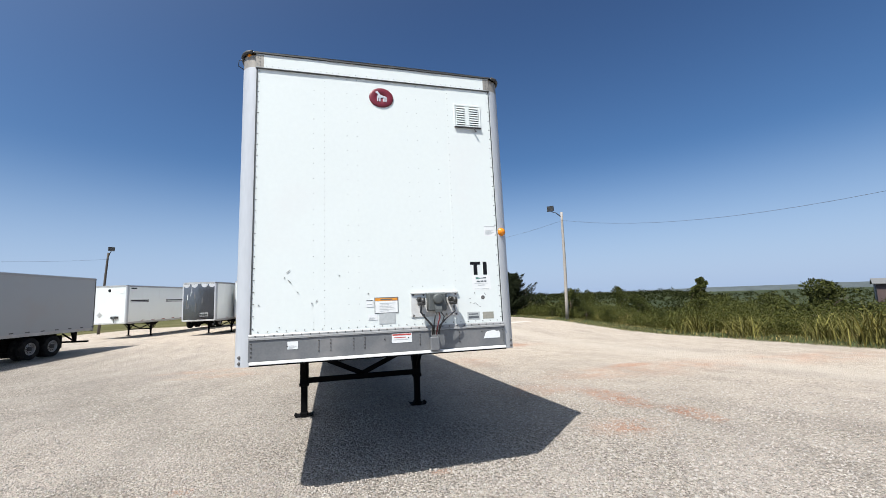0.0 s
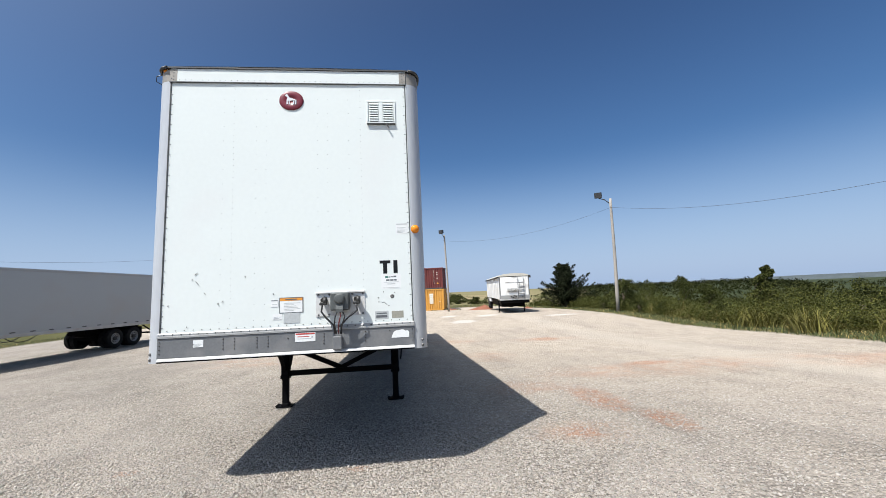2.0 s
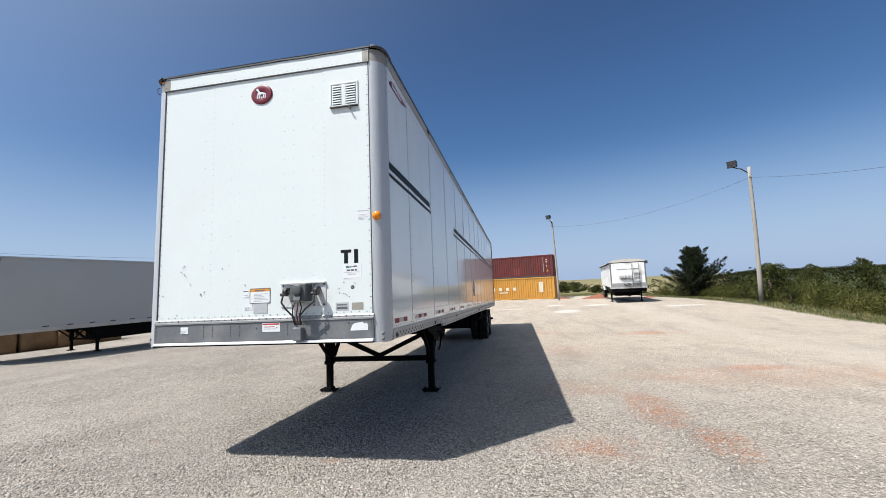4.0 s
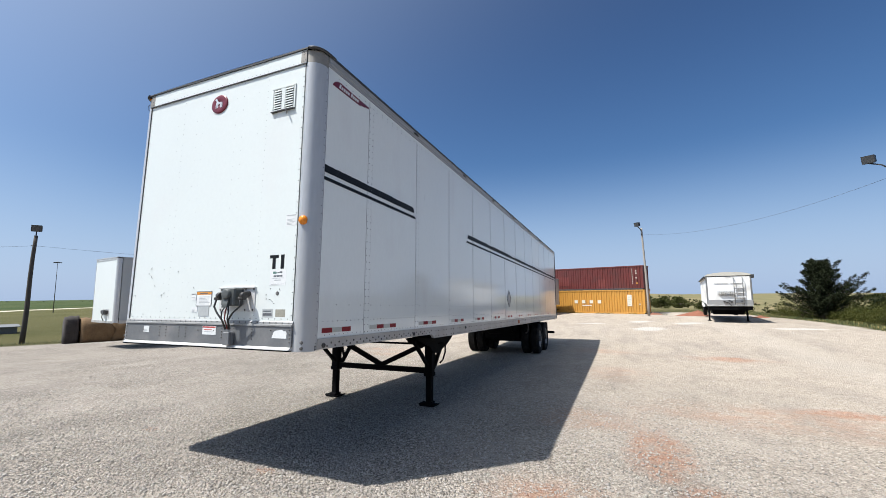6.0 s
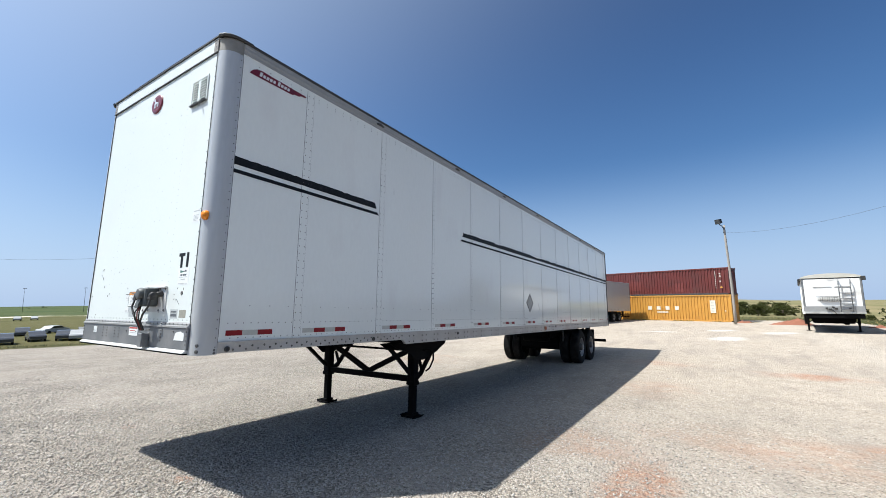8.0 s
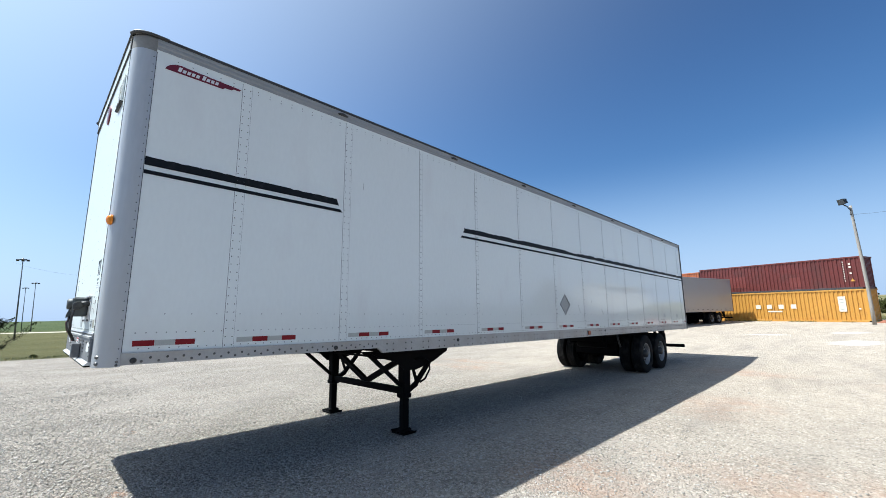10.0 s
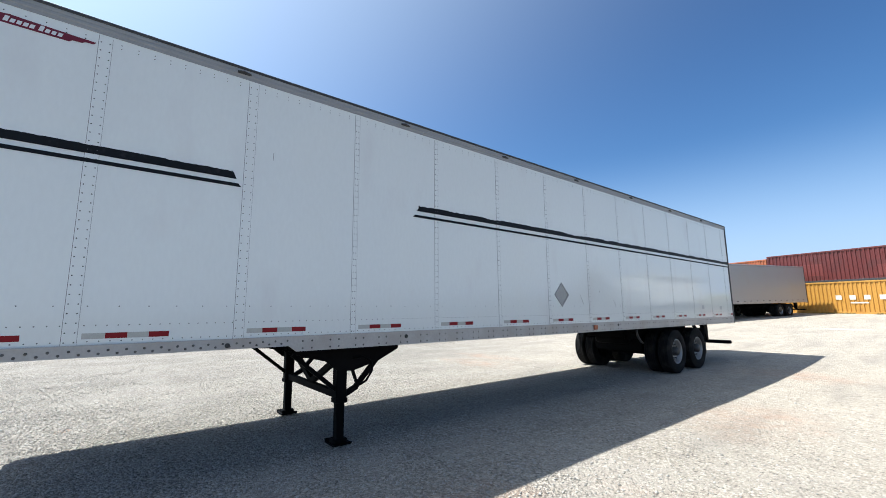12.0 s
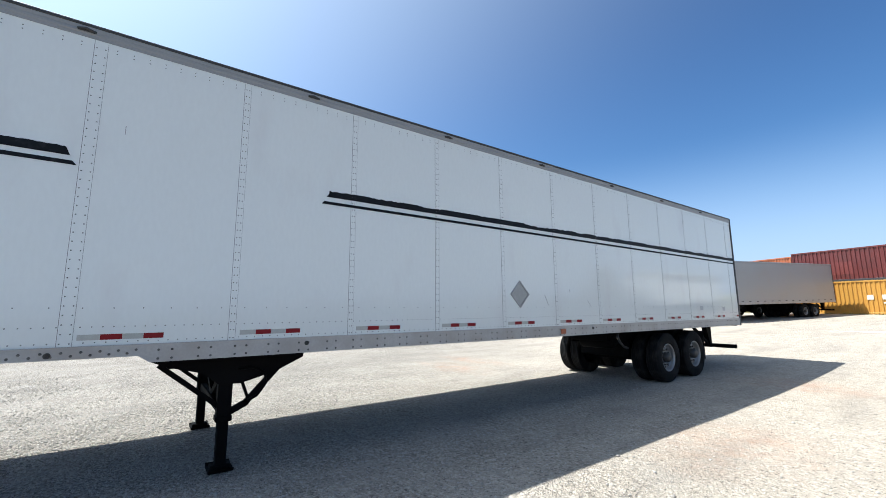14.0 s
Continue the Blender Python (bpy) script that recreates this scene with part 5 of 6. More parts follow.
# ---- hopper trailer ----
def hopper_trailer():
    t = thing("hopper_trailer", "white grain hopper trailer with a tan rolled tarp and ladder", "trailer", stand(10.40, 28.37, 7.9, -0.355))
    w, top, low = 1.213, 2.95, 1.17
    long = 12.8
    part("front_wall", Mesh().box((-w + 0.05, 0, low), (w - 0.05, 0.04, top), 0.004), M["hopper_white"], t)
    for s in (1, -1):
        part("corner_post", Mesh().box((s * (w - 0.09), -0.025, low), (s * w, 0.10, top), 0.02), M["bumper"], t, "dull grey corner post")
        wall = Mesh()
        wall.prism([(0.1, top), (long, top), (long, low + 0.25), (long - 0.3, low), (0.1, low)], 0, s * (w - 0.03), s * w)
        part("side_wall", wall, M["hopper_white"], t)
        part("top_rail", Mesh().box((s * (w - 0.03), 0, top), (s * (w + 0.03), long, top + 0.07), 0.01), M["alu"], t)
        for k in range(9):
            y = 0.5 + k * 1.45
            part("rib", Mesh().box((s * w, y, low + 0.02), (s * (w + 0.02), y + 0.06, top), 0.005), M["hopper_white"], t)
        part("frame_rail", Mesh().box((s * 0.42, 0.1, 0.86), (s * 0.55, long, 1.06), 0.01), M["chassis"], t)
        leg = Mesh().box((s * 1.07 - 0.06, 2.2, 0.40), (s * 1.07 + 0.06, 2.33, low), 0.01).box((s * 1.07 - 0.045, 2.22, 0.03), (s * 1.07 + 0.045, 2.31, 0.42), 0.008)
        part("landing_leg", leg, M["chassis"], t)
        part("foot_plate", Mesh().box((s * 1.07 - 0.13, 2.13, 0.0), (s * 1.07 + 0.13, 2.40, 0.03), 0.008), M["chassis"], t)
        part("leg_brace", Mesh().bar((s * 1.07, 2.26, 0.45), (s * 0.45, 2.26, 1.0), 0.05, 0.05), M["chassis"], t)
        fend = Mesh().prism([(long - 3.2, 0.75), (long - 3.0, 1.08), (long - 0.7, 1.08), (long - 0.5, 0.75), (long - 0.55, 0.75), (long - 0.75, 1.04), (long - 2.95, 1.04), (long - 3.15, 0.75)], 0, s * 0.75, s * (w + 0.03))
        part("fender", fend, M["alu"], t)
    bulge = [(-w - 0.03, top + 0.05)] + [(w * math.sin(a) * 1.03, top + 0.05 + 0.24 * math.cos(a)) for a in [-math.pi / 2 * 0.95 + math.pi * 0.95 * k / 14 for k in range(15)]] + [(w + 0.03, top + 0.05)]
    part("tarp", Mesh().prism(bulge, 1, -0.03, long), M["tarp"], t, "tan canvas tarp arched over the top")
    part("tarp_roll", Mesh().tube([(-w - 0.08, -0.1, top - 0.02), (-w - 0.08, long, top - 0.02)], 0.06, 10), M["hose"], t)
    part("tarp_hinge", Mesh().box((w - 0.05, -0.08, top - 0.12), (w + 0.14, 0.02, top + 0.10), 0.02), M["hub"], t)
    part("front_deck", Mesh().box((-w, -0.06, low - 0.10), (w, 1.5, low), 0.01), M["alu"], t)
    part("under_deck", Mesh().box((-w + 0.05, 0.0, low - 0.34), (w - 0.05, 1.4, low - 0.10), 0.01), M["chassis"], t)
    part("nose_plate", Mesh().box((-w + 0.02, -0.055, low), (w - 0.02, -0.02, low + 0.30), 0.006), M["holder"], t, "dull aluminium nose plate")
    # ladder
    for x in (0.28, 0.74):
        part("ladder_rail", Mesh().tube([(x, -0.16, low), (x, -0.16, top - 0.12), (x, -0.02, top - 0.08)], 0.024, 8), M["bumper"], t)
    for k in range(5):
        z = 1.30 + 0.29 * k
        part("ladder_rung", Mesh().box((0.27, -0.20, z - 0.02), (0.75, -0.12, z + 0.02), 0.006), M["bumper"], t)
    # slanted grating step
    g = Mesh()
    for k in range(5):
        g.box((-0.66 + 0.05 * (4 - k), -0.10, 1.74 + 0.06 * k), (0.28, -0.07, 1.755 + 0.06 * k))
    for k in range(9):
        g.box((-0.5 + 0.095 * k, -0.11, 1.75), (-0.49 + 0.095 * k, -0.08, 1.99))
    part("side_step", g, M["hub"], t, "dark metal grating step")
    for x, z in ((-0.28, 1.36), (-0.02, 1.42), (0.10, 1.34), (0.62, 1.34), (-0.15, 1.30)):
        part("air_coupling", Mesh().box((x - 0.05, -0.16, z - 0.05), (x + 0.05, -0.02, z + 0.05), 0.015), M["hub"], t)
    part("hose", Mesh().tube([(-0.1, -0.14, 1.35), (-0.02, -0.2, 1.2), (0.1, -0.1, 1.06)], 0.02, 6), M["hose"], t)
    part("lock_bar", Mesh().box((-0.75, -0.03, 2.50), (0.0, 0, 2.53)).box((0.1, -0.03, 2.50), (0.75, 0, 2.53)), M["alu"], t)
    for k in range(3):
        part("tarp_mark", Mesh().box((-0.14 + 0.1 * k, -0.036, 2.93), (-0.06 + 0.1 * k, -0.03, 2.96)), M["ink"], t)
    part("back_wall", Mesh().box((-w, long - 0.04, 1.8), (w, long, top), 0.004), M["hopper_white"], t)
    # black belly and chutes carry the shade of the hopper pockets
    part("hopper_belly", Mesh().prism([(-1.12, 1.25), (1.12, 1.25), (0.85, 0.48), (-0.85, 0.48)], 1, 1.5, long - 3.2), M["chassis"], t, "sloping underside coloured dark for its shade")
    for y0 in (3.6, long - 3.0):
        part("hopper_chute", Mesh().prism([(-0.7, 0.9), (0.7, 0.9), (0.3, 0.55), (-0.3, 0.55)], 1, y0 - 0.5, y0 + 0.5), M["chassis"], t)
    ys = (long - 2.55, long - 1.25)
    axles(t, ys)
    wheels(t, ys, half=1.22, inner=False)
    for s in (1, -1):
        part("mud_flap", Mesh().box((s * 0.6, long - 0.35, 0.3), (s * 1.15, long - 0.33, 0.95)), M["rubber"], t)


hopper_trailer()


# ---- shipping containers ----
def container(label, m, colour, group, marks="", L=12.19):
    t = thing("shipping_container", label, "container", m, group)
    W, H = 2.44, 2.59

    def corrugated(length, face):
        """A trapezoid-ribbed sheet: 0.28 m pitch, 50 mm deep."""
        mesh, vs, fs, x = Mesh(), [], [], 0.08
        xs = []
        while x < length - 0.2:
            xs += [(x, 0.0), (x + 0.09, 0.0), (x + 0.12, 0.05), (x + 0.24, 0.05)]
            x += 0.278
        xs.append((length - 0.08, 0.0))
        for x, d in xs:
            vs += [face(x, d, 0.16), face(x, d, H - 0.12), face(x, d + 0.004, 0.16), face(x, d + 0.004, H - 0.12)]
        for k in range(len(xs) - 1):
            a, b = 4 * k, 4 * k + 4
            fs += [(a, b, b + 1, a + 1), (a + 2, a + 3, b + 3, b + 2)]
        return mesh.add(vs, fs)
    def corrugated_patch(x0, x1, z0, z1):
        """Paint over the ribs of the front, 1.5 mm proud of them."""
        vs, x, k0 = [], 0.08, 0
        prof = []
        while x < L - 0.2:
            prof += [(x, 0.0), (x + 0.09, 0.0), (x + 0.12, 0.05), (x + 0.24, 0.05)]
            x += 0.278
        prof = [p for p in prof if x0 <= p[0] <= x1]
        for px, d in prof:
            vs += [(px, 0.0185 + d, z0), (px, 0.0185 + d, z1)]
        return Mesh().add(vs, [(2 * k, 2 * k + 2, 2 * k + 3, 2 * k + 1) for k in range(len(prof) - 1)])
    part("front_sheet", corrugated(L, lambda x, d, z: (x, 0.02 + d, z)), colour, t)
    part("back_sheet", corrugated(L, lambda x, d, z: (x, W - 0.02 - d, z)), colour, t)
    part("end_sheet", corrugated(W, lambda x, d, z: (L - 0.02 - d, x, z)), colour, t)
    part("door", Mesh().box((0.02, 0.08, 0.16), (0.06, W - 0.08, H - 0.12)), colour, t)
    part("roof_sheet", Mesh().box((0.05, 0.05, H - 0.05), (L - 0.05, W - 0.05, H - 0.02)), colour, t)
    for y in (0.0, W - 0.06):
        part("top_rail", Mesh().box((0.1, y, H - 0.12), (L - 0.1, y + 0.06, H), 0.008), colour, t)
        # rails without blocks are coloured dark as the shadow line at the base
        part("bottom_rail", Mesh().box((0.1, y, 0.0), (L - 0.1, y + 0.06, 0.16), 0.008), colour if marks == "blocks" else M["dark_edge"], t)
    for x in (0.0, L - 0.12):
        part("end_beam", Mesh().box((x, 0.1, H - 0.12), (x + 0.12, W - 0.1, H), 0.008), colour, t)
        part("end_beam", Mesh().box((x, 0.1, 0.0), (x + 0.12, W - 0.1, 0.16), 0.008), colour, t)
        for y in (0.0, W - 0.12):
            part("corner_post", Mesh().box((x, y, 0.1), (x + 0.12, y + 0.12, H - 0.1), 0.008), colour, t)
            for z in (0.0, H - 0.12):
                part("corner_casting", Mesh().box((x - 0.005, y - 0.008, z - 0.002), (x + 0.17, y + 0.16, z + 0.12), 0.012), M["chassis"] if z == 0 else colour, t)

    def mark(x0, z0, x1, z1, mm="cont_white"):
        part("painted_mark", Mesh().box((x0, 0.014, z0), (x1, 0.019, z1)), M[mm], t)
    if marks == "blocks":
        for x0 in (4.55, 5.42, 6.30, 7.20):
            mark(x0 + 0.06, 1.12, x0 + 0.44, 1.48)
        mark(5.5, 0.82, 6.6, 0.94)
        mark(10.42, 0.84, 10.88, 2.05)
        for k in range(4):
            mark(10.52, 1.0 + 0.26 * k, 10.76, 1.06 + 0.26 * k, "label_grey")
        mark(11.6, 1.0, 11.72, 1.10)
    elif marks == "column":
        # a repainted patch and its brighter strip
        part("repainted_patch", corrugated_patch(2.2, 4.1, 0.55, 1.55), M["maroon_new"], t, "lighter repainted patch")
        part("repainted_patch", corrugated_patch(7.4, 8.3, 0.35, 1.2), M["maroon_new"], t, "lighter repainted patch")
        for k in range(9):
            mark(11.07, 0.62 + 0.19 * k, 11.12, 0.73 + 0.19 * k)
        for k, z in enumerate((1.95, 1.7, 1.2)):
            mark(11.42, z, 11.55, z + 0.13)
        part("painted_mark", Mesh().prism([(11.40, 0.62), (11.68, 0.62), (11.54, 0.86)], 1, 0.014, 0.019), M["yellow"], t)
    return t


CZ = -0.65
container("yellow corrugated steel shipping container with white blocks", stand(-5.23, 48.70, 15.3, CZ), M["yellow"], "stacked containers", "blocks")
container("maroon corrugated shipping container stacked on a yellow one", stand(-5.26, 48.72, 15.3, CZ + 2.595), M["maroon"], "stacked containers", "column")
container("faded rusty orange shipping container beside a maroon one", stand(-11.57, 54.66, 25.7, CZ + 2.58), M["rust_orange"], "stacked containers", L=6.06)
container("faded rusty orange shipping container standing on the gravel", stand(-11.57, 54.66, 25.7, CZ - 0.02), M["rust_orange"], "stacked containers", L=6.06)


# ---- poles, lamps, wires ----
def lamp_pole(label, x, y, height, lean, arm, face, base_r=0.13, z=None, wood="wood_pole"):
    """A round pole with a floodlight on a short arm; lean and arm are directions in the plan."""
    z0 = yard_height(x, y) if z is None else z
    t = thing("light_pole", label, "lamp post", pose(x, y, z0), "yard light poles")
    top = Vector((lean[0], lean[1], height))
    pts = [(0, 0, -0.3)] + [tuple(top * u + Vector((0.03 * math.sin(5 * u), 0.02 * math.sin(7 * u), 0))) for u in (0.15, 0.3, 0.45, 0.6, 0.75, 0.9, 1.0)]
    part("pole", Mesh().tube(pts, base_r, 12, r2=base_r * 0.68), M[wood], t)
    a = Vector(arm)
    end = top + a + Vector((0, 0, 0.12))
    part("arm", Mesh().tube([tuple(top - Vector((0, 0, 0.45))), tuple(top + a * 0.5 - Vector((0, 0, 0.05))), tuple(end)], 0.035, 8), M["lamp_body"], t)
    f = Vector(face).normalized()
    side = f.cross(Vector((0, 0, 1))).normalized()
    up = side.cross(f)
    rot = Matrix((side, f, up)).transposed().to_4x4()
    lamp = part("floodlight", Mesh().prism([(-0.11, -0.15), (0.12, -0.21), (0.12, 0.21), (-0.11, 0.15)], 0, -0.25, 0.25), M["lamp_body"], t, "dark square floodlight")
    lamp.matrix_local = Matrix.Translation(end + Vector((0, 0, 0.2))) @ rot
    part("lens", Mesh().box((-0.22, 0.121, -0.18), (0.22, 0.13, 0.18)), M["lamp_glass"], lamp)
    part("insulator", Mesh().tube([tuple(top - Vector((0, 0, 0.7))), tuple(top - Vector((0.12, 0.12, 0.62)))], 0.03, 8), M["hub"], t)
    return top + Vector((x, y, z0 - 0.65))


tip_r = lamp_pole("weathered wooden light pole with a floodlight at the weeds", 16.62, 23.93, 8.08, (0.23, 0.11), (-0.80, 0.30, 0), (-0.6, -0.75, -0.2), z=-0.14)
tip_m = lamp_pole("pale wooden light pole with a floodlight by the containers", 6.53, 40.98, 8.45, (-0.14, -0.14), (-0.40, -0.30, 0), (-0.7, -0.7, -0.25), 0.115, z=-0.58)
tip_w = lamp_pole("dark wooden light pole with a floodlight at the yard edge", -30.0, 10.6, 6.65, (0.1, 0.15), (0.0, 0.0, 0.15), (0.85, -0.5, -0.2), 0.135, z=-0.95, wood="dark_pole")
tip_n = lamp_pole("leaning wooden light pole behind a parked trailer", -22.8, 44.5, 8.25, (0.55, -0.1), (0.30, -0.2, 0.05), (0.6, -0.6, -0.2), 0.13, z=-1.0, wood="dark_pole")


def wire(label, a, b, sag, r=0.011):
    a, b = Vector(a), Vector(b)
    pts = []
    for k in range(25):
        u = k / 24
        p = a.lerp(b, u)
        pts.append((p.x, p.y, p.z - sag * 4 * u * (1 - u)))
    tagged(part("overhead_wire", Mesh().tube(pts, r, 5), M["wire"]), label, "cable")


wire("thin black overhead wire between two wooden light poles", tip_r, tip_m, 0.85, 0.007)
wire("thin black overhead wire running off over the weeds", tip_r, (26.07, -9.94, 9.0), 2.75, 0.008)
wire("thin black overhead wire over the parked trailers", tip_w, tip_n, 0.8, 0.007)
wire("thin black overhead wire running off to the west", tip_w, (-75.0, -2.0, 9.5), 1.2, 0.007)


def mast(x, y, base, height):
    t = thing("light_mast", "tall grey steel highway light mast far off", "lamp post", pose(x, y, base), "highway light masts")
    part("shaft", Mesh().tube([(0, 0, 0), (0, 0, height)], 0.19, 8, r2=0.09), M["steel_pole"], t)
    part("lamp_ring", Mesh().lathe([(0, 0.7), (0.25, 0.8), (0.3, 0.2), (0.6, 0.14), (0.6, 0.001)], 2, (0, 0, height - 0.5), 10), M["steel_pole"], t)
    for k in range(6):
        a = math.pi * k / 3
        part("lamp", Mesh().box((1.1 * math.cos(a) - 0.3, 1.1 * math.sin(a) - 0.3, height - 0.7), (1.1 * math.cos(a) + 0.3, 1.1 * math.sin(a) + 0.3, height - 0.35), 0.06), M["lamp_body"], t)


def polar(eye, az, dist):
    return eye[0] + dist * math.sin(radians(az)), eye[1] + dist * math.cos(radians(az))


for eye, az, dist, el_top in (((5.5, -0.1), -90.6, 150, 6.05), ((5.5, -0.1), -90.15, 290, 3.25), ((5.5, -0.1), -89.5, 245, 3.75), ((3.8, -2.8), -66.35, 260, 3.85), ((4.8, -1.7), -74.0, 480, 1.81), ((4.8, -1.7), -78.5, 560, 1.7)):
    x, y = polar(eye, az, dist)
    zb = yard_height(x, y)
    mast(x, y, zb, 1.6 + dist * math.tan(radians(el_top)) - zb)


# ---- hay bales at the west edge ----
def bale(x, y, z, heading, r, l, dark):
    m = pose(x, y, z, 0, 0, heading)
    mesh = Mesh()
    rings = 9
    vs, fs, n = [], [], 26
    for i in range(rings + 1):
        u = -l / 2 + l * i / rings
        rr = r * (0.95 if i in (0, rings) else 1.0)
        for k in range(n):
            a = 2 * math.pi * k / n
            square = (abs(math.cos(a)) ** 4 + abs(math.sin(a)) ** 4) ** -0.25
            q = rr * square * 0.93 * (1 + 0.22 * noise.noise((u * 1.5 + x, 1.8 * math.cos(a), 1.8 * math.sin(a) + y)) + 0.11 * noise.noise((u * 5, 6 * math.cos(a), 6 * math.sin(a) + y)))
            zz = q * math.sin(a)
            vs.append((u, q * math.cos(a) * 1.04, max(zz, -r * 0.86) + r * 0.86))
    fs = [(i * n + k, i * n + (k + 1) % n, (i + 1) * n + (k + 1) % n, (i + 1) * n + k) for i in range(rings) for k in range(n)]
    fs += [tuple(range(n))[::-1], tuple(range(rings * n, rings * n + n))]
    ob = tagged(new("hay_bale", mesh.add(vs, fs, 0, True).data("hay_bale", [M["bale_dark" if dark else "bale"]])), "weathered round bale slumped on the ground" if dark else "brown old round bale at the grass edge", "hay bale", "row of bales")
    ob.matrix_world = m


for k in range(6):
    bale(-25.6 + 0.55 * k, 10.5 + 1.42 * k + (0.45 if k == 0 else 0.0), yard_height(-26 + 0.5 * k, 10.5 + 1.4 * k) - 0.05, 69 + 6 * math.sin(k * 2.3), 0.86 + 0.05 * math.sin(k * 3.1), 0.62 if k == 0 else 1.50, k == 0)


# ---- mounds of red earth ----
def mound(x, y, rx, ry, h, label):
    vs, fs, n = [], [], 28
    for i in range(11):
        u = i / 10
        for k in range(n):
            a = 2 * math.pi * k / n
            px, py = x + rx * u * math.cos(a), y + ry * u * math.sin(a)
            hh = h * (1 - u) ** 1.2 * (1 + 0.8 * noise.noise((px * 1.7, py * 1.7, 2))) + 0.25 * noise.noise((px * 4, py * 4, 7)) * (1 - u)
            vs.append((px, py, yard_height(px, py) + hh - 0.04 * u))
    fs = [(i * n + k, i * n + (k + 1) % n, (i + 1) * n + (k + 1) % n, (i + 1) * n + k) for i in range(10) for k in range(n)]
    tagged(part("earth_mound", Mesh().add(vs, fs, 0, True), M["red_soil"]), label, "dirt pile", "earth mounds")


mound(10.3, 41.5, 1.7, 1.0, 0.50, "heap of red earth on the gravel edge")
mound(7.3, 44.5, 1.0, 0.6, 0.16, "low heap of red earth before the containers")
mound(14.4, 37.8, 0.9, 0.6, 0.14, "low heap of red earth by the weeds")


# ---- lower yard to the west: shed, cars ----
def car(label, x, y, heading, colour, lift=0.0):
    t = thing("parked_car", label, "car", stand(x, y, heading, yard_height(x, y) + lift), "cars in the lower yard")
    body = [(-2.3, 0.35), (-2.35, 0.75), (-2.2, 0.92), (-1.35, 1.0), (-0.75, 1.42), (0.7, 1.45), (1.45, 1.02), (2.25, 0.92), (2.32, 0.4)]
    part("body", Mesh().prism([(a, b) for a, b in body], 0, -0.88, 0.88), M[colour], t)
    part("windows", Mesh().prism([(-1.2, 1.02), (-0.7, 1.37), (0.65, 1.40), (1.25, 1.03)], 0, -0.89, 0.89), M["car_glass"], t)
    for s in (1, -1):
        for yy in (-1.4, 1.4):
            part("wheel", Mesh().lathe([(-0.1, 0.001), (-0.1, 0.30), (0.0, 0.33), (0.1, 0.30), (0.1, 0.001)], 0, (s * 0.82, yy, 0.33), 16), M["rubber"], t)


for k, (x, y, hd, c) in enumerate(((-74.0, 12.9, -80, "car_dark"), (-74.0, 20.6, -70, "car_white"), (-77.3, 16.7, -84, "car_dark"), (-86.5, 28.0, -60, "car_white"), (-75.7, 19.5, -72, "car_dark"), (-91.9, 18.3, -78, "car_dark"), (-79.1, 23.8, -66, "car_white"), (-94.4, 22.7, -30, "car_white"))):
    car(("white" if c == "car_white" else "dark") + " car parked below the gravel yard", x, y, hd, c)
for x, y in ((-190.0, 37.0), (-191.5, 41.5)):
    car("white car standing far off in the field" if y > 30 else "dark car standing far off in the field", x, y, -76, "car_white" if y > 30 else "car_dark")


def shed(label, x, y, heading, w, l, h, rise, wall, roof_mat, z=None):
    t = thing("shed", label, "building", stand(x, y, heading, z))
    part("wall", Mesh().prism([(-w / 2, -0.3), (w / 2, -0.3), (w / 2, h), (0, h + rise), (-w / 2, h)], 1, -l / 2, l / 2), M[wall], t)
    for s in (1, -1):
        r = Mesh().prism([(0, h + rise + 0.02), (s * (w / 2 + 0.35), h - 0.10), (s * (w / 2 + 0.35), h + 0.0), (0, h + rise + 0.12)], 1, -l / 2 - 0.3, l / 2 + 0.3)
        part("roof", r, M[roof_mat], t)
    part("door", Mesh().box((-w * 0.2, -l / 2 - 0.04, 0.0), (w * 0.2, -l / 2 - 0.002, h * 0.8)), M["shed_wall"], t)


shed("low grey metal shed below the gravel yard", -83.0, 27.0, 14, 3.4, 7.0, 1.1, 0.2, "shed_wall", "shed_roof")
shed("dark open barn with a flat roof on the slope", 68.0, 26.5, 150, 9.0, 12.0, 1.9, 0.5, "barn_red", "shed_wall", z=-0.4)


# ---- plants ----
rng_n = np.random.default_rng(7)


def joined(name, verts, faces_per, counts, mats, mat_index=None, smooth_faces=False):
    """One mesh out of many alike pieces, given as arrays."""
    me = bpy.data.meshes.new(name)
    n, k = verts.shape[0], verts.shape[1]
    f = np.asarray(faces_per)
    loops = (np.arange(n)[:, None, None] * k + f[None]).reshape(-1)
    side = f.shape[1]
    nf = n * f.shape[0]
    me.vertices.add(n * k)
    me.vertices.foreach_set("co", verts.reshape(-1).astype(np.float32))
    me.loops.add(nf * side)
    me.loops.foreach_set("vertex_index", loops.astype(np.int32))
    me.polygons.add(nf)
    me.polygons.foreach_set("loop_start", (np.arange(nf) * side).astype(np.int32))
    me.polygons.foreach_set("loop_total", np.full(nf, side, np.int32))
    for m in mats:
        me.materials.append(m)
    if mat_index is not None:
        me.polygons.foreach_set("material_index", np.repeat(mat_index, f.shape[0]).astype(np.int32))
    me.update(calc_edges=True)
    me.validate()
    return me


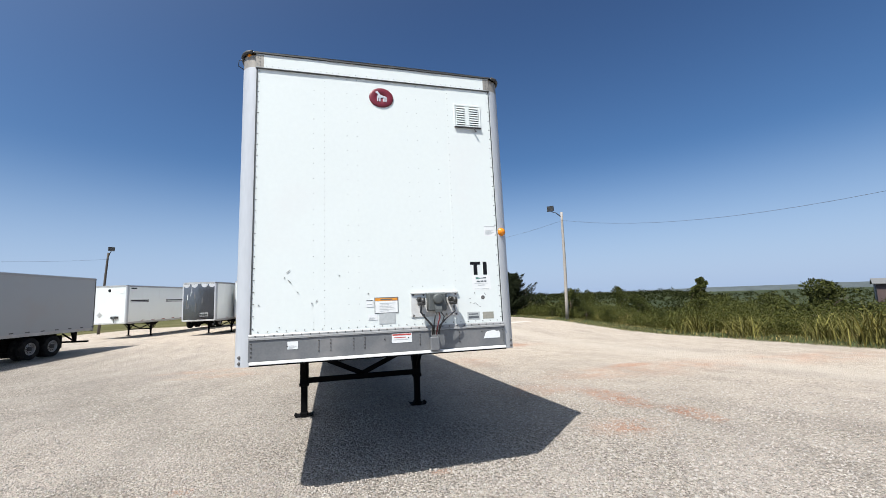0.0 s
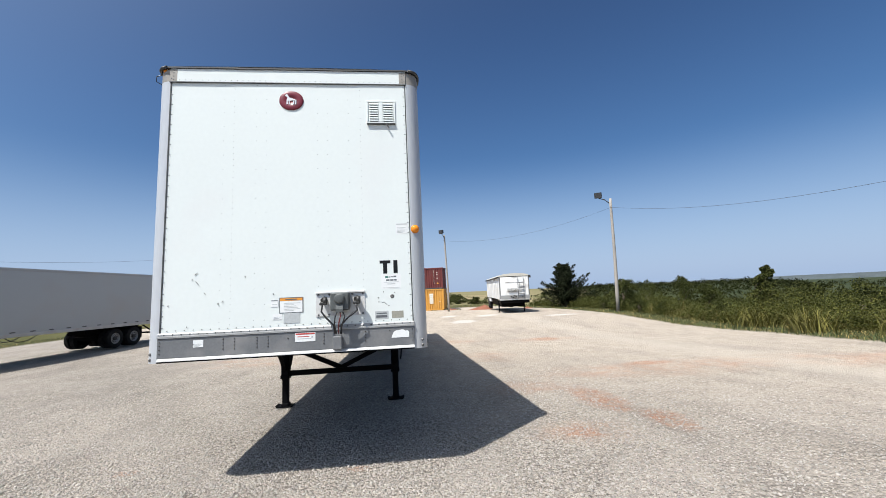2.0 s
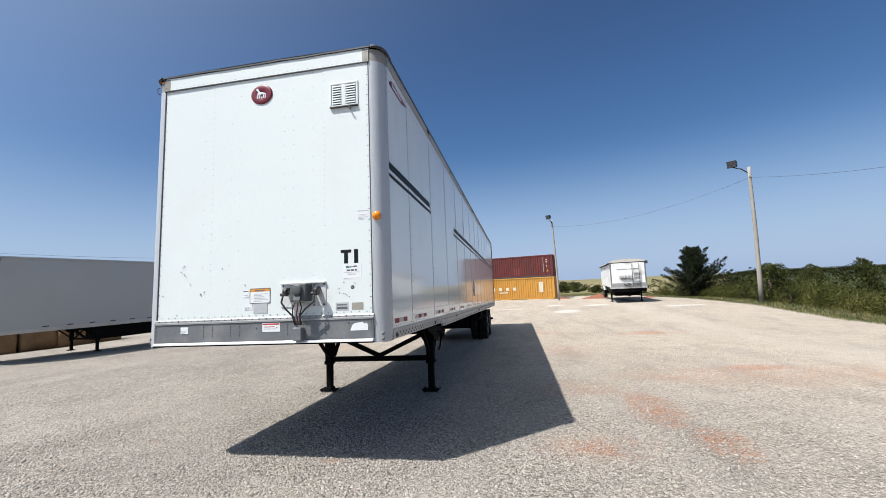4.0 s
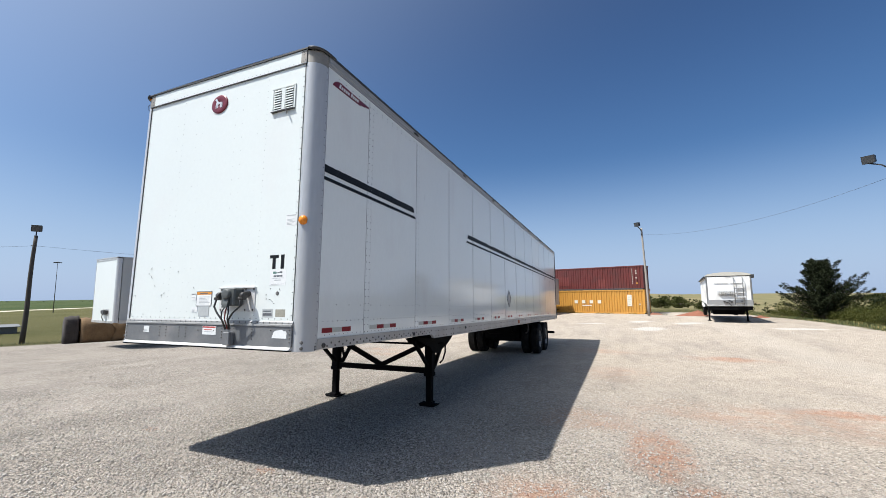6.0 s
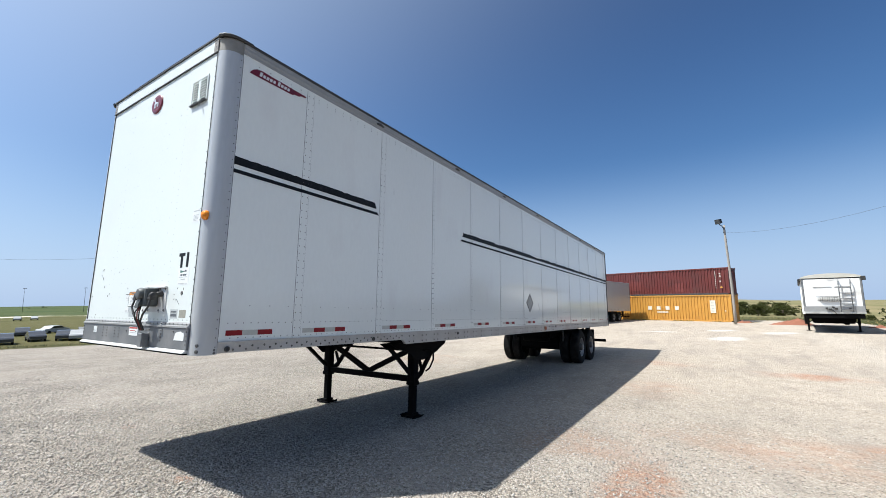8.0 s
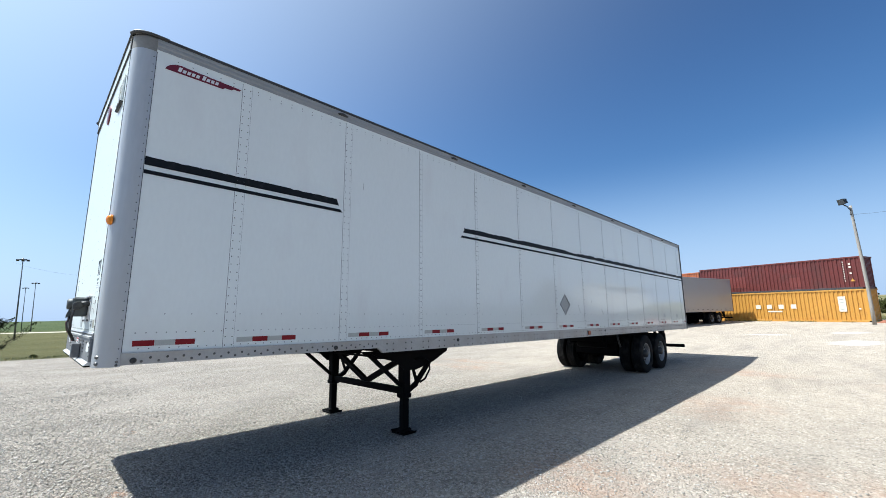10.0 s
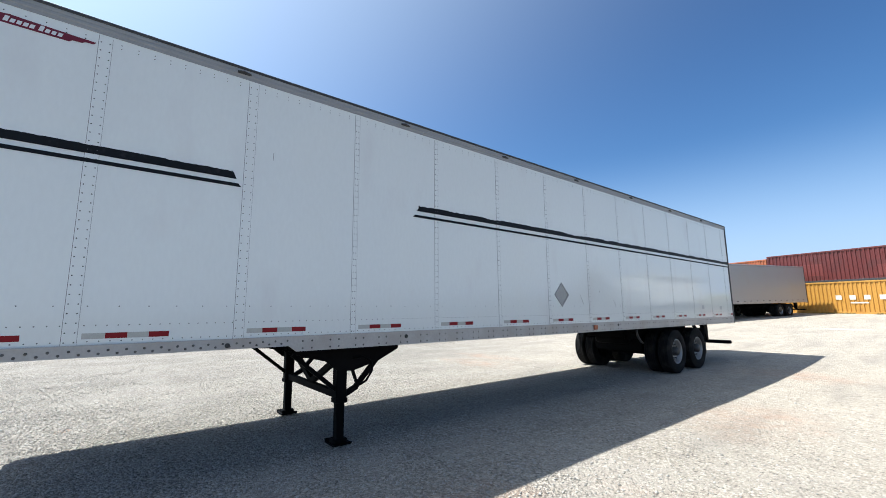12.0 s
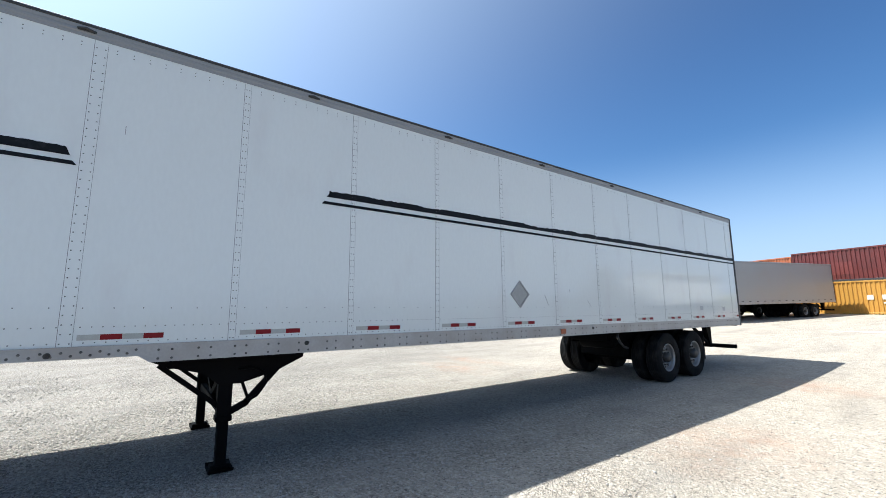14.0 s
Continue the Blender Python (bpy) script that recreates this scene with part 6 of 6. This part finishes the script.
def blades(base, height, lean, width, droop):
    """Grass blades as strips of three quads; arrays of n."""
    n = len(base)
    a = rng_n.uniform(0, 2 * np.pi, n)
    d = np.stack([np.cos(a), np.sin(a)], 1)
    s = np.stack([-d[:, 1], d[:, 0]], 1)
    v = np.zeros((n, 8, 3))
    for i, u in enumerate((0.0, 0.4, 0.75, 1.0)):
        out = lean * u + droop * u ** 3
        w = width * (1 - 0.85 * u ** 1.5) / 2
        for j, sg in enumerate((-1, 1)):
            v[:, 2 * i + j, :2] = base[:, :2] + d * out[:, None] + s * (sg * w)[:, None]
            v[:, 2 * i + j, 2] = base[:, 2] + height * (u - 0.35 * (droop / np.maximum(height, 0.01)) * u ** 4)
    return v


BLADE_FACES = [(0, 1, 3, 2), (2, 3, 5, 4), (4, 5, 7, 6)]


def leaf_quads(centres, size, flat=0.0, slim=0.42):
    """Small bent leaves at the centres, turned at random."""
    n = len(centres)
    a, b, c = rng_n.normal(size=(n, 3)), rng_n.normal(size=(n, 3)), None
    a[:, 2] *= 1 - flat
    a /= np.linalg.norm(a, axis=1, keepdims=True)
    b -= a * (a * b).sum(1, keepdims=True)
    b /= np.linalg.norm(b, axis=1, keepdims=True)
    s = (size * rng_n.uniform(0.6, 1.3, n))[:, None]
    nrm = np.cross(a, b)
    v = np.stack([centres - a * s, centres + b * s * slim + nrm * s * 0.12, centres + a * s, centres - b * s * slim + nrm * s * 0.12], 1)
    return v


def east_edge(y):
    return 14.0 + 0.075 * min(max(y, 0.0), 22.0)


def weeds():
    base, hgt, mi, wide = [], [], [], []
    random.seed(21)
    clumps = 0
    while clumps < 3600:
        y = random.uniform(-12, 47)
        d = random.uniform(0, 1) ** 1.5 * 9.0 + 1.6
        x = east_edge(y) + d
        patch = noise.noise((x * 0.35, y * 0.35, 4))
        if random.random() > 0.75 + 0.6 * patch:
            continue
        h = (0.16 + 0.64 * smooth(1.5, 3.2, d)) * random.uniform(0.5, 1.25) * (1 + 0.7 * patch) * (1 - 0.35 * smooth(20, 34, y))
        z = yard_height(x, y)
        dry = random.random() < 0.24 + 0.7 * noise.noise((x * 0.3, y * 0.3, 9)) + 0.10 * smooth(14, 4, y)
        clumps += 1
        broad = random.random() < 0.15
        for k in range(27):
            base.append((x + random.gauss(0, 0.22), y + random.gauss(0, 0.22), z - 0.02))
            hgt.append(h * random.uniform(0.25, 1.1))
            mi.append(1 if dry and random.random() < 0.75 else 0)
            wide.append(random.uniform(0.012, 0.022) if broad else random.uniform(0.004, 0.011))
    # arching clumps of broad-bladed cane grass
    for cx, cy, h in ((15.3, 4.9, 1.35), (15.0, 3.4, 1.2), (15.9, 6.4, 1.1), (15.8, 2.2, 1.3), (15.6, 9.2, 1.0), (16.2, 12.2, 1.05), (16.0, 0.6, 1.2)):
        for k in range(150):
            base.append((cx + random.gauss(0, 0.33), cy + random.gauss(0, 0.33), yard_height(cx, cy) - 0.02))
            hgt.append(h * random.uniform(0.5, 1.1))
            mi.append(0)
            wide.append(random.uniform(0.02, 0.04))
    base, hgt, wide = np.array(base), np.array(hgt), np.array(wide)
    n = len(base)
    v = blades(base, hgt, hgt * rng_n.uniform(0.05, 0.45, n), wide, hgt * rng_n.uniform(0.1, 0.95, n))
    ob = new("tall_weeds", joined("tall_weeds", v, BLADE_FACES, None, [M["weed"], M["weed_dry"]], np.array(mi)))
    tagged(ob, "dense tall green and straw-coloured weeds along the gravel", "weeds", kind="stuff")
    # broad-leaved undergrowth between the grasses
    pts = []
    for k in range(3500):
        y = random.uniform(-12, 46)
        d = 1.7 + random.random() ** 1.3 * 6.5
        x = east_edge(y) + d
        p = noise.noise((x * 0.28, y * 0.28, 14))
        if p < -0.16:
            continue
        r = random.uniform(0.2, 0.6) * (1 + 0.8 * p) * (0.6 + 0.5 * smooth(1, 4, d))
        z = yard_height(x, y) + r * random.uniform(0.5, 2.4) * smooth(0.4, 2.5, d)
        q = rng_n.normal(size=(110, 3))
        q /= np.linalg.norm(q, axis=1, keepdims=True)
        pts.append(q * (rng_n.uniform(0.3, 1, 110) ** 0.5)[:, None] * r + np.array([x, y, z]))
    pts = np.concatenate(pts)
    keep = pts[:, 2] > -3.5
    ob = new("leafy_undergrowth", joined("leafy_undergrowth", leaf_quads(pts[keep], 0.040), [(0, 1, 2, 3)], None, [M["leaf"], M["leaf_dark"]], (rng_n.random(int(keep.sum())) < 0.4).astype(int)))
    tagged(ob, "low leafy green undergrowth among the weeds", "undergrowth", kind="stuff")
    # short grass at the edge, on the west bank and by the containers
    base = []
    while len(base) < 26000:
        y = random.uniform(-14, 48)
        x = east_edge(y) - 0.35 + random.random() * 2.2 + abs(random.gauss(0, 0.2))
        base.append((x, y, yard_height(x, y) - 0.01))
    for _ in range(7000):
        x, y = -26.6 - abs(random.gauss(0, 2.2)), random.uniform(-12, 45)
        base.append((x, y, yard_height(x, y) - 0.01))
    for _ in range(2600):
        x = random.uniform(-6, 9)
        y = 48.35 - 0.2736 * (x + 5.23) + random.gauss(0, 0.3)
        if noise.noise((x * 0.6, 2, 0)) > -0.05:
            base.append((x, y, yard_height(x, y) - 0.01))
    for _ in range(6000):
        x, y = random.uniform(5.5, 24), 49 + abs(random.gauss(0, 6))
        base.append((x, y, yard_height(x, y) - 0.01))
    base = np.array(base)
    n = len(base)
    hgt = rng_n.uniform(0.04, 0.15, n)
    v = blades(base, hgt, hgt * rng_n.uniform(0.1, 0.6, n), rng_n.uniform(0.010, 0.022, n), hgt * 0.2)
    ob = new("edge_grass", joined("edge_grass", v, BLADE_FACES, None, [M["grass"], M["weed_dry"]], (rng_n.random(n) < 0.2).astype(int)))
    tagged(ob, "short green grass along the edge of the gravel", "grass", kind="stuff")


weeds()


def crown_mesh(name, clumps, per, leaf, mat_name, spread=0.42):
    """Leaves gathered in uneven clumps: (x, y, z, radius) each."""
    pts = []
    for x, y, z, r in clumps:
        p = rng_n.normal(size=(per, 3))
        p /= np.linalg.norm(p, axis=1, keepdims=True)
        p *= (rng_n.uniform(0.35, 1.0, per) ** spread)[:, None] * r * np.array([1, 1, 0.8])
        pts.append(p + np.array([x, y, z]))
    v = leaf_quads(np.concatenate(pts), leaf)
    return joined(name, v, [(0, 1, 2, 3)], None, [M[mat_name]])


def limbs(trunk_h, r, tips, lean=(0, 0)):
    mesh = Mesh()
    top = (lean[0], lean[1], trunk_h)
    mesh.tube([(0, 0, -0.2), (lean[0] * 0.3, lean[1] * 0.3, trunk_h * 0.45), top], r, 8, r2=r * 0.6)
    for x, y, z in tips:
        u = random.uniform(0.35, 0.95)
        s = Vector((lean[0] * u, lean[1] * u, trunk_h * u))
        e = Vector((x, y, z))
        mesh.tube([tuple(s), tuple(s.lerp(e, 0.5) + Vector((0, 0, 0.08 * trunk_h))), tuple(e)], r * 0.42, 6, r2=r * 0.10)
    return mesh


def broadleaf(name, height, width, seed, per=130, leaf=0.16, mat_name="leaf", low=0.30, n_clumps=13):
    """A broad-leaved tree or bush at the origin."""
    random.seed(seed)
    clumps = []
    for k in range(n_clumps):
        a, u = random.uniform(0, 6.28), random.uniform(0, 1)
        z = height * (low + (0.93 - low) * u)
        rr = width / 2 * math.sin(math.pi * (0.22 + 0.70 * u)) * random.uniform(0.25, 0.95)
        clumps.append((rr * math.cos(a), rr * math.sin(a), z, width * random.uniform(0.13, 0.24)))
    clumps.append((0, 0, height * 0.9, width * 0.15))
    crown = crown_mesh("crown", clumps, per, leaf, mat_name)
    trunk = limbs(height * 0.6, 0.035 * height + 0.01, [c[:3] for c in clumps[:8]]).data("trunk", [M["bark"]])
    return trunk, crown


KINDS = {
    "bush": [broadleaf("bush", 2.0, 2.4, s, 250, 0.062, "leaf_dark", 0.12, 16) for s in (1, 2, 3)],
    "oak": [broadleaf("oak", 5.0, 4.2, s, 280, 0.115, "leaf_dark", 0.28, 18) for s in (4, 5, 6)],
}


def plant(kind, label, category, x, y, scale, group, k=0, sink=0.0, slim=1.0):
    trunk, crown = KINDS[kind][k % len(KINDS[kind])]
    t = thing("tree" if kind != "bush" else "bush", label, category, pose(x, y, yard_height(x, y) - sink, 0, 0, 57 * k % 360), group)
    t.scale = (scale * slim, scale * slim, scale)
    part("trunk", trunk, None, t)
    part("crown", crown, None, t)


random.seed(33)
for k, (x, y, s) in enumerate(((17.4, 22.6, 0.50), (18.6, 25.4, 0.72), (19.4, 23.0, 0.62), (17.8, 20.4, 0.45), (20.6, 27.5, 0.6), (19.6, 18.0, 0.5), (21.5, 20.5, 0.75), (22.6, 24.5, 0.8), (17.7, 28.0, 0.45), (20.3, 15.6, 0.45), (23.5, 17.0, 0.8), (22.4, 12.2, 0.6), (24.5, 9.0, 0.8), (26.0, 13.6, 0.95), (19.0, 30.5, 0.55), (22.0, 31.0, 0.8), (25.0, 28.0, 1.0), (20.0, 35.5, 0.6), (16.8, 37.0, 0.4), (25.6, 5.0, 0.8), (18.3, 33.2, 0.45), (24.0, 21.5, 0.9), (27.5, 18.5, 1.0), (27.0, 24.0, 1.1), (29.5, 21.0, 1.2), (30.0, 12.0, 1.2), (24.5, 33.0, 0.9))):
    plant("bush", "leafy green bush among tall weeds", "bush", x, y, s, "bushes along the yard", k)
plant("bush", "grey-green leafy bush behind a wooden pole", "bush", 18.2, 25.9, 1.15, "bushes along the yard", 2)
for k, (x, y, s, sink) in enumerate(((38.0, 25.0, 0.95, 0.3), (36.0, 19.0, 1.05, 0.0), (42.0, 33.0, 1.0, 0.2), (45.0, 18.0, 1.1, 0.2), (39.0, 12.0, 1.0, 0.3), (50.0, 28.0, 1.1, 0.2), (26.5, 47.5, 0.5, 0.1), (40.0, 44.0, 1.0, 0.1), (55.0, 40.0, 1.1, 0.1), (48.0, 52.0, 1.0, 0.1))):
    plant("oak", "dark green broad-leaved tree on the falling slope", "tree", x, y, s, "trees on the slope", k, sink)
plant("oak", "small round-headed tree on the falling slope", "tree", 26.7, 35.9, 0.92, "trees on the slope", 0, 0.0, 0.55)
plant("oak", "small round-headed tree on the falling slope", "tree", 29.4, 34.1, 1.0, "trees on the slope", 1, 0.0, 0.55)
for k, (x, y, s) in enumerate(((17.5, 70, 0.55), (22, 78, 0.6), (12, 92, 0.8), (16, 96, 0.9), (20.5, 98, 0.75), (26, 88, 0.6), (9.5, 100, 0.8), (31, 84, 0.55), (35, 95, 0.8), (14.5, 110, 1.0), (29, 110, 0.9), (24, 120, 1.0), (40, 105, 0.9), (19, 128, 1.0), (46, 90, 0.8), (34, 124, 1.0), (11.5, 121, 1.0))):
    plant("oak", "dark round tree in the dry field", "tree", x, y, 0.70 * s, "trees in the field", k, 0.9 * s, 1.5)


def cedar(label, x, y, height, width, seed, lean=(0.0, 0.0)):
    """A spiky juniper: upswept branches, each a spray of needles."""
    random.seed(seed)
    t = thing("cedar_tree", label, "tree", pose(x, y, yard_height(x, y) - 0.1), "cedar trees")
    wood = Mesh().tube([(0, 0, -0.2), (lean[0] * 0.5, lean[1] * 0.5, height * 0.5), (lean[0], lean[1], height * 0.76)], 0.035 * height, 8, r2=0.02)
    cen = []
    for k in range(120):
        u = random.uniform(0.06, 0.97)
        a = random.uniform(0, 6.28)
        reach = width / 2 * (1.08 - 0.92 * u) * random.uniform(0.55, 1.15) * (0.8 + 0.25 * math.sin(a * 2 + seed))
        s = Vector((lean[0] * u, lean[1] * u, height * u * 0.82))
        e = s + Vector((math.cos(a) * reach, math.sin(a) * reach, reach * random.uniform(0.35, 0.95) + 0.15))
        wood.tube([tuple(s), tuple(s.lerp(e, 0.55) - Vector((0, 0, 0.05 * reach))), tuple(e)], 0.03, 5, r2=0.006)
        for j in range(270):
            w = random.uniform(0.18, 1.06)
            p = s.lerp(e, w)
            q = 0.17 * (1.12 - w) * width / 4 + 0.03
            cen.append((p.x + random.gauss(0, q), p.y + random.gauss(0, q), p.z + random.gauss(0, q * 0.8)))
    part("trunk", wood, M["bark"], t)
    v = leaf_quads(np.array(cen), 0.095, 0.0, 0.24)
    part("crown", joined("crown", v, [(0, 1, 2, 3)], None, [M["cedar"]]), None, t)


def sapling(label, x, y, height, width, seed):
    """A pointed young tree: leafy tufts on short limbs, thin at the tip."""
    random.seed(seed)
    t = thing("young_tree", label, "tree", pose(x, y, yard_height(x, y) - 0.1), "")
    clumps = []
    for k in range(120):
        u = random.random()
        a = random.uniform(0, 6.28)
        reach = width / 2 * ((1 - u) ** 0.75 * random.uniform(0.15, 1.0) + 0.04)
        clumps.append((reach * math.cos(a), reach * math.sin(a), height * (0.10 + 0.90 * u), (0.30 - 0.20 * u) * random.uniform(0.6, 1.2)))
    part("trunk", limbs(height * 0.9, 0.05, [c[:3] for c in clumps[:16]]), M["bark"], t)
    part("crown", crown_mesh("crown", clumps, 60, 0.075, "leaf_dark"), None, t)


cedar("dark spiky cedar tree at the edge of the gravel", 17.3, 34.6, 4.9, 5.0, 3, (-0.1, 0.1))
sapling("pointed leafy young tree above the weeds", 19.3, 14.5, 3.1, 2.6, 12)
cedar("small dark cedar beside a larger one", 20.8, 36.2, 2.4, 2.6, 5, (0.3, 0.0))
xw, yw = polar((5.5, -0.1), -93.3, 60)
cedar("dark cedar tree below the west bank", xw, yw, 6.6, 8.6, 6)
xw, yw = polar((5.5, -0.1), -89.3, 46)
plant("bush", "low green bush on the west bank", "bush", xw, yw, 0.5, "bushes along the yard", 1)
xw, yw = polar((5.5, -0.1), -93.0, 46)
plant("bush", "low green bush on the west bank", "bush", xw, yw, 0.5, "bushes along the yard", 2)


def far_woods():
    cl, size = [], []
    random.seed(77)
    while len(cl) < 19000:
        d = 18 * (1700 / 18) ** random.random()
        az = random.uniform(8, 125)
        x, y = 6 + d * math.sin(radians(az)), d * math.cos(radians(az))
        if x < 25.5 or (y > 60 and x < 30 + 0.5 * (y - 60)):
            continue
        if d > 160 and noise.noise((x * 0.005, y * 0.005, 3)) < -0.30:
            continue
        s = random.uniform(1.4, 3.2) * (1 + d / 900) * (0.30 + 0.58 * smooth(20, 95, d))
        z = yard_height(x, y)
        for j in range(3):
            cl.append((x + random.gauss(0, s * 0.6), y + random.gauss(0, s * 0.6), z + s * random.uniform(0.5, 1.25), s * random.uniform(0.5, 0.9)))
    for _ in range(260):
        d, az = random.uniform(600, 1500), random.uniform(-110, 8)
        x, y = d * math.sin(radians(az)), d * math.cos(radians(az))
        if noise.noise((x * 0.004, y * 0.004, 8)) > 0.12:
            cl.append((x, y, yard_height(x, y) + 1.2, random.uniform(2, 4)))
    # low dark thickets in the dry fields to the north
    for _ in range(2600):
        y = 62 * (700 / 62) ** random.random()
        x = y * random.uniform(-0.22, 0.52) + 4
        if noise.noise((x * 0.035, y * 0.012, 5)) > 0.16:
            r = random.uniform(0.7, 1.5) * (1 + y / 400)
            cl.append((x, y, yard_height(x, y) + 0.45 * r, r))
    # trees on the wooded rise
    for _ in range(2600):
        d, az = random.gauss(700, 120), random.uniform(20, 50)
        x, y = d * math.sin(radians(az)), d * math.cos(radians(az))
        cl.append((x, y, yard_height(x, y) + 0.6, random.uniform(2.2, 4.2)))
    cl = np.array(cl)
    away = np.hypot(cl[:, 0], cl[:, 1])
    made = []
    for some, per, leaf in ((cl[away < 50], 80, 0.14), (cl[(away >= 50) & (away < 130)], 34, 0.165), (cl[away >= 130], 8, 0.46)):
        n = len(some)
        p = rng_n.normal(size=(n, per, 3))
        p /= np.linalg.norm(p, axis=2, keepdims=True)
        p *= (rng_n.uniform(0.5, 1, (n, per)) * some[:, None, 3])[:, :, None] * np.array([1.15, 1.15, 0.85])
        p += some[:, None, :3]
        made.append(leaf_quads(p.reshape(-1, 3), np.repeat(some[:, 3] * leaf, per)))
    v = np.concatenate(made)
    ob = new("far_woods", joined("far_woods", v, [(0, 1, 2, 3)], None, [M["far_wood"]]))
    tagged(ob, "dark green woods filling the valley to the horizon", "woods", kind="stuff")


far_woods()


def far_ridge():
    vs, fs = [], []
    n = 180
    for k in range(n + 1):
        az = 30 + 95 * k / n
        h = 2.5 + 6 * noise.noise((az * 0.07, 0, 1)) + 2.0 * noise.noise((az * 0.5, 3, 1))
        x, y = polar((0, 0), az, 2750)
        x2, y2 = polar((0, 0), az, 2900)
        vs += [(x, y, -26), (x2, y2, max(h, 0.5) * smooth(36, 56, az) - 4 * (1 - smooth(36, 56, az)))]
    fs = [(2 * k, 2 * k + 2, 2 * k + 3, 2 * k + 1) for k in range(n)]
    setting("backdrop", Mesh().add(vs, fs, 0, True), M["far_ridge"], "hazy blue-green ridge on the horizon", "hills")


far_ridge()


# ---- loose stones of the yard ----
def stones():
    n1, n2 = 120000, 12000
    # denser where the yard is least driven
    x = np.concatenate([rng_n.normal(1.5, 4.2, n1), rng_n.uniform(-15, 13, n2)])
    y = np.concatenate([-2.6 + np.abs(rng_n.normal(0, 5.2, n1)), rng_n.uniform(-3.5, 26, n2)])
    flip = rng_n.random(len(y)) < 0.12
    y = np.where(flip & (y < 0), -3.2 - (y + 2.6), y)
    keep = rng_n.random(len(x)) < np.clip(1.10 - 0.12 * (x + 0.6 * y), 0.03, 1.0)
    x, y = x[keep], y[keep]
    n = len(x)
    r = 0.006 + 0.009 * rng_n.random(n) ** 2.0 + 0.007 * (rng_n.random(n) < 0.05)
    far = np.hypot(x - 3, y) > 9
    r = np.where(far, r * 1.15, r)
    z = np.array([yard_height(float(a), float(b)) for a, b in zip(x, y)])
    unit = np.array([(1, 0, 0), (-1, 0, 0), (0, 1, 0), (0, -1, 0), (0, 0, 1), (0, 0, -1)], float)
    v = unit[None] * rng_n.uniform(0.6, 1.25, (n, 6))[:, :, None] + rng_n.normal(0, 0.16, (n, 6, 3))
    a, b = rng_n.uniform(0, 2 * np.pi, n), rng_n.uniform(-0.8, 0.8, n)
    ca, sa, cb, sb = np.cos(a), np.sin(a), np.cos(b), np.sin(b)
    rot = np.zeros((n, 3, 3))
    rot[:, 0, 0], rot[:, 0, 1], rot[:, 0, 2] = ca, -sa * cb, sa * sb
    rot[:, 1, 0], rot[:, 1, 1], rot[:, 1, 2] = sa, ca * cb, -ca * sb
    rot[:, 2, 1], rot[:, 2, 2] = sb, cb
    v = np.einsum("nij,nkj->nki", rot, v) * r[:, None, None] * np.array([1.1, 1.1, 0.75])
    v += np.stack([x, y, z + r * 0.30], 1)[:, None]
    faces = [(0, 2, 4), (2, 1, 4), (1, 3, 4), (3, 0, 4), (2, 0, 5), (1, 2, 5), (3, 1, 5), (0, 3, 5)]
    ob = new("loose_stones", joined("loose_stones", v, faces, None, [M["stone"]]))
    tagged(ob, "loose crushed limestone chips scattered over the yard", "gravel", kind="stuff")


M["stone"] = mat("limestone_chip", (0.41, 0.375, 0.335), 0.9, spec=0.2, vary=0.12, scale=20, fine=90, island=0.30)
stones()
